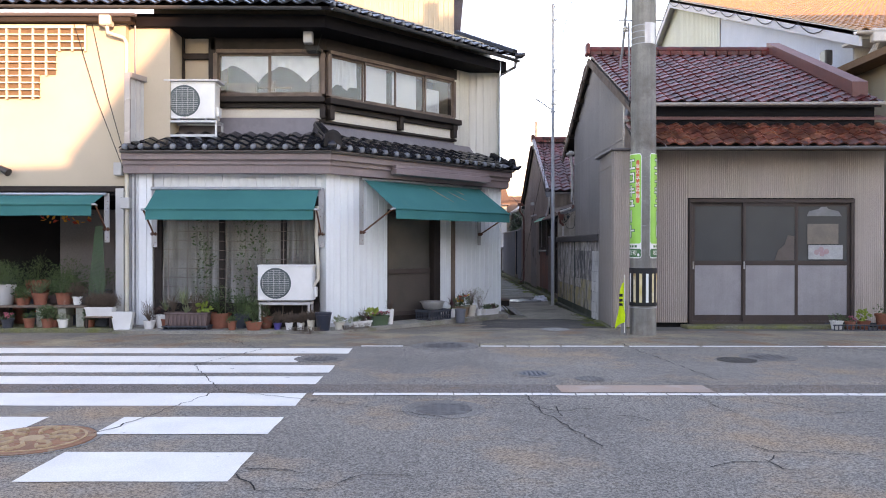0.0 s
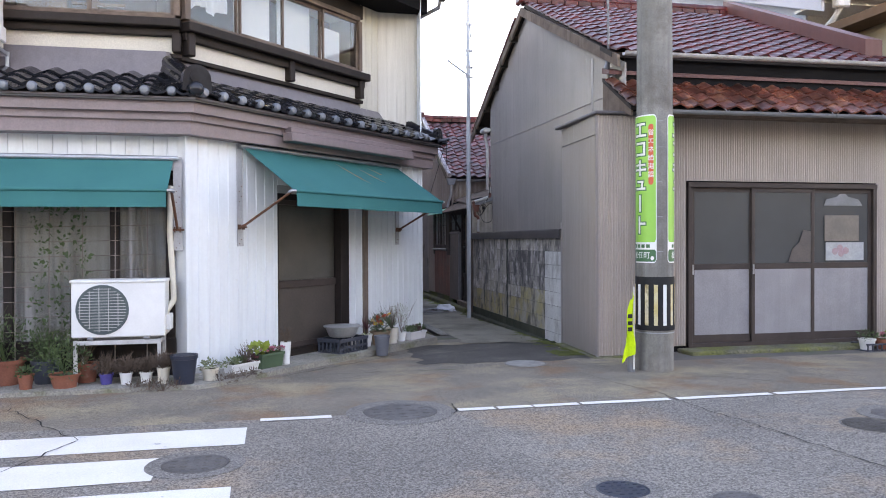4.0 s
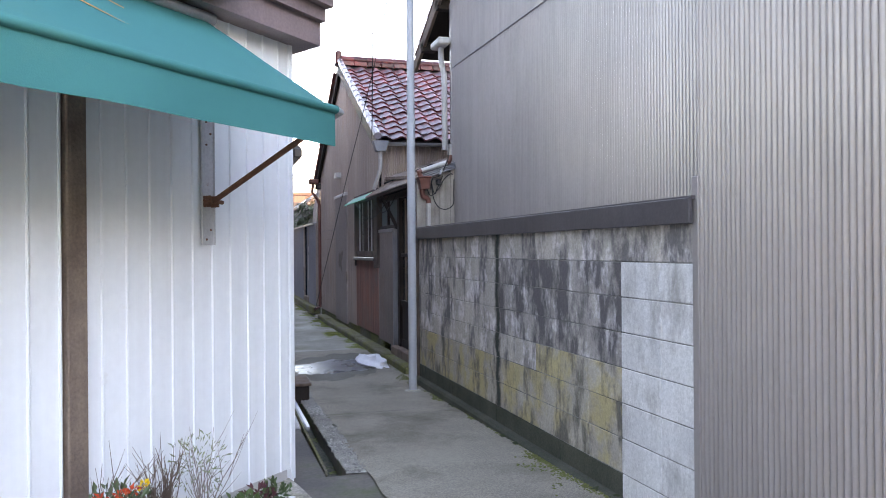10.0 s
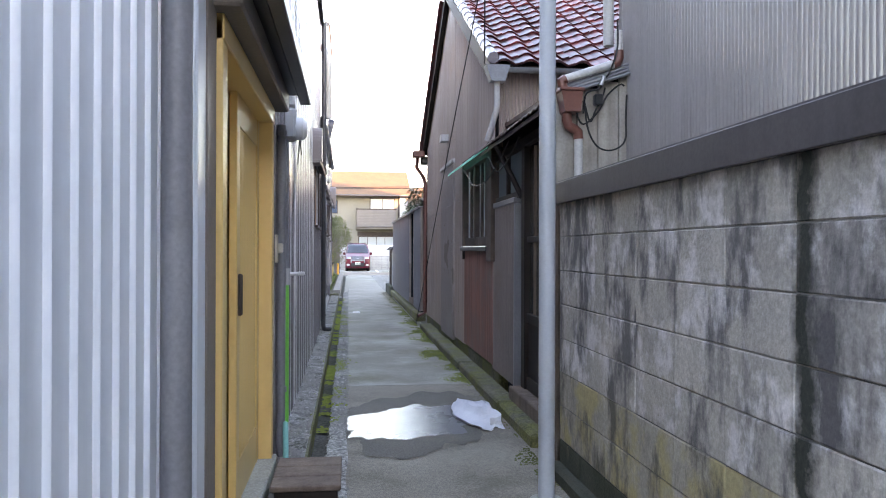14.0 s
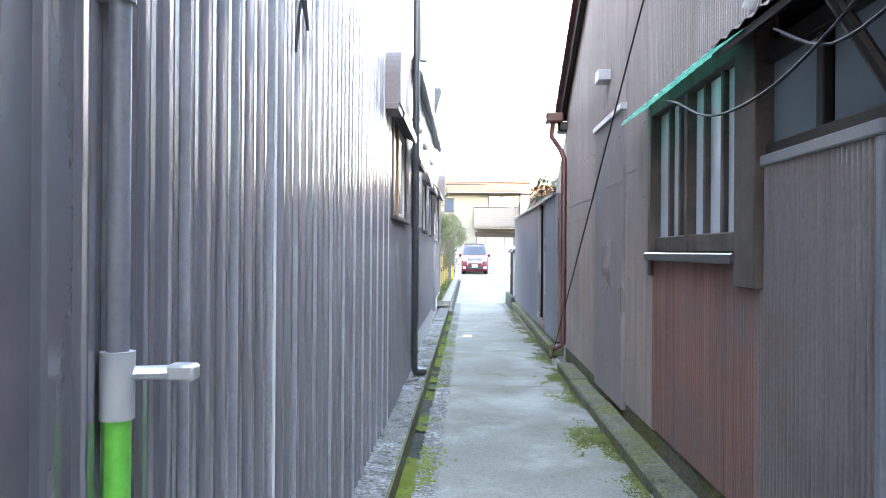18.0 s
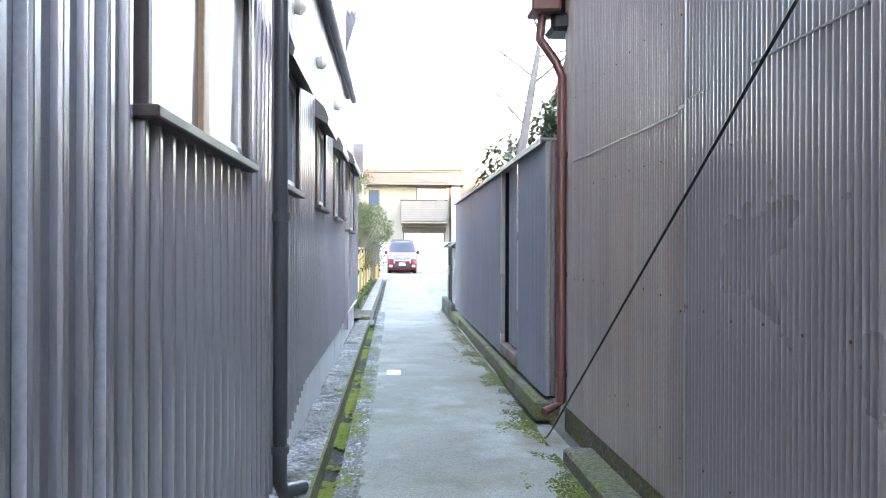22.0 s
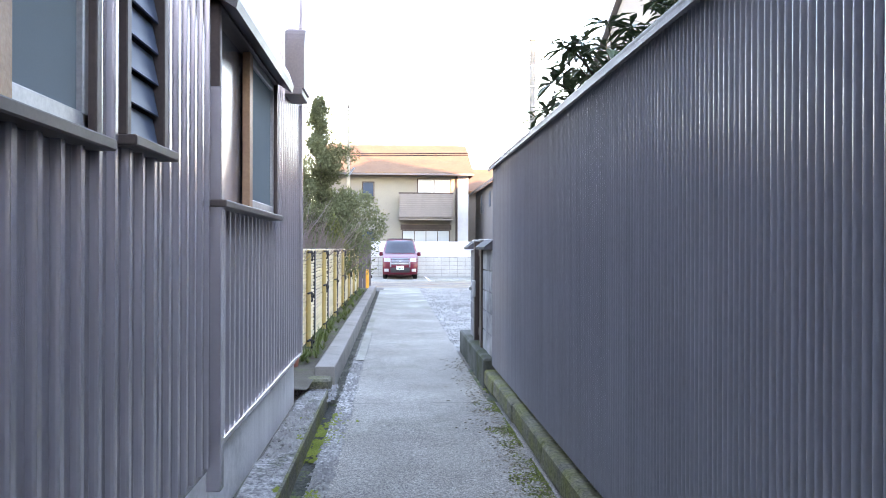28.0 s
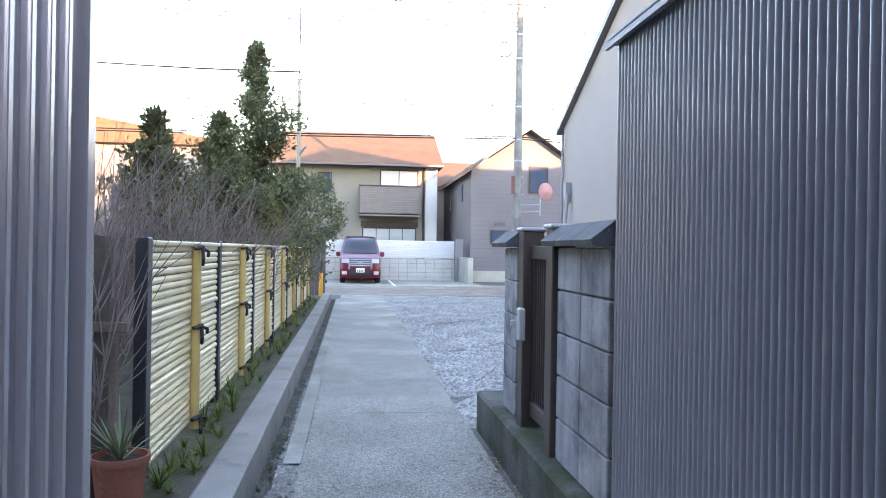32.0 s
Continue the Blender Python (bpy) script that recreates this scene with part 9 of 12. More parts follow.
def trough(frame_m, s, o, z, l, w, h, m, label, plant, seed, name="planter", ridges=False):
    rng = random.Random(seed)
    at = frame_m @ Vector((s, o, z))
    t = thing(name, label, "planter", at, "potted plants by the shop")
    b = Build()
    vs = []
    for k, (zz, gl, gw) in enumerate(((0, 0.90, 0.82), (h, 1.0, 1.0), (h, 0.93, 0.86), (h * 0.8, 0.92, 0.85))):
        for sx, sy in ((-1, -1), (1, -1), (1, 1), (-1, 1)):
            vs.append(frame_m @ Vector((s + sx * l / 2 * gl, o + sy * w / 2 * gw, z + zz)))
    fs = [(0, 1, 2, 3)]
    for k in range(3):
        for i in range(4):
            j = (i + 1) % 4
            fs.append((4 * k + i, 4 * k + j, 4 * k + 4 + j, 4 * k + 4 + i))
    b.add(vs, fs)
    b.box((s - l / 2 - 0.008, o + w / 2 - 0.006, z + h - 0.03), (s + l / 2 + 0.008, o + w / 2 + 0.010, z + h + 0.002), frame_m, 0.004)
    if ridges:
        for i in range(int(l / 0.07)):
            b.box((s - l / 2 + 0.07 * i + 0.008, o + w * 0.40, z + 0.01), (s - l / 2 + 0.07 * i + 0.06, o + w * 0.50, z + h - 0.02), frame_m, 0.008)
    part("trough", b, m, t)
    part("soil", Build().box((s - l * 0.46, o - w * 0.42, z + h * 0.75), (s + l * 0.46, o + w * 0.42, z + h * 0.86), frame_m), SOIL, t)
    for i in range(4):
        p = frame_m @ Vector((s + l * (-0.36 + 0.24 * i), o, z + h * 0.86))
        fill(t, p, w * 0.45, plant[i % len(plant)], rng)
    return t


def fill(t, p, r, plant, rng):
    x, y, z = p
    if plant == "bush":
        b = Build()
        twigs(b, (x, y, z), 14, r * 2.6, rng, 0.003, 0.6, 2)
        leafage(b, (x, y, z + r * 1.1), (r * 1.7, r * 1.6, r * 1.5), 420, 0.042, rng)
        part("foliage", b, LEAF, t)
    elif plant == "small":
        b = Build()
        leafage(b, (x, y, z + r * 0.5), (r * 1.1, r * 1.1, r * 0.7), 110, 0.04, rng)
        part("foliage", b, LEAF, t)
    elif plant == "pale":
        b = Build()
        leafage(b, (x, y, z + r * 0.5), (r * 1.2, r * 1.2, r * 0.7), 130, 0.04, rng)
        part("foliage", b, LEAF_PALE, t)
    elif plant == "yellow":
        b = Build()
        leafage(b, (x, y, z + r * 0.9), (r * 0.9, r * 0.9, r * 0.8), 50, 0.08, rng, narrow=0.75)
        part("foliage", b, LEAF_YELLOW, t)
    elif plant == "heather":
        b = Build()
        twigs(b, (x, y, z), 70, r * 2.9, rng, 0.003, 0.95, 2)
        leafage(b, (x, y, z + r * 1.25), (r * 2.1, r * 1.7, r * 1.3), 700, 0.022, rng)
        part("foliage", b, LEAF_DRY, t)
    elif plant == "dry":
        b = Build()
        twigs(b, (x, y, z), 34, r * 3.2, rng, 0.003, 0.7, 3)
        part("stem", b, LEAF_DRY, t)
    elif plant == "wispy":
        b = Build()
        twigs(b, (x, y, z), 12, 0.42, rng, 0.003, 0.45, 3)
        part("stem", b, TWIG, t)
        b = Build()
        leafage(b, (x - 0.03, y, z + 0.30), (0.13, 0.13, 0.16), 190, 0.03, rng, narrow=0.22)
        part("foliage", b, LEAF_PALE, t)
    elif plant == "dracaena":
        part("stem", Build().tube([(x, y, z - 0.02), (x, y, z + 0.09)], 0.016, 8), BARK, t)
        b = Build()
        blades(b, (x, y, z + 0.07), 26, 0.24, 0.008, rng, 0.95, 0.35)
        part("foliage", b, LEAF_RED, t, "narrow reddish leaves")
        b = Build()
        leafage(b, (x, y, z + 0.01), (r * 0.8, r * 0.8, 0.02), 60, 0.025, rng)
        part("ground_cover", b, LEAF_YELLOW, t)
    elif plant == "spider":
        b = Build()
        blades(b, (x, y, z), 34, r * 3.4, 0.009, rng, 0.9, 0.45)
        part("foliage", b, LEAF_PALE, t)
    elif plant == "aloe":
        b = Build()
        blades(b, (x, y, z + 0.16), 26, r * 3.4, 0.013, rng, 0.85, 0.25)
        blades(b, (x + 0.04, y, z), 14, r * 2.0, 0.014, rng, 0.85, 0.25)
        part("foliage", b, LEAF_PALE, t)
    elif plant == "flowers":
        b = Build()
        leafage(b, (x, y, z + r * 0.8), (r * 1.4, r * 1.3, r * 1.0), 300, 0.05, rng)
        part("foliage", b, LEAF_DARK, t)
        for m, n in ((FLOWER_RED, 10), (FLOWER_YELLOW, 5)):
            b = Build()
            for _ in range(n):
                a = rng.uniform(0, 6.28)
                c = (x + r * 1.2 * math.cos(a) * rng.random(), y - abs(r * 1.1 * math.sin(a)) * rng.random(), z + r * rng.uniform(0.7, 1.9))
                leafage(b, c, (0.018, 0.018, 0.015), 16, 0.022, rng, narrow=0.8)
            part("blossoms", b, m, t)
        b = Build()
        twigs(b, (x - 0.06, y + 0.02, z), 10, 0.36, rng, 0.003, 0.7, 3)
        part("dry_stems", b, LEAF_DRY, t)
    elif plant == "pansy":
        b = Build()
        leafage(b, (x, y, z + r * 0.4), (r * 1.0, r * 1.0, r * 0.5), 60, 0.04, rng)
        part("foliage", b, LEAF, t)
        b = Build()
        for _ in range(7):
            leafage(b, (x + rng.uniform(-r, r), y + rng.uniform(-r, r), z + r * rng.uniform(0.5, 1.1)), (0.02, 0.02, 0.015), 10, 0.028, rng, narrow=0.9)
        part("blossoms", b, FLOWER_PINK, t)
    elif plant == "redleaf":
        b = Build()
        leafage(b, (x, y, z + r * 0.5), (r * 1.2, r * 1.1, r * 0.8), 90, 0.045, rng)
        part("foliage", b, LEAF_RED if rng.random() < 0.5 else LEAF, t)


KT = 0.008
dpos = lambda s, o: (DIAG @ Vector((s, o, KT)))
pot((-1.97, 12.70, KT), 0.135, 0.30, NAVY_PLASTIC, "empty dark navy plastic bucket", "none", 1, "bucket", category="bucket")
pot((-1.72, 12.83, KT), 0.09, 0.13, CREAM_PLASTIC, "cream bowl pot with small grey-green plant", "pale", 2)
trough(DIAG, 0.48, 0.33, KT, 0.42, 0.15, 0.10, WHITE_PLASTIC, "low white trough with sparse seedlings", ["pale", "small", "dry", "redleaf"], 3)
trough(DIAG, 0.86, 0.36, KT, 0.36, 0.19, 0.17, GREEN_PLASTIC, "green planter with pansies and a pale cabbage", ["yellow", "pansy", "small", "pansy"], 4)
pot(tuple(dpos(1.12, 0.40)), 0.065, 0.27, WHITE_PLASTIC, "tall white plastic vase with a dry twig", "dry", 5, taper=0.7, lip=False)
pot(tuple(dpos(2.86, 0.27)), 0.085, 0.17, WHITE_PLASTIC, "white pot with a spiky red dracaena", "dracaena", 6)
pot(tuple(dpos(3.07, 0.36)), 0.14, 0.20, mat("tan_pot", (0.33, 0.22, 0.15), (0.27, 0.18, 0.12), 4, 0.8), "tan pot full of red and yellow flowers", "flowers", 7)
sp = dpos(2.64, 0.71)
pot((sp.x, sp.y, gz(14) + 0.005), 0.105, 0.27, SLATE_POT, "tall slate grey pot with dead stems", "none", 8)
pot(tuple(dpos(3.31, 0.39)), 0.10, 0.22, CREAM_PLASTIC, "tall cream tapered pot with dry stems", "dry", 9, lip=False)
pot(tuple(dpos(3.56, 0.38)), 0.07, 0.13, WHITE_PLASTIC, "small white pot with a wispy pale shrub", "wispy", 10)
trough(DIAG, 3.87, 0.40, KT, 0.42, 0.16, 0.12, WHITE_PLASTIC, "white trough with reddish winter plants", ["redleaf", "small", "redleaf", "redleaf"], 11)
# crate with a steel basin
t = thing("plastic_crate", "dark slate plastic carrying crate on the step", "crate", dpos(2.34, 0.28), "shop step things")
cs, co = 2.34, 0.28
b = Build().box((cs - 0.29, co - 0.19, KT), (cs + 0.29, co + 0.19, KT + 0.02), DIAG).box((cs - 0.30, co - 0.20, KT + 0.145), (cs + 0.30, co - 0.18, KT + 0.19), DIAG, 0.004).box((cs - 0.30, co + 0.18, KT + 0.145), (cs + 0.30, co + 0.20, KT + 0.19), DIAG, 0.004).box((cs - 0.30, co - 0.18, KT + 0.145), (cs - 0.28, co + 0.18, KT + 0.19), DIAG, 0.004).box((cs + 0.28, co - 0.18, KT + 0.145), (cs + 0.30, co + 0.18, KT + 0.19), DIAG, 0.004)
part("rim_and_base", b, DARK_PLASTIC, t)
b = Build()
for i in range(9):
    s = cs - 0.28 + 0.07 * i
    for o in (co - 0.19, co + 0.18):
        b.box((s - 0.012, o, KT + 0.01), (s + 0.012, o + 0.01, KT + 0.15), DIAG)
for o in (co - 0.19, co + 0.18):
    b.box((cs - 0.29, o + 0.001, KT + 0.06), (cs + 0.29, o + 0.009, KT + 0.09), DIAG)
for i in range(6):
    o = co - 0.17 + 0.065 * i
    for s in (cs - 0.29, cs + 0.28):
        b.box((s, o - 0.012, KT + 0.01), (s + 0.01, o + 0.012, KT + 0.15), DIAG)
parts("slat", b, DARK_PLASTIC, t)
bp = DIAG @ Vector((cs - 0.02, co, KT + 0.195))
t = thing("steel_basin", "dented stainless steel wash basin resting on a crate", "basin", bp, "shop step things")
part("bowl", Build().lathe([(0.16, 0), (0.175, 0.01), (0.225, 0.13), (0.222, 0.132), (0.168, 0.015), (0.0, 0.012)], bp, 36), STEEL, t, smooth=True)
part("rim", Build().lathe([(0.222, 0.13), (0.245, 0.131), (0.252, 0.137), (0.252, 0.144), (0.245, 0.148), (0.236, 0.143), (0.222, 0.138)], bp, 36), STEEL, t, "rolled steel rim", True)

# front window: posts, curtains, frame, climbing net, plants
win = thing("shop_window", "curtained shop window in dark timber", "window", (-3.5, 13.3, 0.1))
b = Build().box((0.44, -0.14, 0.06), (0.56, -0.04, 2.28), FRONT, 0.006)
part("post", b, DARK_WOOD, win)
for s in (1.55, 2.62, 3.20):
    part("post", Build().box((s, -0.16, 0.06), (s + 0.09, -0.06, 2.28), FRONT, 0.006), DARK_WOOD, win)
part("curtain", drape(FRONT, 0.56, 1.55, 2.26, 0.30, -0.13, 0.02, 0.3), CURTAIN, win, "hanging white curtain", True)
part("curtain", drape(FRONT, 1.64, 2.62, 2.26, 0.30, -0.13, 0.02, 1.3), CURTAIN, win, "hanging white curtain", True)
part("curtain", drape(FRONT, 2.71, 3.20, 2.26, 0.30, -0.13, 0.02, 2.3), CURTAIN, win, "hanging white curtain", True)
part("low_wall", Build().box((0.44, -0.16, 0.0), (3.30, -0.03, 0.42), FRONT, 0.01), DARK_WOOD, win)
g = part("pane", Build().box((0.56, -0.105, 0.42), (3.2, -0.099, 2.26), FRONT), GLASS_CLEAR, win)
g.visible_shadow = False
b = Build()
for i in range(9):
    b.tube([FRONT @ Vector((0.60, 0.03, 0.55 + 0.16 * i)), FRONT @ Vector((1.9, 0.03 + 0.01 * math.sin(i), 0.53 + 0.16 * i)), FRONT @ Vector((3.1, 0.03, 0.55 + 0.16 * i))], 0.004, 4)
for i in range(8):
    b.tube([FRONT @ Vector((0.7 + 0.33 * i, 0.035, 0.2)), FRONT @ Vector((0.72 + 0.33 * i, 0.03, 2.1))], 0.006, 4)
part("plant_net", b, TWIG, win, "string net for climbing plants")
rng = random.Random(31)
b = Build()
for s, h in ((1.25, 1.9), (1.95, 2.05), (2.15, 2.0), (2.35, 1.9), (1.4, 1.7)):
    for k in range(14):
        z = 0.35 + (h - 0.35) * k / 14
        leafage(b, FRONT @ Vector((s + 0.05 * math.sin(k), 0.06, z)), (0.07, 0.03, 0.08), 9, 0.055, rng, narrow=0.6)
part("climber", b, LEAF, win, "thin climbing plant")
b = Build().tube([FRONT @ Vector(p) for p in ((3.27, 0.05, 2.1), (3.26, 0.07, 1.6), (3.29, 0.07, 1.1), (3.30, 0.10, 0.85), (3.22, 0.18, 0.72))], 0.032, 10)
part("pipe_wrap", b, CREAM_PLASTIC, win, "cream wrapped pipe", True)
fp = lambda s, o: (FRONT @ Vector((s, o, KT)))


FAN_DARK = mat("dark_teal_fan", (0.07, 0.10, 0.10), (0.05, 0.075, 0.078), 6, 0.5, bump=0.05)


def ac_unit(at, w, d, h, label, m):
    """An outdoor unit: front towards -y."""
    x, y, z = at
    t = thing("air_conditioner", label, "air conditioner", at, "outdoor units")
    part("casing", Build().box((x - w / 2, y - d / 2, z), (x + w / 2, y + d / 2, z + h), None, 0.012).box((x - w / 2 - 0.012, y - d / 2 - 0.012, z + h - 0.01), (x + w / 2 + 0.012, y + d / 2 + 0.012, z + h + 0.02), None, 0.006), m, t)
    fx, fz, r = x - w * 0.17, z + h / 2, min(h, w) * 0.40
    part("fan_opening", Build().lathe([(0.0, 0.006), (r * 1.10, 0.006), (r * 1.12, 0.003), (r * 1.12, 0.0)], (0, 0, 0), 28, pose(fx, y - d / 2 - 0.002, fz, 90, 22.5, 0)), FAN_DARK, t)
    b = Build()
    for i in range(15):
        q = -0.93 + 1.86 * i / 14
        hw = r * math.sqrt(max(0.0, 1 - q * q))
        b.box((fx - hw, y - d / 2 - 0.014, fz + q * r - 0.003), (fx + hw, y - d / 2 - 0.008, fz + q * r + 0.003))
        if i % 3 == 0:
            b.box((fx + q * r - 0.003, y - d / 2 - 0.017, fz - hw), (fx + q * r + 0.003, y - d / 2 - 0.012, fz + hw))
    part("grille", b, GREY_PLASTIC, t)
    part("blades", Build().prism([(0.02, -0.05), (r * 0.8, -0.10), (r * 0.82, 0.02), (0.03, 0.05)], 0.0, 0.005, pose(fx, y - d / 2 - 0.0065, fz, 90, 0, 20)), BAND_BLACK, t)
    part("valve_cover", Build().box((x + w / 2 - 0.002, y - d / 4, z + 0.05), (x + w / 2 + 0.045, y + d / 3, z + 0.22), None, 0.01), m, t)
    for sx in (-0.3, 0.3):
        part("foot", Build().box((x + sx * w - 0.03, y - d / 2 - 0.02, z - 0.022), (x + sx * w + 0.03, y + d / 2 + 0.02, z), None, 0.004), GALV, t)
    return t


def rack(name, label, x, y, w, d, z0, z1, m, rails=1):
    t = thing(name, label, "stand", (x, y, z0), "unit stands")
    for sx in (-1, 1):
        for sy in (-1, 1):
            part("leg", Build().box((x + sx * w / 2 - 0.018, y + sy * d / 2 - 0.018, z0), (x + sx * w / 2 + 0.018, y + sy * d / 2 + 0.018, z1), None, 0.003), m, t)
        part("side_rail", Build().box((x + sx * w / 2 - 0.012, y - d / 2, z1 - 0.05), (x + sx * w / 2 + 0.012, y + d / 2, z1 - 0.005), None, 0.003), m, t)
    for sy in (-1, 1):
        for k in range(rails):
            zz = z1 - 0.05 - k * (z1 - z0) * 0.55
            part("rail", Build().box((x - w / 2, y + sy * d / 2 - 0.012, zz), (x + w / 2, y + sy * d / 2 + 0.012, zz + 0.045), None, 0.003), m, t)
    return t


rack("unit_stand", "white steel stand under the outdoor unit", -2.64, 12.98, 0.82, 0.34, KT, 0.47, PIPE_WHITE)
ac_unit((-2.63, 12.98, 0.495), 0.92, 0.34, 0.58, "white air-conditioner outdoor unit on a low stand", WHITE_PLASTIC)
rack("roof_stand", "galvanised stand on the tiled pent roof", -4.38, 13.55, 0.86, 0.36, 3.17, 3.62, GALV, 2)
ac_unit((-4.38, 13.55, 3.645), 0.80, 0.32, 0.62, "white outdoor unit on a galvanised roof stand", WHITE_PLASTIC)
t = thing("unit_cover", "cream board cover lying on the upper outdoor unit", "cover", (-4.38, 13.55, 4.29))
part("board", Build().box((-4.86, 13.34, 4.29), (-3.90, 13.76, 4.325), None, 0.006), PIPE_WHITE, t)
t = thing("side_screen", "grey metal screen beside the upper unit", "screen", (-5.1, 13.6, 3.2))
SS = wall_frame((-5.32, 13.02), (-5.02, 13.95))
part("panel", Build().sheet(SS, 0.0, 0.98, 3.18, 4.28, 0.13, 0.016, "board"), PIPE_WHITE, t)
part("front_panel", Build().box((-5.40, 12.98, 3.15), (-5.30, 13.02, 4.36), None, 0.004), GREY_SIDING, t)
part("cap", Build().box((-0.03, -0.08, 4.27), (1.0, 0.06, 4.36), SS, 0.006), GREY_SIDING, t)
part("core", Build().box((0.0, -0.06, 3.1), (0.98, -0.002, 4.27), SS), GREY_SIDING, t)
t = thing("floodlight", "old junction box and lamp under the eaves", "lamp", (-2.35, 13.5, 5.05))
part("box", Build().box((-2.46, 13.55, 5.02), (-2.30, 13.70, 5.24), None, 0.01), GREY_PLASTIC, t)
part("bracket", Build().box((-2.44, 13.68, 4.92), (-2.2, 14.02, 5.0), None, 0.006).tube([(-2.4, 13.6, 5.02), (-2.5, 13.62, 4.86), (-2.25, 13.62, 4.84), (-2.15, 13.66, 5.2)], 0.008, 6), WIRE, t)

# pots before the front window
rng = random.Random(77)
for s, o, r, h, m, lab, pl, nm in (
    (0.47, 0.28, 0.10, 0.14, WHITE_PLASTIC, "white pot with thin dry stems", "dry", "flower_pot"),
    (0.72, 0.20, 0.075, 0.16, TERRACOTTA, "pink terracotta pot with aloe leaves", "aloe", "flower_pot"),
    (1.62, 0.12, 0.19, 0.26, TERRACOTTA, "large terracotta pot with a leafy shrub", "bush", "flower_pot"),
    (1.92, 0.46, 0.075, 0.15, TERRACOTTA, "small terracotta pot of bare soil", "small", "flower_pot"),
    (2.28, 0.44, 0.145, 0.14, TERRACOTTA, "wide terracotta bowl with pale rosettes", "bush", "flower_pot"),
    (2.86, 0.40, 0.065, 0.12, WHITE_PLASTIC, "white pot of brown heather", "heather", "flower_pot"),
    (3.06, 0.40, 0.065, 0.12, WHITE_PLASTIC, "white pot of brown heather", "heather", "flower_pot"),
    (3.24, 0.46, 0.065, 0.17, CREAM_PLASTIC, "tall cream pot of brown heather", "heather", "flower_pot"),
    (2.66, 0.36, 0.07, 0.11, BLUE_PLASTIC, "blue plastic basket with heather", "heather", "flower_pot")):
    p = fp(s, o)
    pot((p.x, p.y, KT), r, h, m, lab, pl, int(s * 100), nm)
trough(FRONT, 1.16, 0.36, KT + 0.07, 0.72, 0.24, 0.22, BROWN_PLASTIC, "ribbed brown planter with dry stalks", ["dry", "aloe", "dry", "yellow"], 41, ridges=True)
t = thing("plant_rack", "dark plastic crate under the brown planter", "crate", fp(1.1, 0.36), "shop step things")
b = Build()
for i in range(10):
    b.box((0.78 + 0.08 * i, 0.24, KT), (0.80 + 0.08 * i, 0.50, KT + 0.068), FRONT)
b.box((0.76, 0.22, KT + 0.05), (1.54, 0.26, KT + 0.07), FRONT).box((0.76, 0.48, KT + 0.05), (1.54, 0.52, KT + 0.07), FRONT).box((0.76, 0.48, KT), (1.54, 0.52, KT + 0.015), FRONT)
parts("slat", b, DARK_PLASTIC, t)
b = Build()
rng = random.Random(12)
for i in range(8):
    p = fp(3.0 + 0.13 * i, 0.62 + 0.02 * (i % 3)) if i < 4 else DIAG @ Vector((-0.05 + 0.16 * (i - 4), 0.58, 0))
    twigs(b, (p.x, p.y, gz(12.5) + 0.0), 16, 0.14, rng, 0.003, 1.3, 2)
    leafage(b, (p.x, p.y, 0.02), (0.10, 0.06, 0.06), 50, 0.03, rng)
solid("withered_weeds", b, LEAF_DRY, "withered weeds along the shop kerb", "weeds", kind="stuff")

for i, (s, o, r, h, m, pl) in enumerate(((0.62, 0.10, 0.13, 0.22, WHITE_PLASTIC, "redleaf"), (1.02, 0.10, 0.12, 0.26, DARK_PLASTIC, "aloe"), (1.34, 0.10, 0.12, 0.26, TERRACOTTA, "dry"), (2.02, 0.14, 0.14, 0.24, DARK_PLASTIC, "bush"), (2.42, 0.16, 0.12, 0.20, TERRACOTTA, "dry"))):
    p = fp(s, o)
    pot((p.x, p.y, KT), r, h, m, "potted plant crowded against the shop window", pl, 700 + i)

# ---- cream neighbour on the street ----
nb = thing("cream_house", "cream plastered house with a lattice window and plant shop below", "house", (-8.5, 15.0, 0.0))
part("upper_wall", Build().box((-12.0, 13.2, 2.36), (-5.46, 13.5, 5.35)).box((-5.60, 13.5, 2.36), (-5.46, 15.5, 5.35)), CREAM, nb)
part("return_wall", Build().box((-5.46, 13.35, 3.0), (-4.75, 14.02, 5.4)), CREAM, nb)
# deep shade of the open shop is put into its near-black walls
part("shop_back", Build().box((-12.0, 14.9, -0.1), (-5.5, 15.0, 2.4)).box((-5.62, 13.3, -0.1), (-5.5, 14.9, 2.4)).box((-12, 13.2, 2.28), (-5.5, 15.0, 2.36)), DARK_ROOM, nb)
part("shop_door", Build().box((-7.25, 14.5, 0.0), (-6.2, 14.56, 2.1), None, 0.01), GREY_HOUSE, nb, "grey door in the shade")
part("floor", Build().box((-12.0, 12.75, -0.15), (-5.5, 14.95, 0.03), None, 0.01), KERB, nb, "concrete shop floor")
part("lintel", Build().box((-12, 13.12, 2.34), (-5.45, 13.24, 2.44), None, 0.008), DARK_WOOD, nb)
part("corner_post", Build().box((-5.60, 13.1, 0.0), (-5.46, 13.25, 2.4), None, 0.006), GREY_PLASTIC, nb)
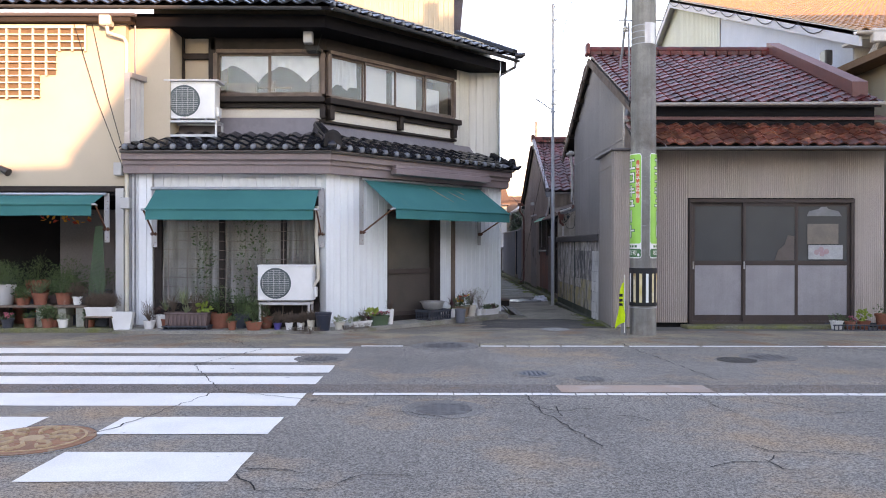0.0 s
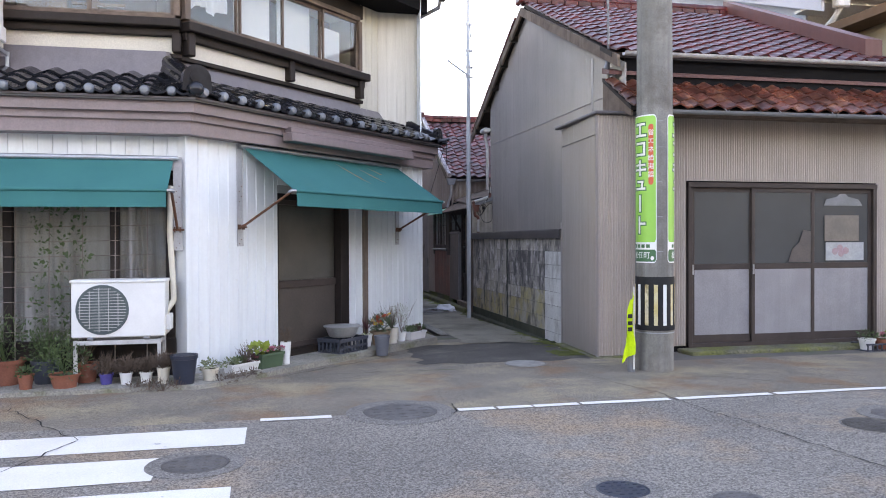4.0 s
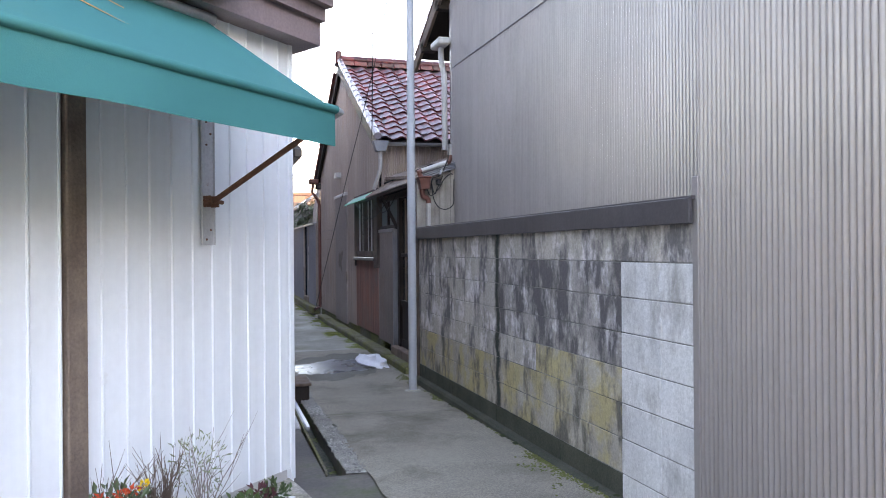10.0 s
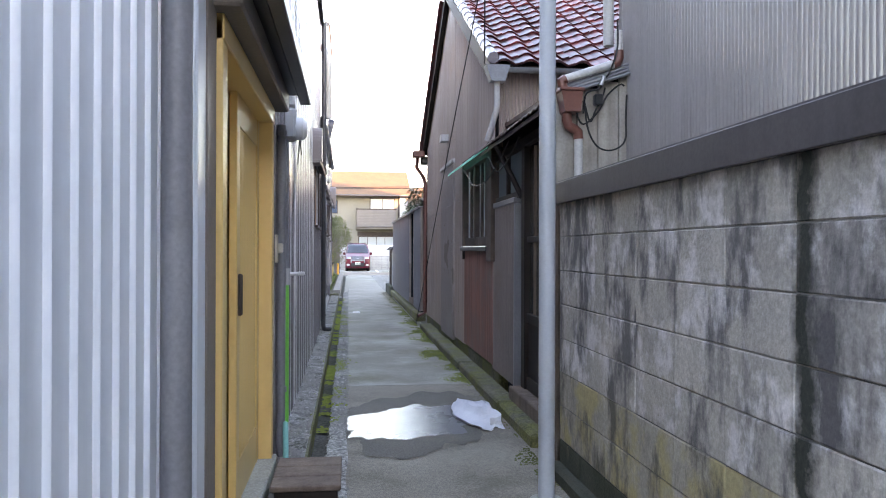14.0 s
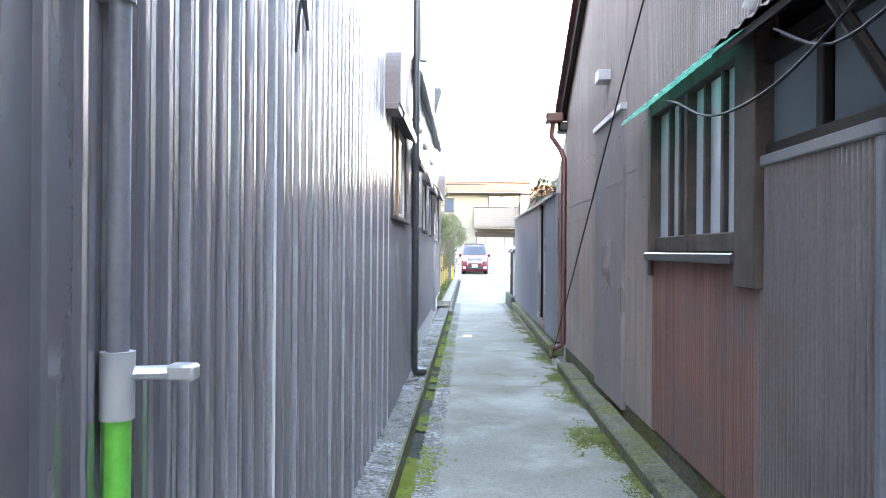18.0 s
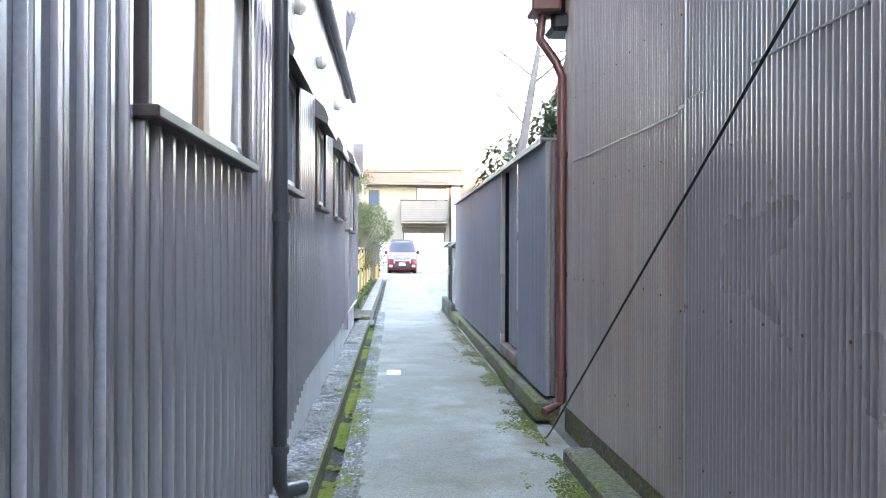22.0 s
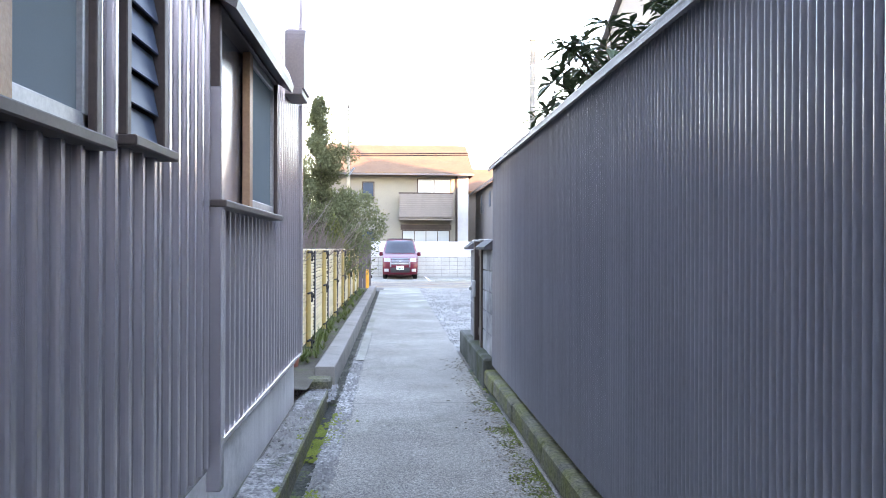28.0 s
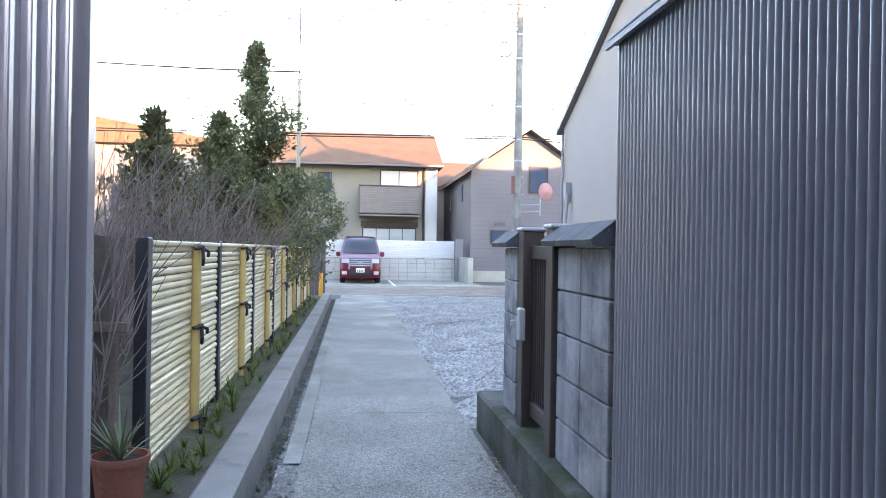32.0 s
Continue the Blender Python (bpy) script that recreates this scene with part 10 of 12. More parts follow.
# stepped lattice window
lw = part("lattice_window", Build().box((-8.9, 13.14, 5.16), (-6.12, 13.22, 5.22), None, 0.005), CREAM_PLASTIC, nb, "stepped cream lattice window")
part("recess", Build().box((-8.9, 13.18, 3.95), (-6.94, 13.196, 5.18)).box((-6.94, 13.18, 4.36), (-6.66, 13.196, 5.18)).box((-6.66, 13.18, 4.78), (-6.16, 13.196, 5.18)), mat("brown_recess", (0.16, 0.11, 0.07), (0.13, 0.09, 0.06), 2, 0.9), lw)
for i in range(13):
    x = -8.85 + 0.225 * i
    zb = 3.93 if x < -6.9 else 4.34 if x < -6.62 else 4.76
    part("upright", Build().box((x, 13.13, zb), (x + 0.03, 13.175, 5.2), None, 0.004), CREAM_PLASTIC, lw)
for i in range(11):
    z = 3.97 + 0.118 * i
    xe = -6.92 if z < 4.33 else -6.64 if z < 4.75 else -6.13
    part("slat", Build().box((-8.9, 13.12, z), (xe, 13.19, z + 0.022), None, 0.003), CREAM_PLASTIC, lw)
b = Build()
gutter(b, (-12, 12.98, 5.36), (-5.2, 12.98, 5.36), 0.055)
part("gutter", b, TRIM_DARK, nb, smooth=True)
part("eave_board", Build().box((-12, 13.0, 5.24), (-5.3, 13.25, 5.36)), DARK_WOOD, nb)
part("downpipe", Build().tube([(-5.72, 13.02, 5.3), (-5.70, 13.04, 5.05), (-5.46, 13.12, 4.98), (-5.42, 13.14, 4.9), (-5.42, 13.14, 0.0)], 0.035, 10), CREAM_PLASTIC, nb, smooth=True)
part("hopper", Build().box((-5.82, 12.94, 5.16), (-5.62, 13.12, 5.36), None, 0.02), CREAM_PLASTIC, nb)
part("conduit", Build().tube([(-5.28, 13.16, 5.2), (-5.28, 13.14, 0.0)], 0.015, 6).tube([(-5.36, 13.15, 3.0), (-5.36, 13.14, 0.0)], 0.02, 6), PIPE_GREY, nb)
parts("meter_box", Build().box((-5.62, 13.06, 2.62), (-5.48, 13.18, 2.84), None, 0.01).box((-5.50, 13.04, 2.05), (-5.34, 13.16, 2.24), None, 0.01), GREY_PLASTIC, nb)
part("wall_vent", Build().tube([(-7.75, 13.15, 2.80), (-7.55, 13.08, 2.74), (-7.40, 13.05, 2.66)], [0.05, 0.05, 0.07], 12), BLACK_METAL, nb, "black wall lamp", True)
b = Build()
for x0, z0, x1, z1 in ((-6.3, 5.2, -5.45, 2.7), (-6.0, 5.25, -5.40, 2.8)):
    b.tube([(x0, 13.1, z0), ((x0 + x1) / 2, 13.06, (z0 + z1) / 2 - 0.1), (x1, 13.1, z1)], 0.007, 5)
part("drop_wire", b, WIRE, nb)
NBF = wall_frame((-12.0, 13.2), (-5.46, 13.2))
awning(NBF, 1.5, 6.18, 2.30, 2.10, 0.50, 0.18, "green canvas awning over the plant shop")
# plant benches in the neighbour's shop
for x, w in ((-7.35, 1.3), (-6.3, 0.55)):
    t = thing("plant_bench", "low plank bench holding potted plants", "bench", (x, 13.1, 0.03), "plant benches")
    part("plank", Build().box((x - w / 2, 12.92, 0.36), (x + w / 2, 13.3, 0.40), None, 0.006), OLD_WOOD, t)
    for sx in (-1, 1):
        part("block", Build().box((x + sx * (w / 2 - 0.12) - 0.07, 12.96, 0.03), (x + sx * (w / 2 - 0.12) + 0.07, 13.26, 0.36), None, 0.008), BASE_CONC, t)
rng = random.Random(50)
for i, (x, y, z, r, h, m, pl) in enumerate(((-7.8, 13.1, 0.40, 0.10, 0.14, WHITE_PLASTIC, "small"), (-7.5, 13.1, 0.40, 0.17, 0.34, GREY_PLASTIC, "bush"), (-7.15, 13.1, 0.40, 0.09, 0.13, TERRACOTTA, "pale"), (-6.9, 13.12, 0.40, 0.13, 0.2, TERRACOTTA, "spider"), (-6.5, 13.15, 0.40, 0.14, 0.2, TERRACOTTA, "bush"), (-6.25, 13.1, 0.40, 0.08, 0.14, WHITE_PLASTIC, "heather"), (-7.7, 12.84, 0.03, 0.09, 0.13, TERRACOTTA, "bush"), (-7.3, 12.84, 0.03, 0.1, 0.15, DARK_PLASTIC, "pansy"), (-6.95, 12.86, 0.03, 0.09, 0.16, TERRACOTTA, "small"), (-6.65, 12.86, 0.03, 0.09, 0.16, TERRACOTTA, "bush"), (-6.4, 12.9, 0.03, 0.09, 0.14, WHITE_PLASTIC, "pale"), (-6.75, 13.7, 0.03, 0.2, 0.5, DARK_PLASTIC, "bush"), (-6.05, 13.5, 0.03, 0.2, 0.6, DARK_PLASTIC, "bush"), (-7.9, 13.6, 0.03, 0.2, 0.6, DARK_PLASTIC, "bush"))):
    pot((x, y, z), r, h, m, ("potted green plant standing on a low bench", "potted plant on the shop floor")[z < 0.1], pl, 900 + i, group="plant shop pots")
for i in range(14):
    x, y = -8.3 + 0.19 * i + 0.05 * rng.random(), 12.98 + 0.30 * (i % 3)
    z = 0.40 if -7.98 < x < -6.72 and y < 13.25 else 0.03
    pot((x, y, z), 0.075 + 0.03 * (i % 2), 0.13 + 0.05 * (i % 3), (TERRACOTTA, DARK_PLASTIC, BROWN_PLASTIC)[i % 3], "potted evergreen crowding the shop front", ("bush", "flowers", "bush", "spider", "redleaf", "bush")[i % 6], 950 + i, group="plant shop pots")
for i, (x, y, r, h, pl) in enumerate(((-8.15, 13.62, 0.17, 0.42, "bush"), (-7.85, 13.5, 0.19, 0.50, "bush"), (-7.5, 13.66, 0.18, 0.56, "bush"), (-7.18, 13.52, 0.17, 0.44, "spider"), (-6.88, 13.6, 0.20, 0.52, "bush"), (-6.58, 13.5, 0.18, 0.46, "bush"), (-6.32, 13.62, 0.18, 0.50, "redleaf"), (-6.72, 13.86, 0.20, 0.72, "bush"), (-7.35, 13.9, 0.2, 0.76, "bush"), (-8.0, 13.9, 0.2, 0.74, "bush"))):
    pot((x, y, 0.03), r, h, (DARK_PLASTIC, BROWN_PLASTIC, TERRACOTTA)[i % 3], "tall potted plant standing at the back of the shop front", pl, 980 + i, group="plant shop pots")
t = thing("leaf_garland", "garland of orange paper leaves in the shop opening", "garland", (-6.75, 13.6, 1.9))
b = Build()
b.tube([(-7.15, 13.6, 1.98), (-6.7, 13.6, 1.92), (-6.2, 13.6, 1.97)], 0.004, 5)
part("string", b, WIRE, t)
for k in range(11):
    b = Build()
    leafage(b, (-7.1 + 0.085 * k + rng.uniform(-0.02, 0.02), 13.58, 1.88 + rng.uniform(-0.05, 0.04)), (0.02, 0.01, 0.02), 3, 0.085, rng, 0.2, 0.5)
    part("leaf", b, ORANGE if k % 3 else FLOWER_RED, t)
t = thing("plant_stool", "small dark stool under a white trough", "stool", (-5.75, 12.9, 0.0))
part("seat", Build().box((-6.0, 12.78, 0.20), (-5.52, 13.02, 0.23), None, 0.005), OLD_WOOD, t)
for sx in (-5.96, -5.56):
    for sy in (12.81, 12.99):
        part("leg", Build().box((sx - 0.02, sy - 0.02, -0.02), (sx + 0.02, sy + 0.02, 0.20), None, 0.003), DARK_WOOD, t)
trough(NBF, 6.24, 0.30, 0.23, 0.46, 0.2, 0.15, WHITE_PLASTIC, "white trough of withered red-brown heather", ["heather"], 61)
t = thing("foam_bin", "upright white tapered bin leaning by the post", "bin", (-5.35, 12.86, 0.0))
part("bin", Build().prism([(-5.50, 0.0), (-5.24, 0.0), (-5.18, 0.30), (-5.56, 0.30)], 12.80, 12.92, None, 1), WHITE_PLASTIC, t)
b = Build()
for i in range(14):
    a = i / 14
    b.tube([(-6.05 + 0.32 * a, 13.05, 0.5), (-5.95 + 0.12 * a, 13.12, 1.75)], 0.006, 4)
for i in range(16):
    z = 0.55 + 0.075 * i
    b.tube([(-6.02 + 0.09 * i / 16, 13.07, z), (-5.74 - 0.12 * i / 16, 13.07, z + 0.1)], 0.005, 4)
t = thing("plant_trellis", "green mesh trellis cone among the plants", "trellis", (-5.9, 13.1, 0.03))
part("mesh", b, GREEN_PLASTIC, t)
part("foot", Build().box((-6.05, 13.0, 0.03), (-5.7, 13.2, 0.5), None, 0.02), DARK_PLASTIC, t)
# pots beside the garage door
t = thing("plant_tray", "low dark crate row holding flower pots", "crate", (7.4, 13.45, -0.06), "shop step things")
b = Build().box((6.85, 13.30, -0.06), (8.0, 13.62, -0.045)).box((6.85, 13.30, 0.03), (8.0, 13.33, 0.05)).box((6.85, 13.59, 0.03), (8.0, 13.62, 0.05))
for i in range(16):
    b.box((6.86 + 0.075 * i, 13.305, -0.05), (6.875 + 0.075 * i, 13.32, 0.04))
parts("slat", b, DARK_PLASTIC, t)
for i, (x, r, h, m, pl) in enumerate(((6.98, 0.11, 0.15, WHITE_PLASTIC, "small"), (7.22, 0.09, 0.14, TERRACOTTA, "pansy"), (7.46, 0.11, 0.15, TERRACOTTA, "yellow"), (7.85, 0.17, 0.27, TERRACOTTA, "small"))):
    pot((x, 13.46, -0.045), r, h, m, ("white pot with low greenery in a dark tray", "terracotta pot with flowers in a dark tray")[m is TERRACOTTA], pl, 700 + i, group="pots by the sliding doors")


# ---- trees ----
def conifer(x, y, z, h, r, label, seed):
    """An upright evergreen: a trunk and whorls of ragged drooping sprays."""
    rng = random.Random(seed)
    t = thing("conifer", label, "tree", (x, y, z), "garden trees")
    part("trunk", Build().tube([(x, y, z), (x + 0.03, y, z + h * 0.5), (x, y, z + h * 0.97)], [0.07, 0.045, 0.01], 8), BARK, t, smooth=True)
    b = Build()
    n = int(h * 36)
    for i in range(n):
        u = (i + rng.random()) / n
        zz = z + h * (0.08 + 0.92 * u)
        rad = r * (1 - u) ** 1.0 * rng.uniform(0.35, 1.15) * (0.85 + 0.7 * noise.noise((u * 7, seed, 2))) + 0.05
        a = rng.uniform(0, 6.283)
        tip = Vector((x + rad * math.cos(a), y + rad * math.sin(a), zz + rng.uniform(0.15, 0.6) * rad))
        base = Vector((x, y, zz))
        for k in range(6):
            p = base.lerp(tip, 0.15 + 0.17 * k)
            q = 0.05 + 0.20 * rad * (0.4 + 0.12 * k)
            leafage(b, p, (q, q, 0.05 + 0.6 * q), int(10 + 30 * rad * (0.5 + 0.2 * k)), 0.085, rng, 0.6, 0.45)
    part("crown", b, LEAF_CONIFER, t)
    return t


conifer(0.30, 50.5, -0.1, 5.05, 1.95, "tall ragged cypress behind the bamboo fence", 1)
conifer(0.05, 48.0, -0.1, 3.3, 1.5, "slender evergreen in the fenced garden", 3)
conifer(-0.45, 46.2, -0.1, 3.0, 1.4, "slender evergreen in the fenced garden", 5)
t = thing("round_juniper", "rounded dark juniper overhanging the bamboo fence", "tree", (1.0, 53.6, -0.1), "garden trees")
part("trunk", Build().tube([(0.75, 53.6, -0.1), (0.8, 53.6, 0.8), (1.05, 53.7, 1.8)], [0.09, 0.07, 0.03], 8), BARK, t)
b = Build()
rng = random.Random(17)
for _ in range(95):
    d = Vector((rng.gauss(0, 1), rng.gauss(0, 1), rng.gauss(0, 1))).normalized()
    leafage(b, (0.80 + 0.98 * d.x, 53.6 + 0.95 * d.y, 1.95 + 0.92 * d.z), (0.22, 0.22, 0.18), 42, 0.085, rng, 0.5, 0.4)
leafage(b, (0.80, 53.6, 1.95), (0.95, 0.95, 0.9), 1500, 0.09, rng, 0.5, 0.4)
part("crown", b, LEAF_CONIFER, t)
t = thing("clipped_cone", "clipped green cone shrub by the fence", "shrub", (0.75, 49.0, -0.1))
b = Build()
for i in range(2600):
    u = rng.random()
    a, rr = rng.uniform(0, 6.28), 0.36 * math.sin(math.pi * (0.15 + 0.85 * u) ** 0.9) + 0.02
    leafage(b, (0.72 + rr * math.cos(a), 49.0 + rr * math.sin(a), 0.3 + 1.75 * u), (0.02, 0.02, 0.02), 1, 0.06, rng, 0.8, 0.4)
part("foliage", b, mat("moss_green_leaves", (0.19, 0.19, 0.05), (0.13, 0.14, 0.04), 4, 0.8, bump=0.0), t)
part("stem", Build().tube([(0.72, 49.0, -0.12), (0.72, 49.0, 0.6)], 0.03, 6), BARK, t)
for i, (x, y, h) in enumerate(((-0.2, 42.6, 2.0), (0.3, 44.0, 1.9), (-0.5, 44.8, 2.2), (0.35, 45.8, 2.0), (-0.9, 43.4, 2.1), (0.45, 47.0, 1.7), (-0.1, 46.4, 2.1))):
    t = thing("bare_shrub", "leafless winter shrub of fine twigs behind the fence", "shrub", (x, y, -0.1), "bare shrubs")
    b = Build()
    rng = random.Random(60 + i)
    twigs(b, (x, y, -0.1), 46, h - 0.1, rng, 0.007, 0.6, 6)
    if i % 2:
        c = Build()
        leafage(c, (x, y, h * 0.55), (0.45, 0.45, 0.5), 420, 0.05, rng, 0.5, 0.5)
        part("leaves", c, LEAF_PALE if i == 3 else LEAF, t, "sparse winter leaves")
    part("twig_mass", b, mat("reddish_twigs", (0.26, 0.185, 0.165), (0.19, 0.14, 0.125), 3, 0.9) if i == 0 else (bpy.data.materials["reddish_twigs"] if i % 2 else TWIG), t)
b = Build()
rng = random.Random(71)
for i in range(60):
    y = 40.0 + 15.0 * (i / 60) ** 1.4 + rng.uniform(-0.1, 0.1)
    blades(b, (rng.uniform(1.06, 1.28), y, -0.05), 34, rng.uniform(0.10, 0.30), 0.005, rng, 1.0, 0.6)
solid("grass_tufts", b, mat("grass_blades", (0.14, 0.19, 0.05), (0.10, 0.14, 0.04), 5, 0.7, bump=0.0), "tufts of grass between kerb and bamboo fence", "grass", kind="stuff")
pot((1.02, 39.75, -0.05), 0.13, 0.26, TERRACOTTA, "terracotta pot with arching leaves by the fence end", "spider", 81, group="garden pots")
t = thing("old_stump", "old ivy-wrapped trunk beside the fence end", "tree", (0.78, 39.95, -0.1))
part("trunk", Build().tube([(0.80, 39.95, -0.1), (0.78, 39.95, 0.6), (0.82, 39.98, 1.25)], [0.13, 0.11, 0.09], 12), BARK, t, smooth=True)
b = Build()
twigs(b, (0.82, 39.9, 0.2), 16, 1.2, random.Random(5), 0.006, 0.5, 3)
part("twig_mass", b, TWIG, t)
t = thing("prop_stake", "short weathered wooden stake and crosspiece", "stake", (0.96, 39.85, 0.0))
part("stake", Build().box((0.93, 39.84, -0.1), (0.97, 39.88, 0.95), None, 0.005), OLD_WOOD, t)
part("crosspiece", Build().box((0.78, 39.83, 0.78), (1.02, 39.86, 0.83), None, 0.005), OLD_WOOD, t)

# trees behind the corrugated fence
t = thing("bare_tree", "leafless tree leaning over the corrugated fence", "tree", (3.75, 35.4, -0.1))
rng = random.Random(90)


def branch(b, p, d, l, r, depth, rng):
    pts = [p]
    for k in range(4):
        d = (d + Vector((rng.uniform(-0.16, 0.16), rng.uniform(-0.16, 0.16), rng.uniform(-0.05, 0.12)))).normalized()
        pts.append(pts[-1] + d * l / 4)
    b.tube(pts, [r, r * 0.9, r * 0.78, r * 0.66, r * 0.45], 5 if depth < 2 else 3)
    if depth < 4:
        for _ in range(4 if depth else 6):
            k = rng.randint(2, 4)
            nd = (d * 0.7 + Vector((rng.uniform(-1, 1), rng.uniform(-1, 1), rng.uniform(-0.1, 0.7)))).normalized()
            branch(b, pts[k], nd, l * rng.uniform(0.35, 0.6), r * 0.36, depth + 1, rng)


b = Build().tube([(3.75, 35.4, -0.1), (3.76, 35.4, 1.4), (3.82, 35.4, 2.6), (3.98, 35.4, 3.6), (4.10, 35.4, 4.3)], [0.10, 0.085, 0.07, 0.055, 0.035], 8)
for p, d, l, r in (((3.88, 35.4, 3.0), (-0.6, 0.2, 0.7), 0.9, 0.018), ((3.98, 35.4, 3.6), (0.8, -0.2, 0.6), 1.2, 0.022), ((4.0, 35.4, 3.7), (-0.7, 0.3, 0.6), 1.0, 0.018), ((4.1, 35.4, 4.3), (0.4, 0.3, 0.9), 1.1, 0.024), ((4.1, 35.4, 4.3), (-0.5, -0.3, 0.9), 1.0, 0.020), ((4.05, 35.4, 4.0), (0.9, 0.4, 0.35), 1.2, 0.018)):
    branch(b, Vector(p), Vector(d).normalized(), l, r, 1, rng)
part("branching", b, TWIG, t, smooth=True)


def rosette(b, p, n, l, rng):
    """A spray of long drooping leaves round the tip of a twig."""
    for i in range(n):
        a = rng.uniform(0, 6.283)
        up = rng.uniform(-0.5, 0.75)
        d = Vector((math.cos(a), math.sin(a), up)).normalized()
        side = d.cross(Vector((0, 0, 1))).normalized() * l * 0.13
        p = Vector(p)
        m0, tip = p + d * l * 0.5 - Vector((0, 0, 0.03 * l)), p + d * l - Vector((0, 0, 0.30 * l))
        k = len(b.v)
        b.v += [tuple(p), tuple(m0 + side), tuple(tip), tuple(m0 - side), tuple(m0 - Vector((0, 0, 0.04 * l)))]
        b.f += [(k, k + 1, k + 4), (k + 1, k + 2, k + 4), (k + 2, k + 3, k + 4), (k + 3, k, k + 4)]


for i, (x, y, z, rx, ry, rz, n, l, m, lab) in enumerate((
    (4.15, 37.9, 2.75, 0.62, 0.85, 0.55, 95, 0.24, LEAF_DARK, "evergreen shrub with long drooping leaves above the fence"),
    (3.72, 38.7, 2.40, 0.30, 0.35, 0.28, 22, 0.24, LEAF_DARK, "evergreen shrub with long drooping leaves above the fence"),
    (4.75, 37.0, 3.30, 0.70, 0.90, 0.60, 120, 0.22, LEAF_DARK, "evergreen shrub with long drooping leaves above the fence"),
    (4.55, 35.9, 2.45, 0.60, 0.80, 0.45, 80, 0.20, LEAF, "lower evergreen shrub just behind the fence"),
    (7.2, 40.5, 3.9, 1.3, 1.5, 1.0, 160, 0.22, LEAF_YELLOW, "yellowed evergreen crown catching the sun"))):
    t = thing("evergreen_shrub", lab, "shrub", (x, y, -0.1), "shrubs behind the fence")
    rng = random.Random(100 + i)
    b, c = Build(), Build()
    b.tube([(x, y, -0.1), (x + 0.05, y, z * 0.5), (x, y, z)], [0.06, 0.04, 0.02], 6)
    for k in range(n):
        d = Vector((rng.gauss(0, 1), rng.gauss(0, 1), rng.gauss(0, 1))).normalized()
        q = rng.random() ** 0.45
        tip = (x + rx * d.x * q, y + ry * d.y * q, z + rz * d.z * q)
        if k % 3 == 0:
            b.tube([(x, y, z - 0.6 * rz), tip], [0.012, 0.005], 4)
        rosette(c, tip, rng.randint(8, 13), l * rng.uniform(0.75, 1.2), rng)
    part("branching", b, BARK, t)
    part("crown", c, m, t)


# ---- far side: road, wall, car, houses ----
fw = thing("parking_wall", "concrete block wall with white fence panels behind the car", "wall", (3.8, 70, -0.17))
part("block_base", Build().box((0.9, 70.0, -0.3), (6.75, 70.18, 0.80)), mat("pale_block_wall", (0.50, 0.48, 0.43), (0.44, 0.42, 0.38), 2, 0.9, bump=0.3, bscale=20), fw)
b = Build()
for i in range(5):
    b.box((0.9, 69.992, -0.02 + 0.2 * i), (6.75, 70.0, -0.008 + 0.2 * i))
for i in range(15):
    b.box((0.95 + 0.4 * i, 69.992, -0.2), (0.962 + 0.4 * i, 70.0, 0.80))
part("joints", b, MORTAR, fw)
for i in range(5):
    part("panel", Build().box((0.92 + 1.165 * i, 70.05, 0.82), (2.05 + 1.165 * i, 70.09, 1.60), None, 0.006), WHITE_WALL, fw)
    for k in range(7):
        part("slat", Build().box((0.94 + 1.165 * i, 70.03, 0.86 + 0.105 * k), (2.03 + 1.165 * i, 70.05, 0.945 + 0.105 * k), None, 0.004), WHITE_WALL, fw)
for i in range(6):
    part("post", Build().box((0.88 + 1.165 * i, 70.03, 0.8), (0.93 + 1.165 * i, 70.1, 1.62)), WHITE_WALL, fw)
part("return_wall", Build().box((6.75, 66.4, -0.3), (6.95, 70.2, 0.9), None, 0.01), BASE_CONC, fw)
for x in (0.9, 3.65):
    solid("bay_line", lay(x, x + 0.1, 64.4, 69.6, 0.012, 0.5), PAINT_WHITE, "white parking bay line", "road marking", kind="structure")
solid("far_kerb", Build().box((3.9, 64.0, -0.3), (40, 64.15, -0.10), None, 0.02), BASE_CONC, "low concrete kerb along the back street", "kerb", kind="structure")


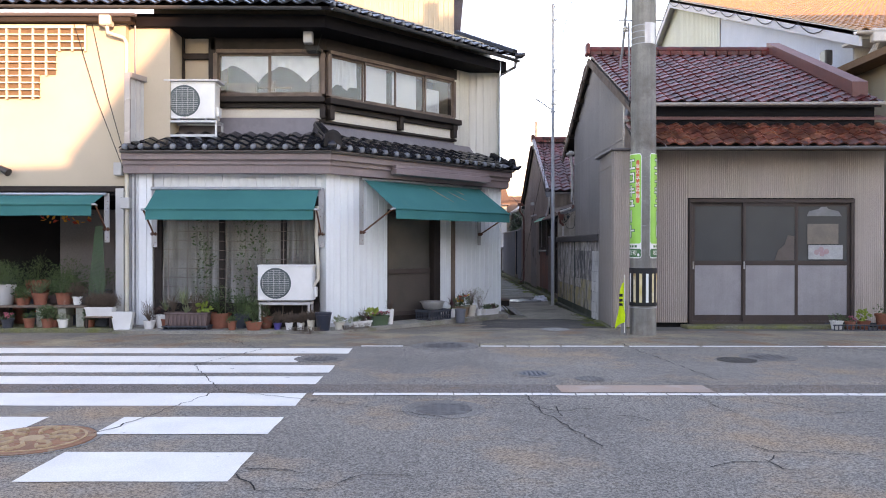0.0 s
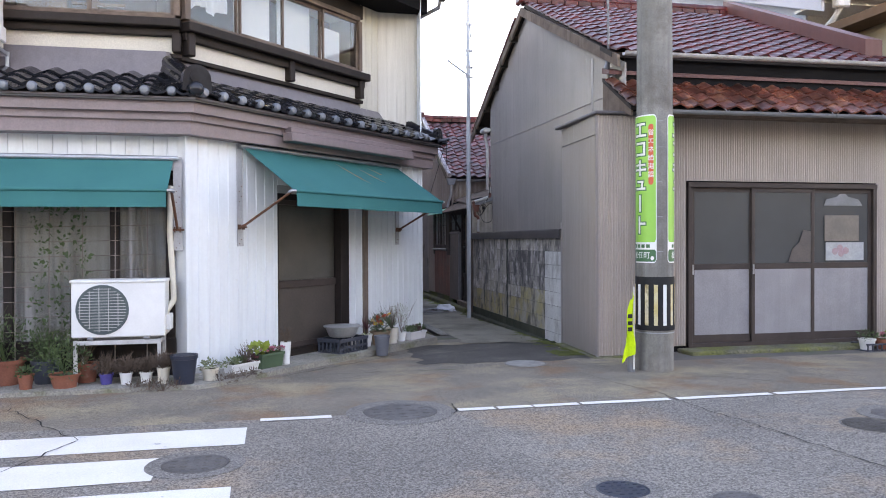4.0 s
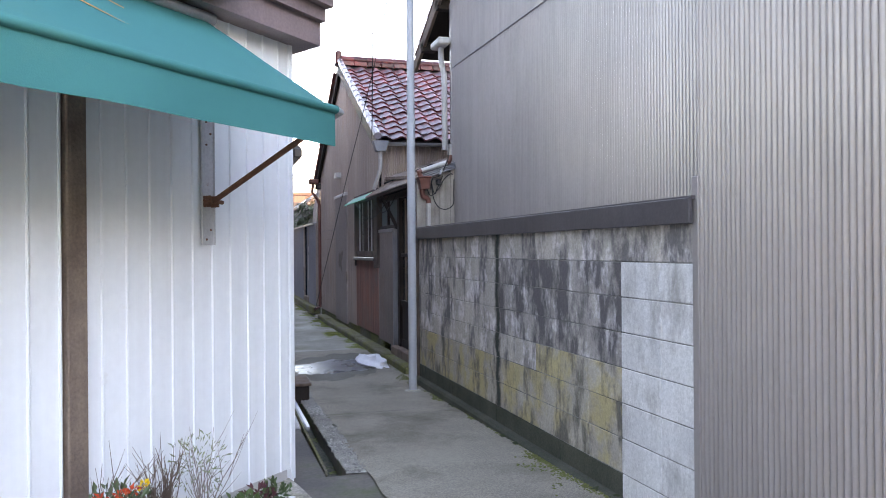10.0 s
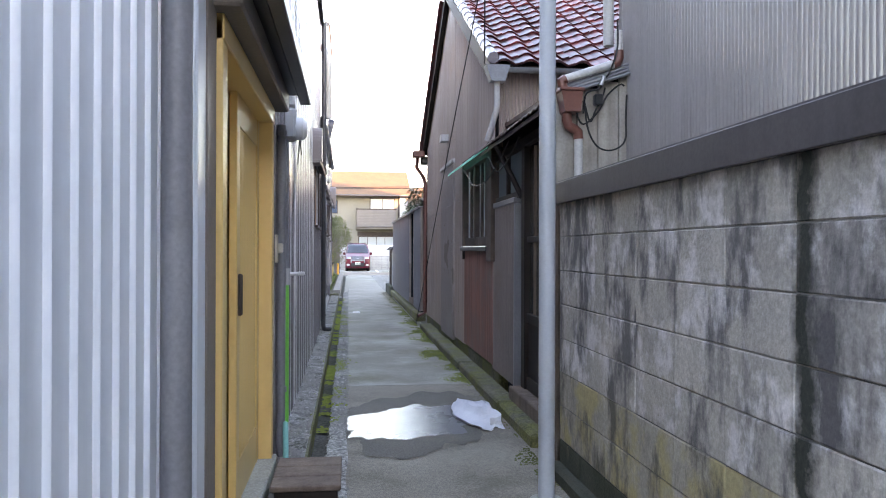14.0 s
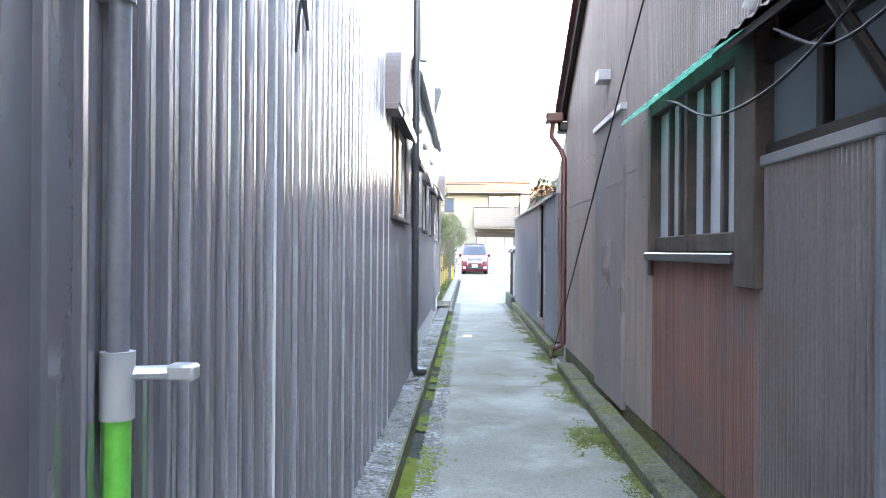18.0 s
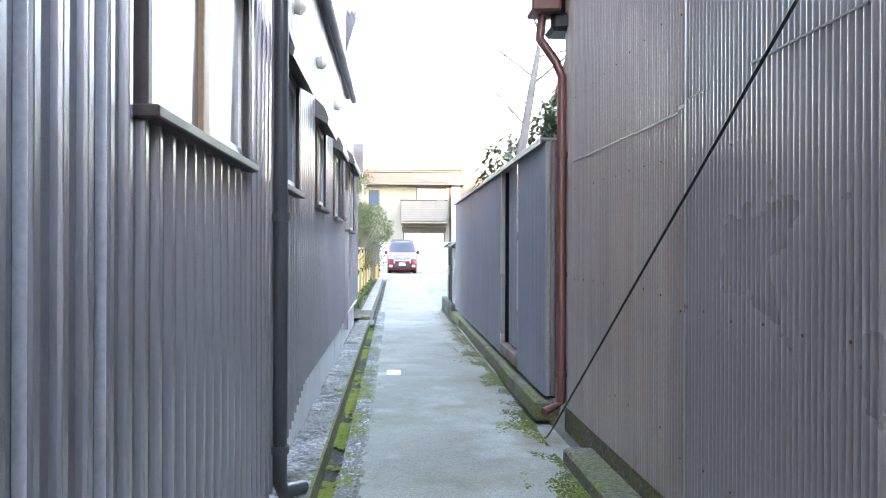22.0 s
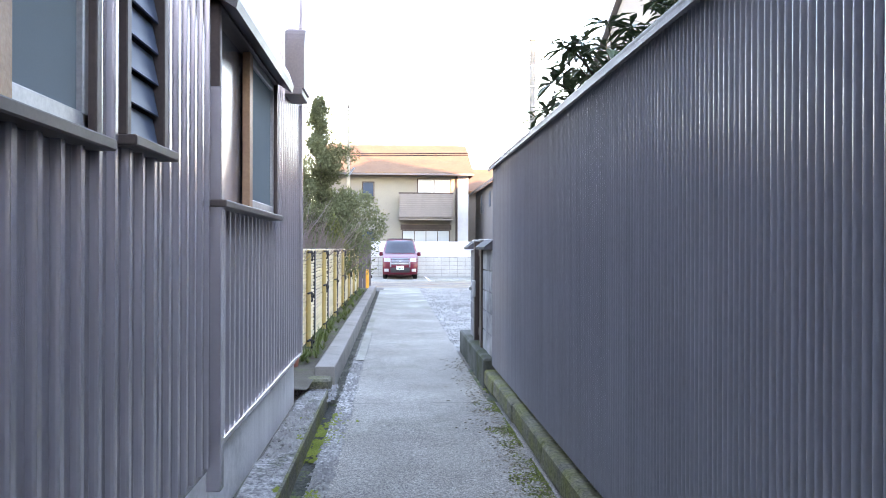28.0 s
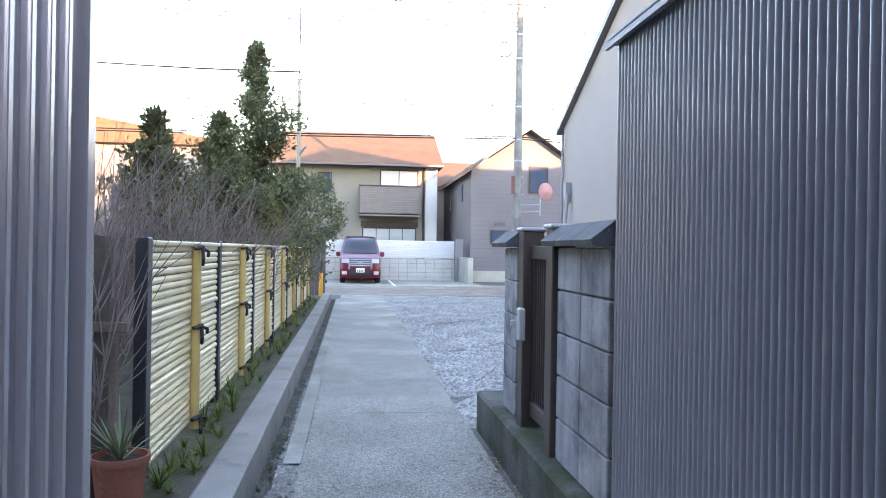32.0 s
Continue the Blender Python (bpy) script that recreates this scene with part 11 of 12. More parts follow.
def van(x, y, z):
    """A parked minivan, nose towards the lane."""
    t = thing("minivan", "wine red minivan parked nose out in a bay", "van", (x, y, z))
    prof = [(0.10, 0.22), (0.0, 0.36), (-0.03, 0.55), (0.0, 0.78), (0.08, 0.98), (0.35, 1.08), (0.80, 1.17), (1.15, 1.42), (1.50, 1.70), (1.85, 1.83), (2.6, 1.87), (4.1, 1.85), (4.55, 1.72), (4.68, 1.2), (4.70, 0.5), (4.62, 0.25)]
    half = lambda zz: 0.80 - 0.16 * max(0.0, (zz - 1.05) / 0.82) ** 1.3 - 0.04 * max(0, 0.5 - zz)
    xsl = (-1, -0.97, -0.85, -0.5, 0, 0.5, 0.85, 0.97, 1)
    b = Build()
    for py, pz in prof:
        for q in xsl:
            back = 0.22 * abs(q) ** 4 * (1 if py < 1.6 else 0.3) + 0.02 * q * q
            b.v.append((x + q * half(pz), y + py + (back if py < 2.2 else -back * 0.6), z + pz - (0.05 * abs(q) ** 6 if pz > 1.6 else 0)))
    n = len(xsl)
    for i in range(len(prof) - 1):
        for j in range(n - 1):
            a = i * n + j
            b.f.append((a, a + 1, a + n + 1, a + n))
    b.f += [tuple(i * n for i in range(len(prof))), tuple(i * n + n - 1 for i in range(len(prof)))]
    b.f.append(tuple(range(n)) + tuple(range((len(prof) - 1) * n + n - 1, (len(prof) - 1) * n - 1, -1)))
    part("body", b, VAN_RED, t, smooth=True)

    def skin(name, i0, i1, q0, q1, off, m, label="", seg=8):
        b = Build()
        for u in range(7):
            k = i0 + (i1 - i0) * u / 6
            i = min(int(k), len(prof) - 2)
            f = k - i
            py, pz = prof[i][0] * (1 - f) + prof[i + 1][0] * f, prof[i][1] * (1 - f) + prof[i + 1][1] * f
            for v in range(seg + 1):
                q = q0 + (q1 - q0) * v / seg
                back = 0.22 * abs(q) ** 4 * (1 if py < 1.6 else 0.3) + 0.02 * q * q
                b.v.append((x + q * half(pz), y + py + back - off, z + pz + off * 0.6))
        for u in range(6):
            for v in range(seg):
                a = u * (seg + 1) + v
                b.f.append((a, a + 1, a + seg + 2, a + seg + 1))
        return part(name, b, m, t, label, True)

    skin("windscreen", 6.05, 8.6, -0.90, 0.90, 0.012, CAR_GLASS, "curved windscreen")
    skin("grille", 2.5, 4.0, -0.48, 0.48, 0.012, BLACK_METAL)
    skin("lower_grille", 0.6, 1.9, -0.55, 0.55, 0.012, BLACK_METAL)
    for k in range(4):
        skin("grille_bar", 2.6 + 0.36 * k, 2.75 + 0.36 * k, -0.50 - 0.03 * k, 0.50 + 0.03 * k, 0.02, CHROME)
    skin("badge", 2.95, 3.35, -0.07, 0.07, 0.03, CHROME)
    for s in (-1, 1):
        skin("headlight", 3.1, 3.9, s * 0.55, s * 0.92, 0.014, mat("headlight_lens", (0.34, 0.36, 0.38), (0.28, 0.30, 0.32), 4, 0.2, spec=0.5) if "headlight_lens" not in bpy.data.materials else bpy.data.materials["headlight_lens"], "clear headlight")
        skin("chrome_strip", 2.0, 3.0, s * 0.50, s * 0.58, 0.016, CHROME)
        skin("fog_lamp", 0.9, 1.6, s * 0.66, s * 0.9, 0.014, GREY_PLASTIC)
        for k, (ya, yb) in enumerate(((1.45, 2.35), (2.42, 3.5), (3.57, 4.35))):
            b = Build()
            for zz in (1.12, 1.70):
                for yy in (ya + (0.45 if zz > 1.5 and k == 0 else 0), yb):
                    b.v.append((x + s * (half(zz) + 0.006), y + yy, z + zz))
            b.f.append((0, 1, 3, 2))
            part("side_window", b, CAR_GLASS, t)
        part("mirror", Build().box((x + s * 0.80, y + 1.05, z + 1.06), (x + s * 0.97, y + 1.2, z + 1.24), None, 0.03), VAN_RED, t)
        for yy in (0.92, 3.75):
            wh = part("wheel", Build().lathe([(0.16, -0.1), (0.30, -0.1), (0.325, -0.07), (0.325, 0.07), (0.30, 0.1), (0.16, 0.1)], (0, 0, 0), 24, Matrix.Translation((x + s * 0.70, y + yy, z + 0.325)) @ pose(0, 0, 0, 0, 90, 0)), RUBBER, t, smooth=True)
            part("rim", Build().lathe([(0.0, -0.06), (0.2, -0.06), (0.2, 0.06), (0.0, 0.06)], (0, 0, 0), 20, Matrix.Translation((x + s * 0.73, y + yy, z + 0.325)) @ pose(0, 0, 0, 0, 90, 0)), ALU, wh)
    part("roof_panel", Build().box((x - 0.60, y + 2.0, z + 1.85), (x + 0.60, y + 4.1, z + 1.885), None, 0.015), BLACK_METAL, t, "black roof")
    part("number_plate", Build().box((x - 0.165, y - 0.06, z + 0.44), (x + 0.165, y - 0.035, z + 0.605), None, 0.004), WHITE_PLASTIC, t)
    b = Build()
    for k in range(4):
        b.box((x - 0.12 + 0.065 * k, y - 0.064, z + 0.46), (x - 0.08 + 0.065 * k, y - 0.059, z + 0.54))
    part("plate_marks", b, SIGN_DARK, t)
    return t


van(2.42, 66.0, -0.16)


def far_window(parent, x0, x1, y, z0, z1, panes, fm=BRONZE_ALU, gm=GLASS_SKY):
    w = parts("window", Build().box((x0 - 0.05, y - 0.05, z1), (x1 + 0.05, y, z1 + 0.06)).box((x0 - 0.05, y - 0.05, z0 - 0.06), (x1 + 0.05, y, z0)).box((x0 - 0.05, y - 0.05, z0), (x0, y, z1)).box((x1, y - 0.05, z0), (x1 + 0.05, y, z1)), fm, parent, under=True)
    k = (x1 - x0) / panes
    for i in range(panes):
        part("pane", Build().box((x0 + k * i + 0.02, y - 0.025, z0), (x0 + k * (i + 1) - 0.02, y - 0.015, z1)), gm, w)
        part("mullion", Build().box((x0 + k * i - 0.02, y - 0.04, z0), (x0 + k * i + 0.02, y - 0.01, z1)), fm, w)
    return w


h1 = thing("pale_house", "pale two-storey house with a brown roof and balcony", "house", (3, 79, -0.17))
part("wall", Build().box((-1.8, 75.0, -0.2), (6.35, 84, 5.42)), PALE_WALL, h1)
part("pilaster", Build().box((5.78, 74.94, -0.2), (6.38, 75.0, 5.42)), WHITE_WALL, h1)
b = Build().prism([(74.25, 5.40), (74.25, 5.52), (79.3, 7.75), (84.6, 5.52), (84.6, 5.40)], -2.4, 6.62, None, 0)
part("roof", b, ROOF_FAR, h1, "brown tiled roof")
part("eave_gutter", Build().box((-2.4, 74.15, 5.38), (6.62, 74.26, 5.48)), TRIM_DARK, h1)
bal = part("balcony", Build().box((2.40, 73.9, 2.92), (5.42, 73.96, 4.30)).box((2.40, 73.9, 2.92), (2.46, 75, 4.30)).box((5.36, 73.9, 2.92), (5.42, 75, 4.30)).box((2.40, 73.9, 2.86), (5.42, 75.0, 2.98)), TAN_WALL, h1, "brown slatted balcony")
for i in range(11):
    part("slat", Build().box((2.42, 73.87, 3.0 + 0.118 * i), (5.40, 73.9, 3.108 + 0.118 * i)), mat("balcony_slat", (0.22, 0.19, 0.165), (0.19, 0.165, 0.145), 2, 0.6) if i == 0 else bpy.data.materials["balcony_slat"], bal)
part("balcony_rail", Build().box((2.38, 73.86, 4.30), (5.44, 73.98, 4.38)), BRONZE_ALU, h1)
far_window(h1, 2.62, 5.28, 74.98, 0.35, 2.25, 4, BRONZE_ALU, GLASS_FROST)
part("shutter_box", Build().box((2.5, 74.85, 2.32), (5.4, 75.0, 2.62)), BRONZE_ALU, h1)
far_window(h1, 3.48, 5.34, 74.98, 3.6, 5.20, 2, BRONZE_ALU, GLASS_FROST)
far_window(h1, 0.35, 0.95, 74.98, 4.1, 5.0, 1)
far_window(h1, 0.3, 1.0, 74.98, 1.2, 2.2, 1)
part("downpipe", Build().tube([(5.68, 74.9, 5.4), (5.68, 74.9, -0.1)], 0.05, 6), BRONZE_ALU, h1)
hb = thing("tan_house", "tan house glimpsed between its neighbours", "house", (7.2, 84, -0.17))
part("wall", Build().box((6.6, 82, -0.2), (12, 90, 4.9)), TAN_WALL, hb)
part("roof", Build().prism([(81.4, 4.9), (81.4, 5.05), (86, 7.0), (90.6, 5.05), (90.6, 4.9)], 6.2, 12.4, None, 0), ROOF_FAR, hb)
h2 = thing("grey_gable_house", "grey sided two-storey house with an orange-lit gable", "house", (10, 73, -0.17))
part("wall", Build().prism([(7.23, 0.3), (7.23, 4.75), (9.75, 6.45), (12.3, 4.75), (12.3, 0.3)], 69.0, 79.0, None, 1), GREY_HOUSE, h2)
part("base", Build().box((7.2, 68.98, -0.3), (12.33, 79.0, 0.32)), BASE_CONC, h2)
b = Build()
for xa, za, xb, zb in ((6.85, 4.55, 9.75, 6.52), (12.65, 4.55, 9.75, 6.52)):
    n = len(b.v)
    for yy in (68.5, 79.4):
        b.v += [(xa, yy, za), (xb, yy, zb), (xb, yy, zb + 0.16), (xa, yy, za + 0.16)]
    b.f += [(n, n + 1, n + 2, n + 3), (n + 4, n + 7, n + 6, n + 5), (n, n + 4, n + 5, n + 1), (n + 3, n + 2, n + 6, n + 7), (n, n + 3, n + 7, n + 4)]
part("roof", b, TRIM_DARK, h2)
far_window(h2, 9.85, 10.6, 68.98, 3.85, 4.9, 2)
far_window(h2, 8.16, 8.88, 68.98, 1.6, 2.05, 1)
parts("vent", Build().box((8.3, 68.94, 2.3), (8.5, 69, 2.45)).box((8.55, 68.94, 2.3), (8.75, 69, 2.45)), TRIM_DARK, h2)
b = Build()
for i in range(22):
    b.box((7.24, 68.985, 0.5 + 0.2 * i), (12.29, 68.999, 0.512 + 0.2 * i)) if 0.5 + 0.2 * i < 4.7 else None
part("siding_laps", b, TRIM_DARK, h2)
SW = wall_frame((7.23, 79), (7.23, 69))
parts("side_window", Build().box((3.0, 0.0, 3.3), (3.5, 0.04, 4.4), SW).box((7.0, 0.0, 3.5), (7.5, 0.04, 4.3), SW), GLASS_SKY, h2)
part("porch", Build().box((6.6, 69.2, -0.2), (6.95, 69.6, 1.7)), GREY_HOUSE, h2)
h3 = thing("grey_plaster_house", "grey plaster gable house beside the gravel lot", "house", (12, 50, -0.17))
part("wall", Build().prism([(43, -0.2), (43, 4.7), (50, 7.95), (57, 4.7), (57, -0.2)], 8.0, 18.0, None, 0), mat("grey_beige_plaster", (0.30, 0.275, 0.26), (0.27, 0.245, 0.235), 0.6, 0.9, bump=0.1, stain=(0.34, 0.285, 0.24), stain_scale=0.3), h3)
b = Build()
for ya, za, yb, zb in ((42.5, 4.45, 50, 8.0), (57.35, 4.55, 50, 8.0)):
    n = len(b.v)
    for xx in (7.85, 18.3):
        b.v += [(xx, ya, za), (xx, yb, zb), (xx, yb, zb + 0.18), (xx, ya, za + 0.18)]
    b.f += [(n, n + 1, n + 2, n + 3), (n + 4, n + 7, n + 6, n + 5), (n, n + 4, n + 5, n + 1), (n + 3, n + 2, n + 6, n + 7), (n, n + 3, n + 7, n + 4)]
part("roof", b, TRIM_DARK, h3)
parts("wall_pipe", Build().tube([(7.93, 56.9, 4.5), (7.93, 56.9, 0.0)], 0.04, 8).tube([(7.9, 56.2, 2.8), (7.85, 56.2, 2.2), (7.8, 56.1, 1.9), (7.9, 56.1, 1.6)], 0.05, 8).box((7.85, 56.2, 2.6), (7.99, 56.5, 3.1)), PIPE_GREY, h3, "grey pipes and a meter")

# houses added to close the rear and sides; unseen blocks shade the far end
for nm, lab, x0, x1, y0, y1, zt, m in (
    ("closing_block", "unseen tall block added to shade the far house", 12.3, 18.6, 40.5, 44, 10.6, PALE_WALL),
    ("closing_block", "unseen block added to keep sun off the far end", 18.7, 36, 33, 44, 8.6, PALE_WALL),
    ("closing_house", "plain house across the garden behind the fence", -14, -5.5, 22, 40, 6.4, TAN_WALL),
    ("closing_house", "plain house beyond the garden trees", -16, -6, 44, 57, 5.0, TAN_WALL),
    ("closing_house", "plain house along the back street", -20, -4, 72, 84, 5.8, TAN_WALL),
    ("closing_house", "plain house along the back street", 16, 40, 68, 80, 5.8, PALE_WALL),
    ("street_house", "plain house standing along the street", 9.2, 22, 13.8, 18.0, 5.2, CREAM)):
    t = thing(nm, lab, "house", ((x0 + x1) / 2, (y0 + y1) / 2, -0.1), "closing houses")
    part("wall", Build().box((x0, y0, -0.3), (x1, y1, zt)), m, t)
    part("roof", Build().prism([(x0 - 0.5, zt), (x1 + 0.5, zt), (x1 + 0.5, zt + 0.15), ((x0 + x1) / 2, zt + 1.6), (x0 - 0.5, zt + 0.15)], y0 - 0.4, y1 + 0.4, None, 1), ROOF_FAR, t)
# unseen house; its outline is set by the shadow edge on the fronts
opp = thing("unseen_opposite_house", "unseen tall house across the street, gable shaped to cast shadow", "house", (14, -13, 0), "closing houses")
part("wall", Build().prism([(6.5, -0.1), (6.5, 8.15), (9.7, 12.25), (17, 13.7), (28, 13.7), (28, -0.1)], -16, -9, None, 1), CREAM, opp)
parts("window", Build().box((6, -9.0, 1.0), (8, -8.95, 2.4)).box((10, -9.0, 0.8), (13, -8.95, 2.4)).box((6.5, -9, 4.2), (8.5, -8.95, 5.4)).box((11, -9, 4.2), (13, -8.95, 5.4)), GLASS_SKY, opp)
# also unseen; roofline holds back sun, cream wall bounces light to the shop
opp2 = thing("unseen_opposite_house", "unseen low house across the street, shallow roof set for its shadow", "house", (-6, -13, 0), "closing houses")
part("wall", Build().prism([(-30, -0.1), (-30, 5.6), (-10, 6.3), (3.3, 6.75), (6.4, 6.9), (6.4, -0.1)], -16, -9, None, 1), CREAM, opp2)
parts("window", Build().box((-6, -9.0, 0.8), (-3, -8.95, 2.2)).box((-1.5, -9.0, 0.1), (0.2, -8.95, 2.1)).box((-6, -9, 3.8), (-3.5, -8.95, 5.0)), GLASS_SKY, opp2)
# unseen rows added to block the low horizon glow
for x0, x1, zt in ((-60, -30.2, 6.5), (28.2, 60, 9.0)):
    t = thing("unseen_opposite_house", "unseen plain row of houses added across the street", "house", ((x0 + x1) / 2, -13, 0), "closing houses")
    part("wall", Build().box((x0, -16, -0.1), (x1, -9, zt)), GREY_HOUSE, t)

# the large pale gable house behind the red roofs
mh = thing("pale_gable_house", "large pale house with a corrugated gable and orange tile roof", "house", (14, 26, 0))
HX, HY, HZ, HP, HT = 10.2, 18.9, 6.75, 33.0, 12.0
rise = (HT - HZ) / (HP - HY)
part("wall", Build().prism([(HY, -0.1), (HY, HZ), (HP, HT), (36.5, 10.2), (36.5, -0.1)], HX + 0.02, 17.8, None, 0), WHITE_WALL, mh, "white plastered wall")
GW = wall_frame((HX, 36.5), (HX, HY))
gt = lambda s: min(HT - (HP - (36.5 - s)) * rise, HT - ((36.5 - s) - HP) * 0.5)
part("gable_siding", Build().sheet(GW, 0.0, 8.6, 3.5, 4, 0.16, 0.03, "reed", lambda s: gt(s) - 0.05, 0.0), MINT_WALL, mh, "pale green corrugated gable cladding", True)
part("gable_panel", Build().prism([(HY, 3.5), (27.9, 3.5), (27.9, HT - (HP - 27.9) * rise - 0.05), (HY, HZ - 0.05)], HX - 0.02, HX + 0.02, None, 0), mat("pale_blue_wall", (0.42, 0.48, 0.58), (0.37, 0.43, 0.53), 0.8, 0.7, streak=0.1), mh, "pale blue panelled gable")
part("panel_joint", Build().box((HX - 0.04, 27.86, 3.5), (HX - 0.02, 27.94, 9.9)), TRIM_DARK, mh)
b = Build()
for y0, z0, y1, z1 in ((18.0, HZ - 0.33, HP, HT), (36.9, 10.05, HP, HT)):
    n = len(b.v)
    for x in (HX - 0.35, HX - 0.28):
        b.v += [(x, y0, z0 - 0.28), (x, y0, z0 + 0.06), (x, y1, z1 + 0.06), (x, y1, z1 - 0.28)]
    b.f += [(n, n + 1, n + 2, n + 3), (n + 4, n + 7, n + 6, n + 5), (n, n + 3, n + 7, n + 4), (n + 1, n + 5, n + 6, n + 2), (n, n + 4, n + 5, n + 1)]
part("bargeboard", b, mat("pale_bargeboard", (0.48, 0.50, 0.56), (0.42, 0.44, 0.50), 1.0, 0.6), mh, "pale painted bargeboard")
b = Build()
for dz in (0.0, -0.12):
    b.v += [(HX - 0.35, 18.0, HZ - 0.25 + dz), (18.4, 18.0, HZ - 0.25 + dz), (18.4, HP, HT + 0.08 + dz), (HX - 0.35, HP, HT + 0.08 + dz), (18.4, 36.9, 10.2 + dz), (HX - 0.35, 36.9, 10.2 + dz)]
b.f += [(0, 1, 2, 3), (3, 2, 4, 5), (6, 9, 8, 7), (9, 11, 10, 8), (0, 6, 7, 1), (0, 3, 9, 6), (3, 5, 11, 9), (5, 4, 10, 11), (1, 7, 8, 2), (2, 8, 10, 4)]
part("roof_deck", b, WHITE_WALL, mh)
TILE_ORANGE = tile_mesh("roof_tile", mat("orange_clay_tile", (0.42, 0.20, 0.085), (0.30, 0.14, 0.065), 3.0, 0.4, bump=0.1, bscale=30, vary=0.2), 0.30, 0.33)
tile_slope(mh, TILE_ORANGE, (HX - 0.35, 17.95, HZ - 0.25), (1, 0, 0), (0, -1, -rise), 28, 60, 0.30, 0.27, None, True)
part("eave_soffit", Build().box((HX - 0.3, 18.05, HZ - 0.42), (18.4, HY, HZ - 0.36)), WHITE_WALL, mh, "white boxed eaves")
b = Build()
gutter(b, (HX - 0.5, 17.9, HZ - 0.28), (18.4, 17.9, HZ - 0.25), 0.09)
part("gutter", b, PIPE_WHITE, mh, "pale rain gutter", True)
part("hopper", Build().box((HX - 0.12, 17.82, HZ - 0.55), (HX + 0.2, 18.0, HZ - 0.22), None, 0.03), PIPE_WHITE, mh)
part("downpipe", Build().tube([(HX + 0.05, 17.92, HZ - 0.5), (HX + 0.0, 18.1, HZ - 0.75), (HX - 0.25, 18.75, HZ - 1.3), (HX - 0.25, 18.82, HZ - 1.6), (HX - 0.25, 18.82, 3.0)], 0.06, 8), PIPE_WHITE, mh, smooth=True)
b = Build()
for i in range(9):
    y0, y1 = 19.5 + 1.5 * i, 21.0 + 1.5 * i
    b.tube([(HX - 0.4, y0 + (y1 - y0) * u, HZ - 0.30 + (y0 + (y1 - y0) * u - 18.0) * rise * 1.0 - 0.9 * u * (1 - u)) for u in (0, 0.2, 0.4, 0.6, 0.8, 1.0)], 0.015, 4)
part("looped_cable", b, WIRE, mh, "cable looped along the bargeboard")
part("junction_box", Build().box((HX - 0.5, 19.3, HZ - 0.75), (HX - 0.3, 19.6, HZ - 0.35), None, 0.03), BLACK_METAL, mh)
far_window(mh, 12.35, 13.6, HY - 0.02, 4.7, 5.9, 2)

# ---- poles and wires at the lane's end ----
t = thing("concrete_pole", "tall concrete pole carrying wires and step bolts", "utility pole", (7.55, 61, -0.17))
part("shaft", Build().lathe([(0.15, 0), (0.13, 6), (0.10, 11.5)], (7.55, 61, -0.17), 16), POLE_CONC, t, smooth=True)
for i in range(14):
    part("step_bolt", Build().tube([(7.36, 61, 1.9 + 0.6 * i), (7.74, 61, 1.9 + 0.6 * i)], 0.012, 5), GALV, t)
for z in (4.2, 4.9, 6.0, 7.6, 8.4):
    part("band", Build().lathe([(0.15, 0), (0.15, 0.05)], (7.55, 61, z), 12), GALV, t)
part("crossarm", Build().box((6.9, 60.95, 8.55), (7.5, 61.05, 8.65)).box((6.9, 60.95, 8.85), (7.5, 61.05, 8.92)), GALV, t)
b = Build()
for k in range(5):
    b.tube([(6.95 + 0.20 * math.sin(a * 0.523) + 0.03 * k, 60.9, 7.9 + 0.26 * math.cos(a * 0.523)) for a in range(13)], 0.008, 5)
part("cable_coil", b, WIRE, t)
part("mirror_arm", Build().tube([(7.6, 61, 2.75), (8.3, 60.9, 2.78)], 0.02, 6).tube([(7.6, 61, 2.5), (8.3, 60.9, 2.55)], 0.02, 6).tube([(8.3, 60.9, 2.4), (8.3, 60.9, 3.0)], 0.02, 6), GALV, t)
part("plate", Build().box((7.3, 60.82, 3.1), (7.42, 60.86, 3.7), None, 0.005), COPPER_PIPE, t)
t = thing("traffic_mirror", "round traffic mirror seen from behind, faded pink", "mirror", (8.4, 60.8, 3.2))
part("disc", Build().lathe([(0.0, 0.0), (0.27, 0.02), (0.30, 0.06), (0.28, 0.08), (0.0, 0.12)], (0, 0, 0), 24, pose(8.42, 60.8, 3.2, 90, 0, 25)), mat("faded_pink_mirror_back", (0.60, 0.28, 0.25), (0.55, 0.25, 0.22), 3, 0.6), t, smooth=True)
part("bracket", Build().box((8.28, 60.82, 3.12), (8.42, 60.92, 3.3)), GALV, t)
t = thing("steel_pole", "slim lamp pole behind the garden trees", "utility pole", (0.66, 56.2, -0.17))
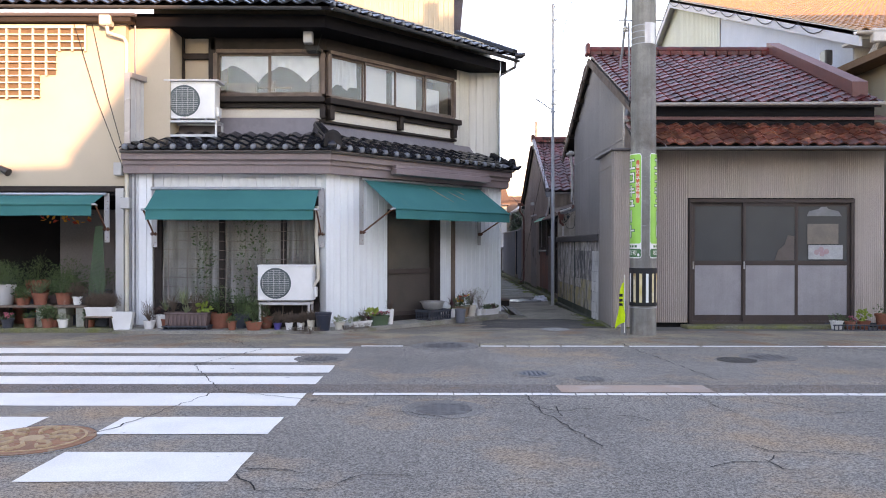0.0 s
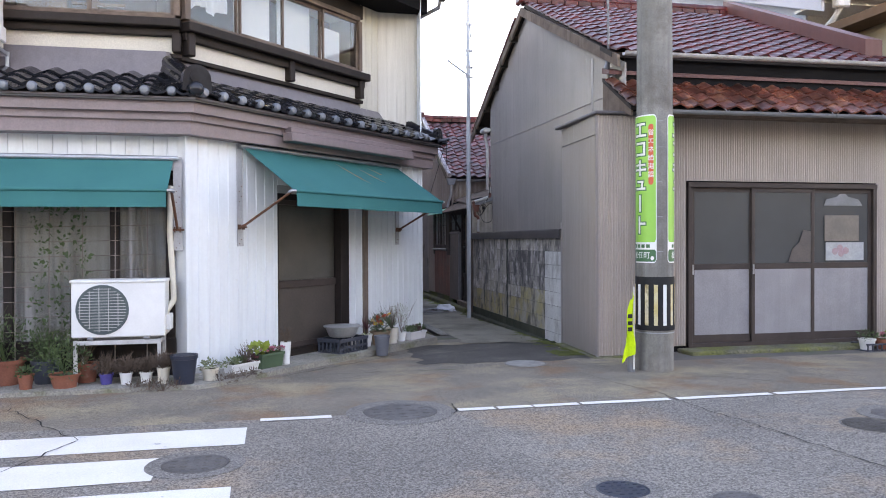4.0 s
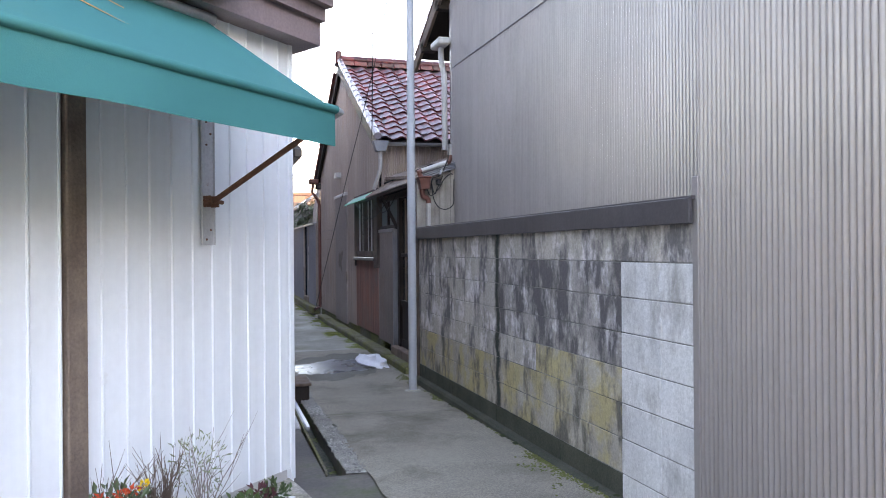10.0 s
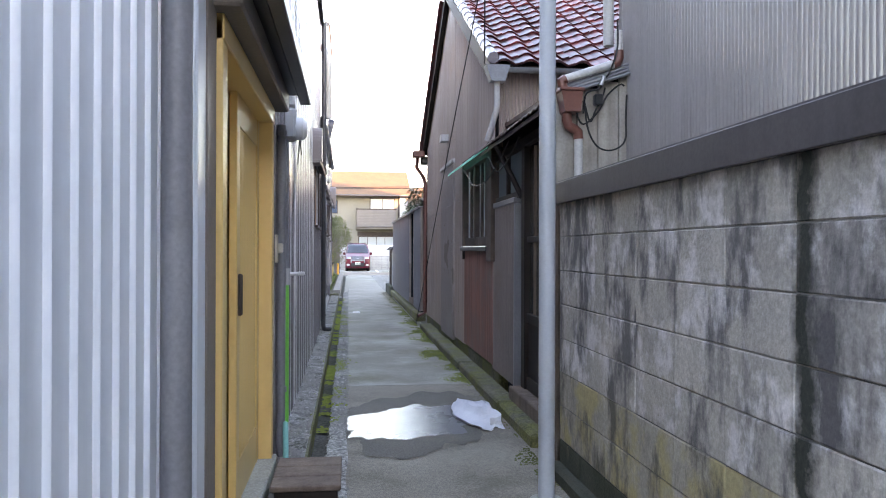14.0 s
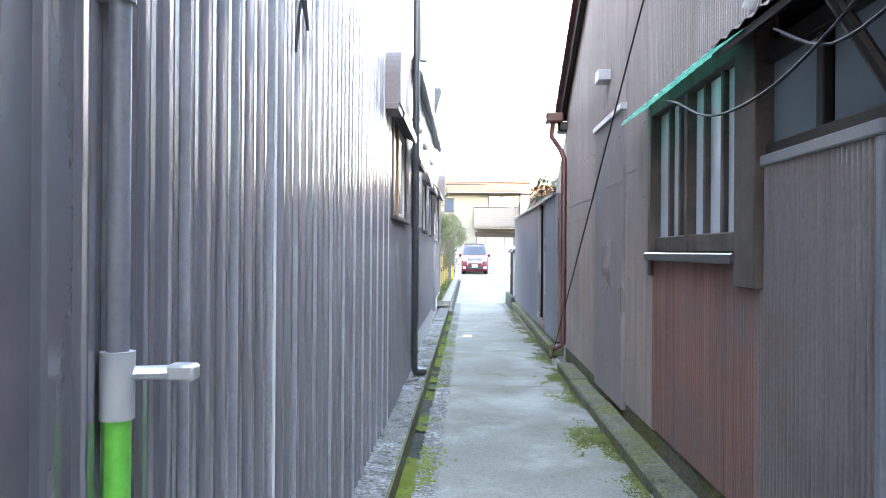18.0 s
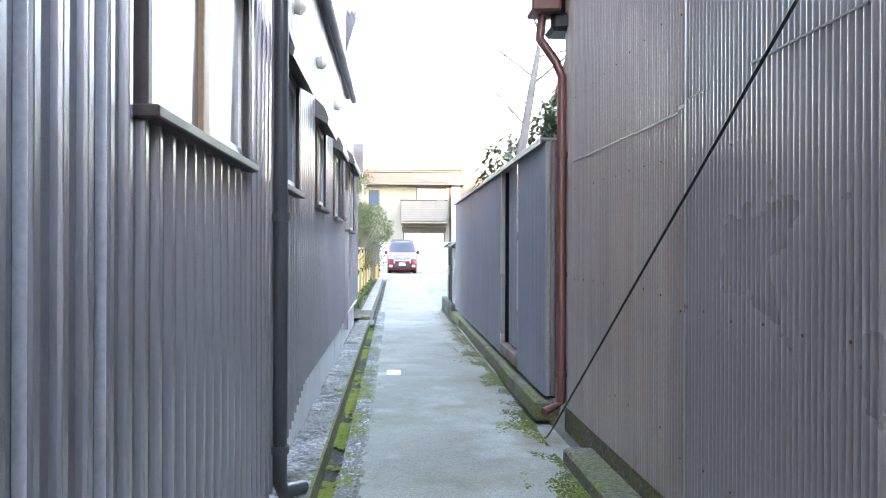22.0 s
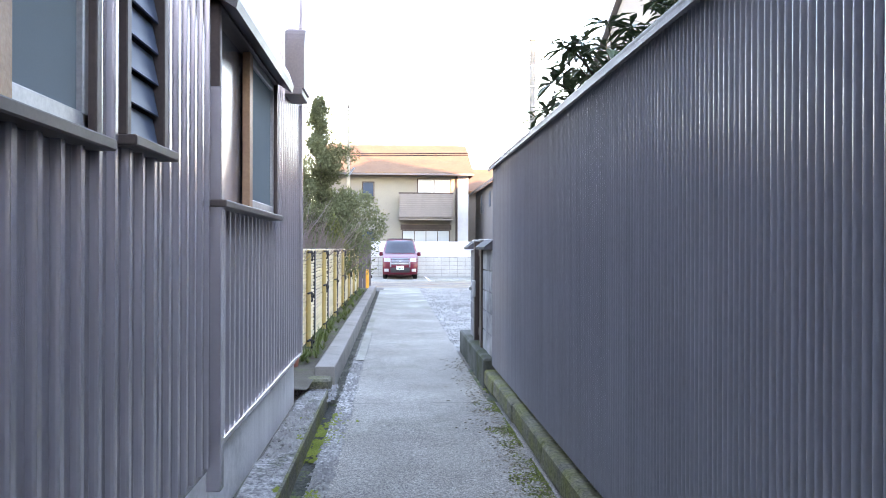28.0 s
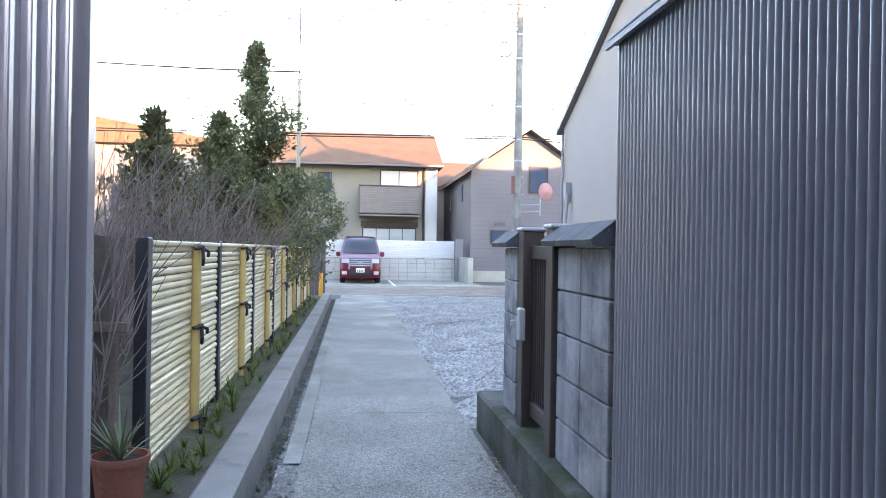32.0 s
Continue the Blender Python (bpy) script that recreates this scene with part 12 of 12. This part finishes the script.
part("shaft", Build().lathe([(0.06, 0), (0.055, 3.5), (0.045, 5.9)], (0.66, 56.2, -0.17), 12), mat("tan_pole_paint", (0.42, 0.36, 0.26), (0.36, 0.31, 0.22), 3, 0.6), t, smooth=True)
part("arm", Build().tube([(0.66, 56.2, 3.6), (0.85, 56.1, 3.85)], 0.03, 6), GALV, t)
for z in (4.9, 5.3, 5.6):
    part("band", Build().box((0.54, 56.15, z), (0.78, 56.25, z + 0.05)), GALV, t)


def wire(b, p, q, sag, r=0.034, n=16):
    p, q = Vector(p), Vector(q)
    b.tube([p.lerp(q, i / n) - Vector((0, 0, 4 * sag * (i / n) * (1 - i / n))) for i in range(n + 1)], r, 4)


wl = thing("overhead_wires", "black overhead wires along the back street", "wires", (7.55, 61, 8))
for z, dy in ((9.35, -0.3), (9.15, 0.0), (8.95, 0.3), (8.75, 0.1), (6.25, 0.2), (6.05, 0), (5.05, 0.1), (4.95, -0.1)):
    b = Build()
    wire(b, (-32, 60.5 + dy, z + 0.35), (7.5, 61 + dy, z), 0.35, 0.014 if z > 6 else 0.020)
    wire(b, (7.5, 61 + dy, z), (42, 61 + dy, z - 0.3), 0.4, 0.014 if z > 6 else 0.020)
    part("wire", b, WIRE, wl)
b = Build()
wire(b, (0.66, 56.2, 5.8), (-20, 57, 7.6), 0.5, 0.022)
wire(b, (0.66, 56.2, 7.5), (0.66, 56.2, 5.7), 0.0, 0.016)
wire(b, (7.3, 61, 7.9), (5.2, 59, 4.9), 0.1, 0.012)
wire(b, (7.3, 61, 7.9), (6.0, 59, 4.95), 0.1, 0.012)
part("wire", b, WIRE, wl)
t = thing("street_wires", "thin wires crossing the sky above the lane mouth", "wires", (3, 15, 7))
b = Build()
wire(b, (2.92, 19.92, 7.6), (3.1, 12.7, 9.2), 0.1, 0.008)
wire(b, (2.95, 19.92, 7.2), (3.6, 20.6, 10.5), 0.05, 0.008)
wire(b, (2.93, 19.92, 6.2), (3.1, 12.7, 9.3), 0.2, 0.008)
wire(b, (2.6, 20.2, 7.9), (3.15, 23.3, 3.1), 0.1, 0.007)
part("wire", b, WIRE, t)
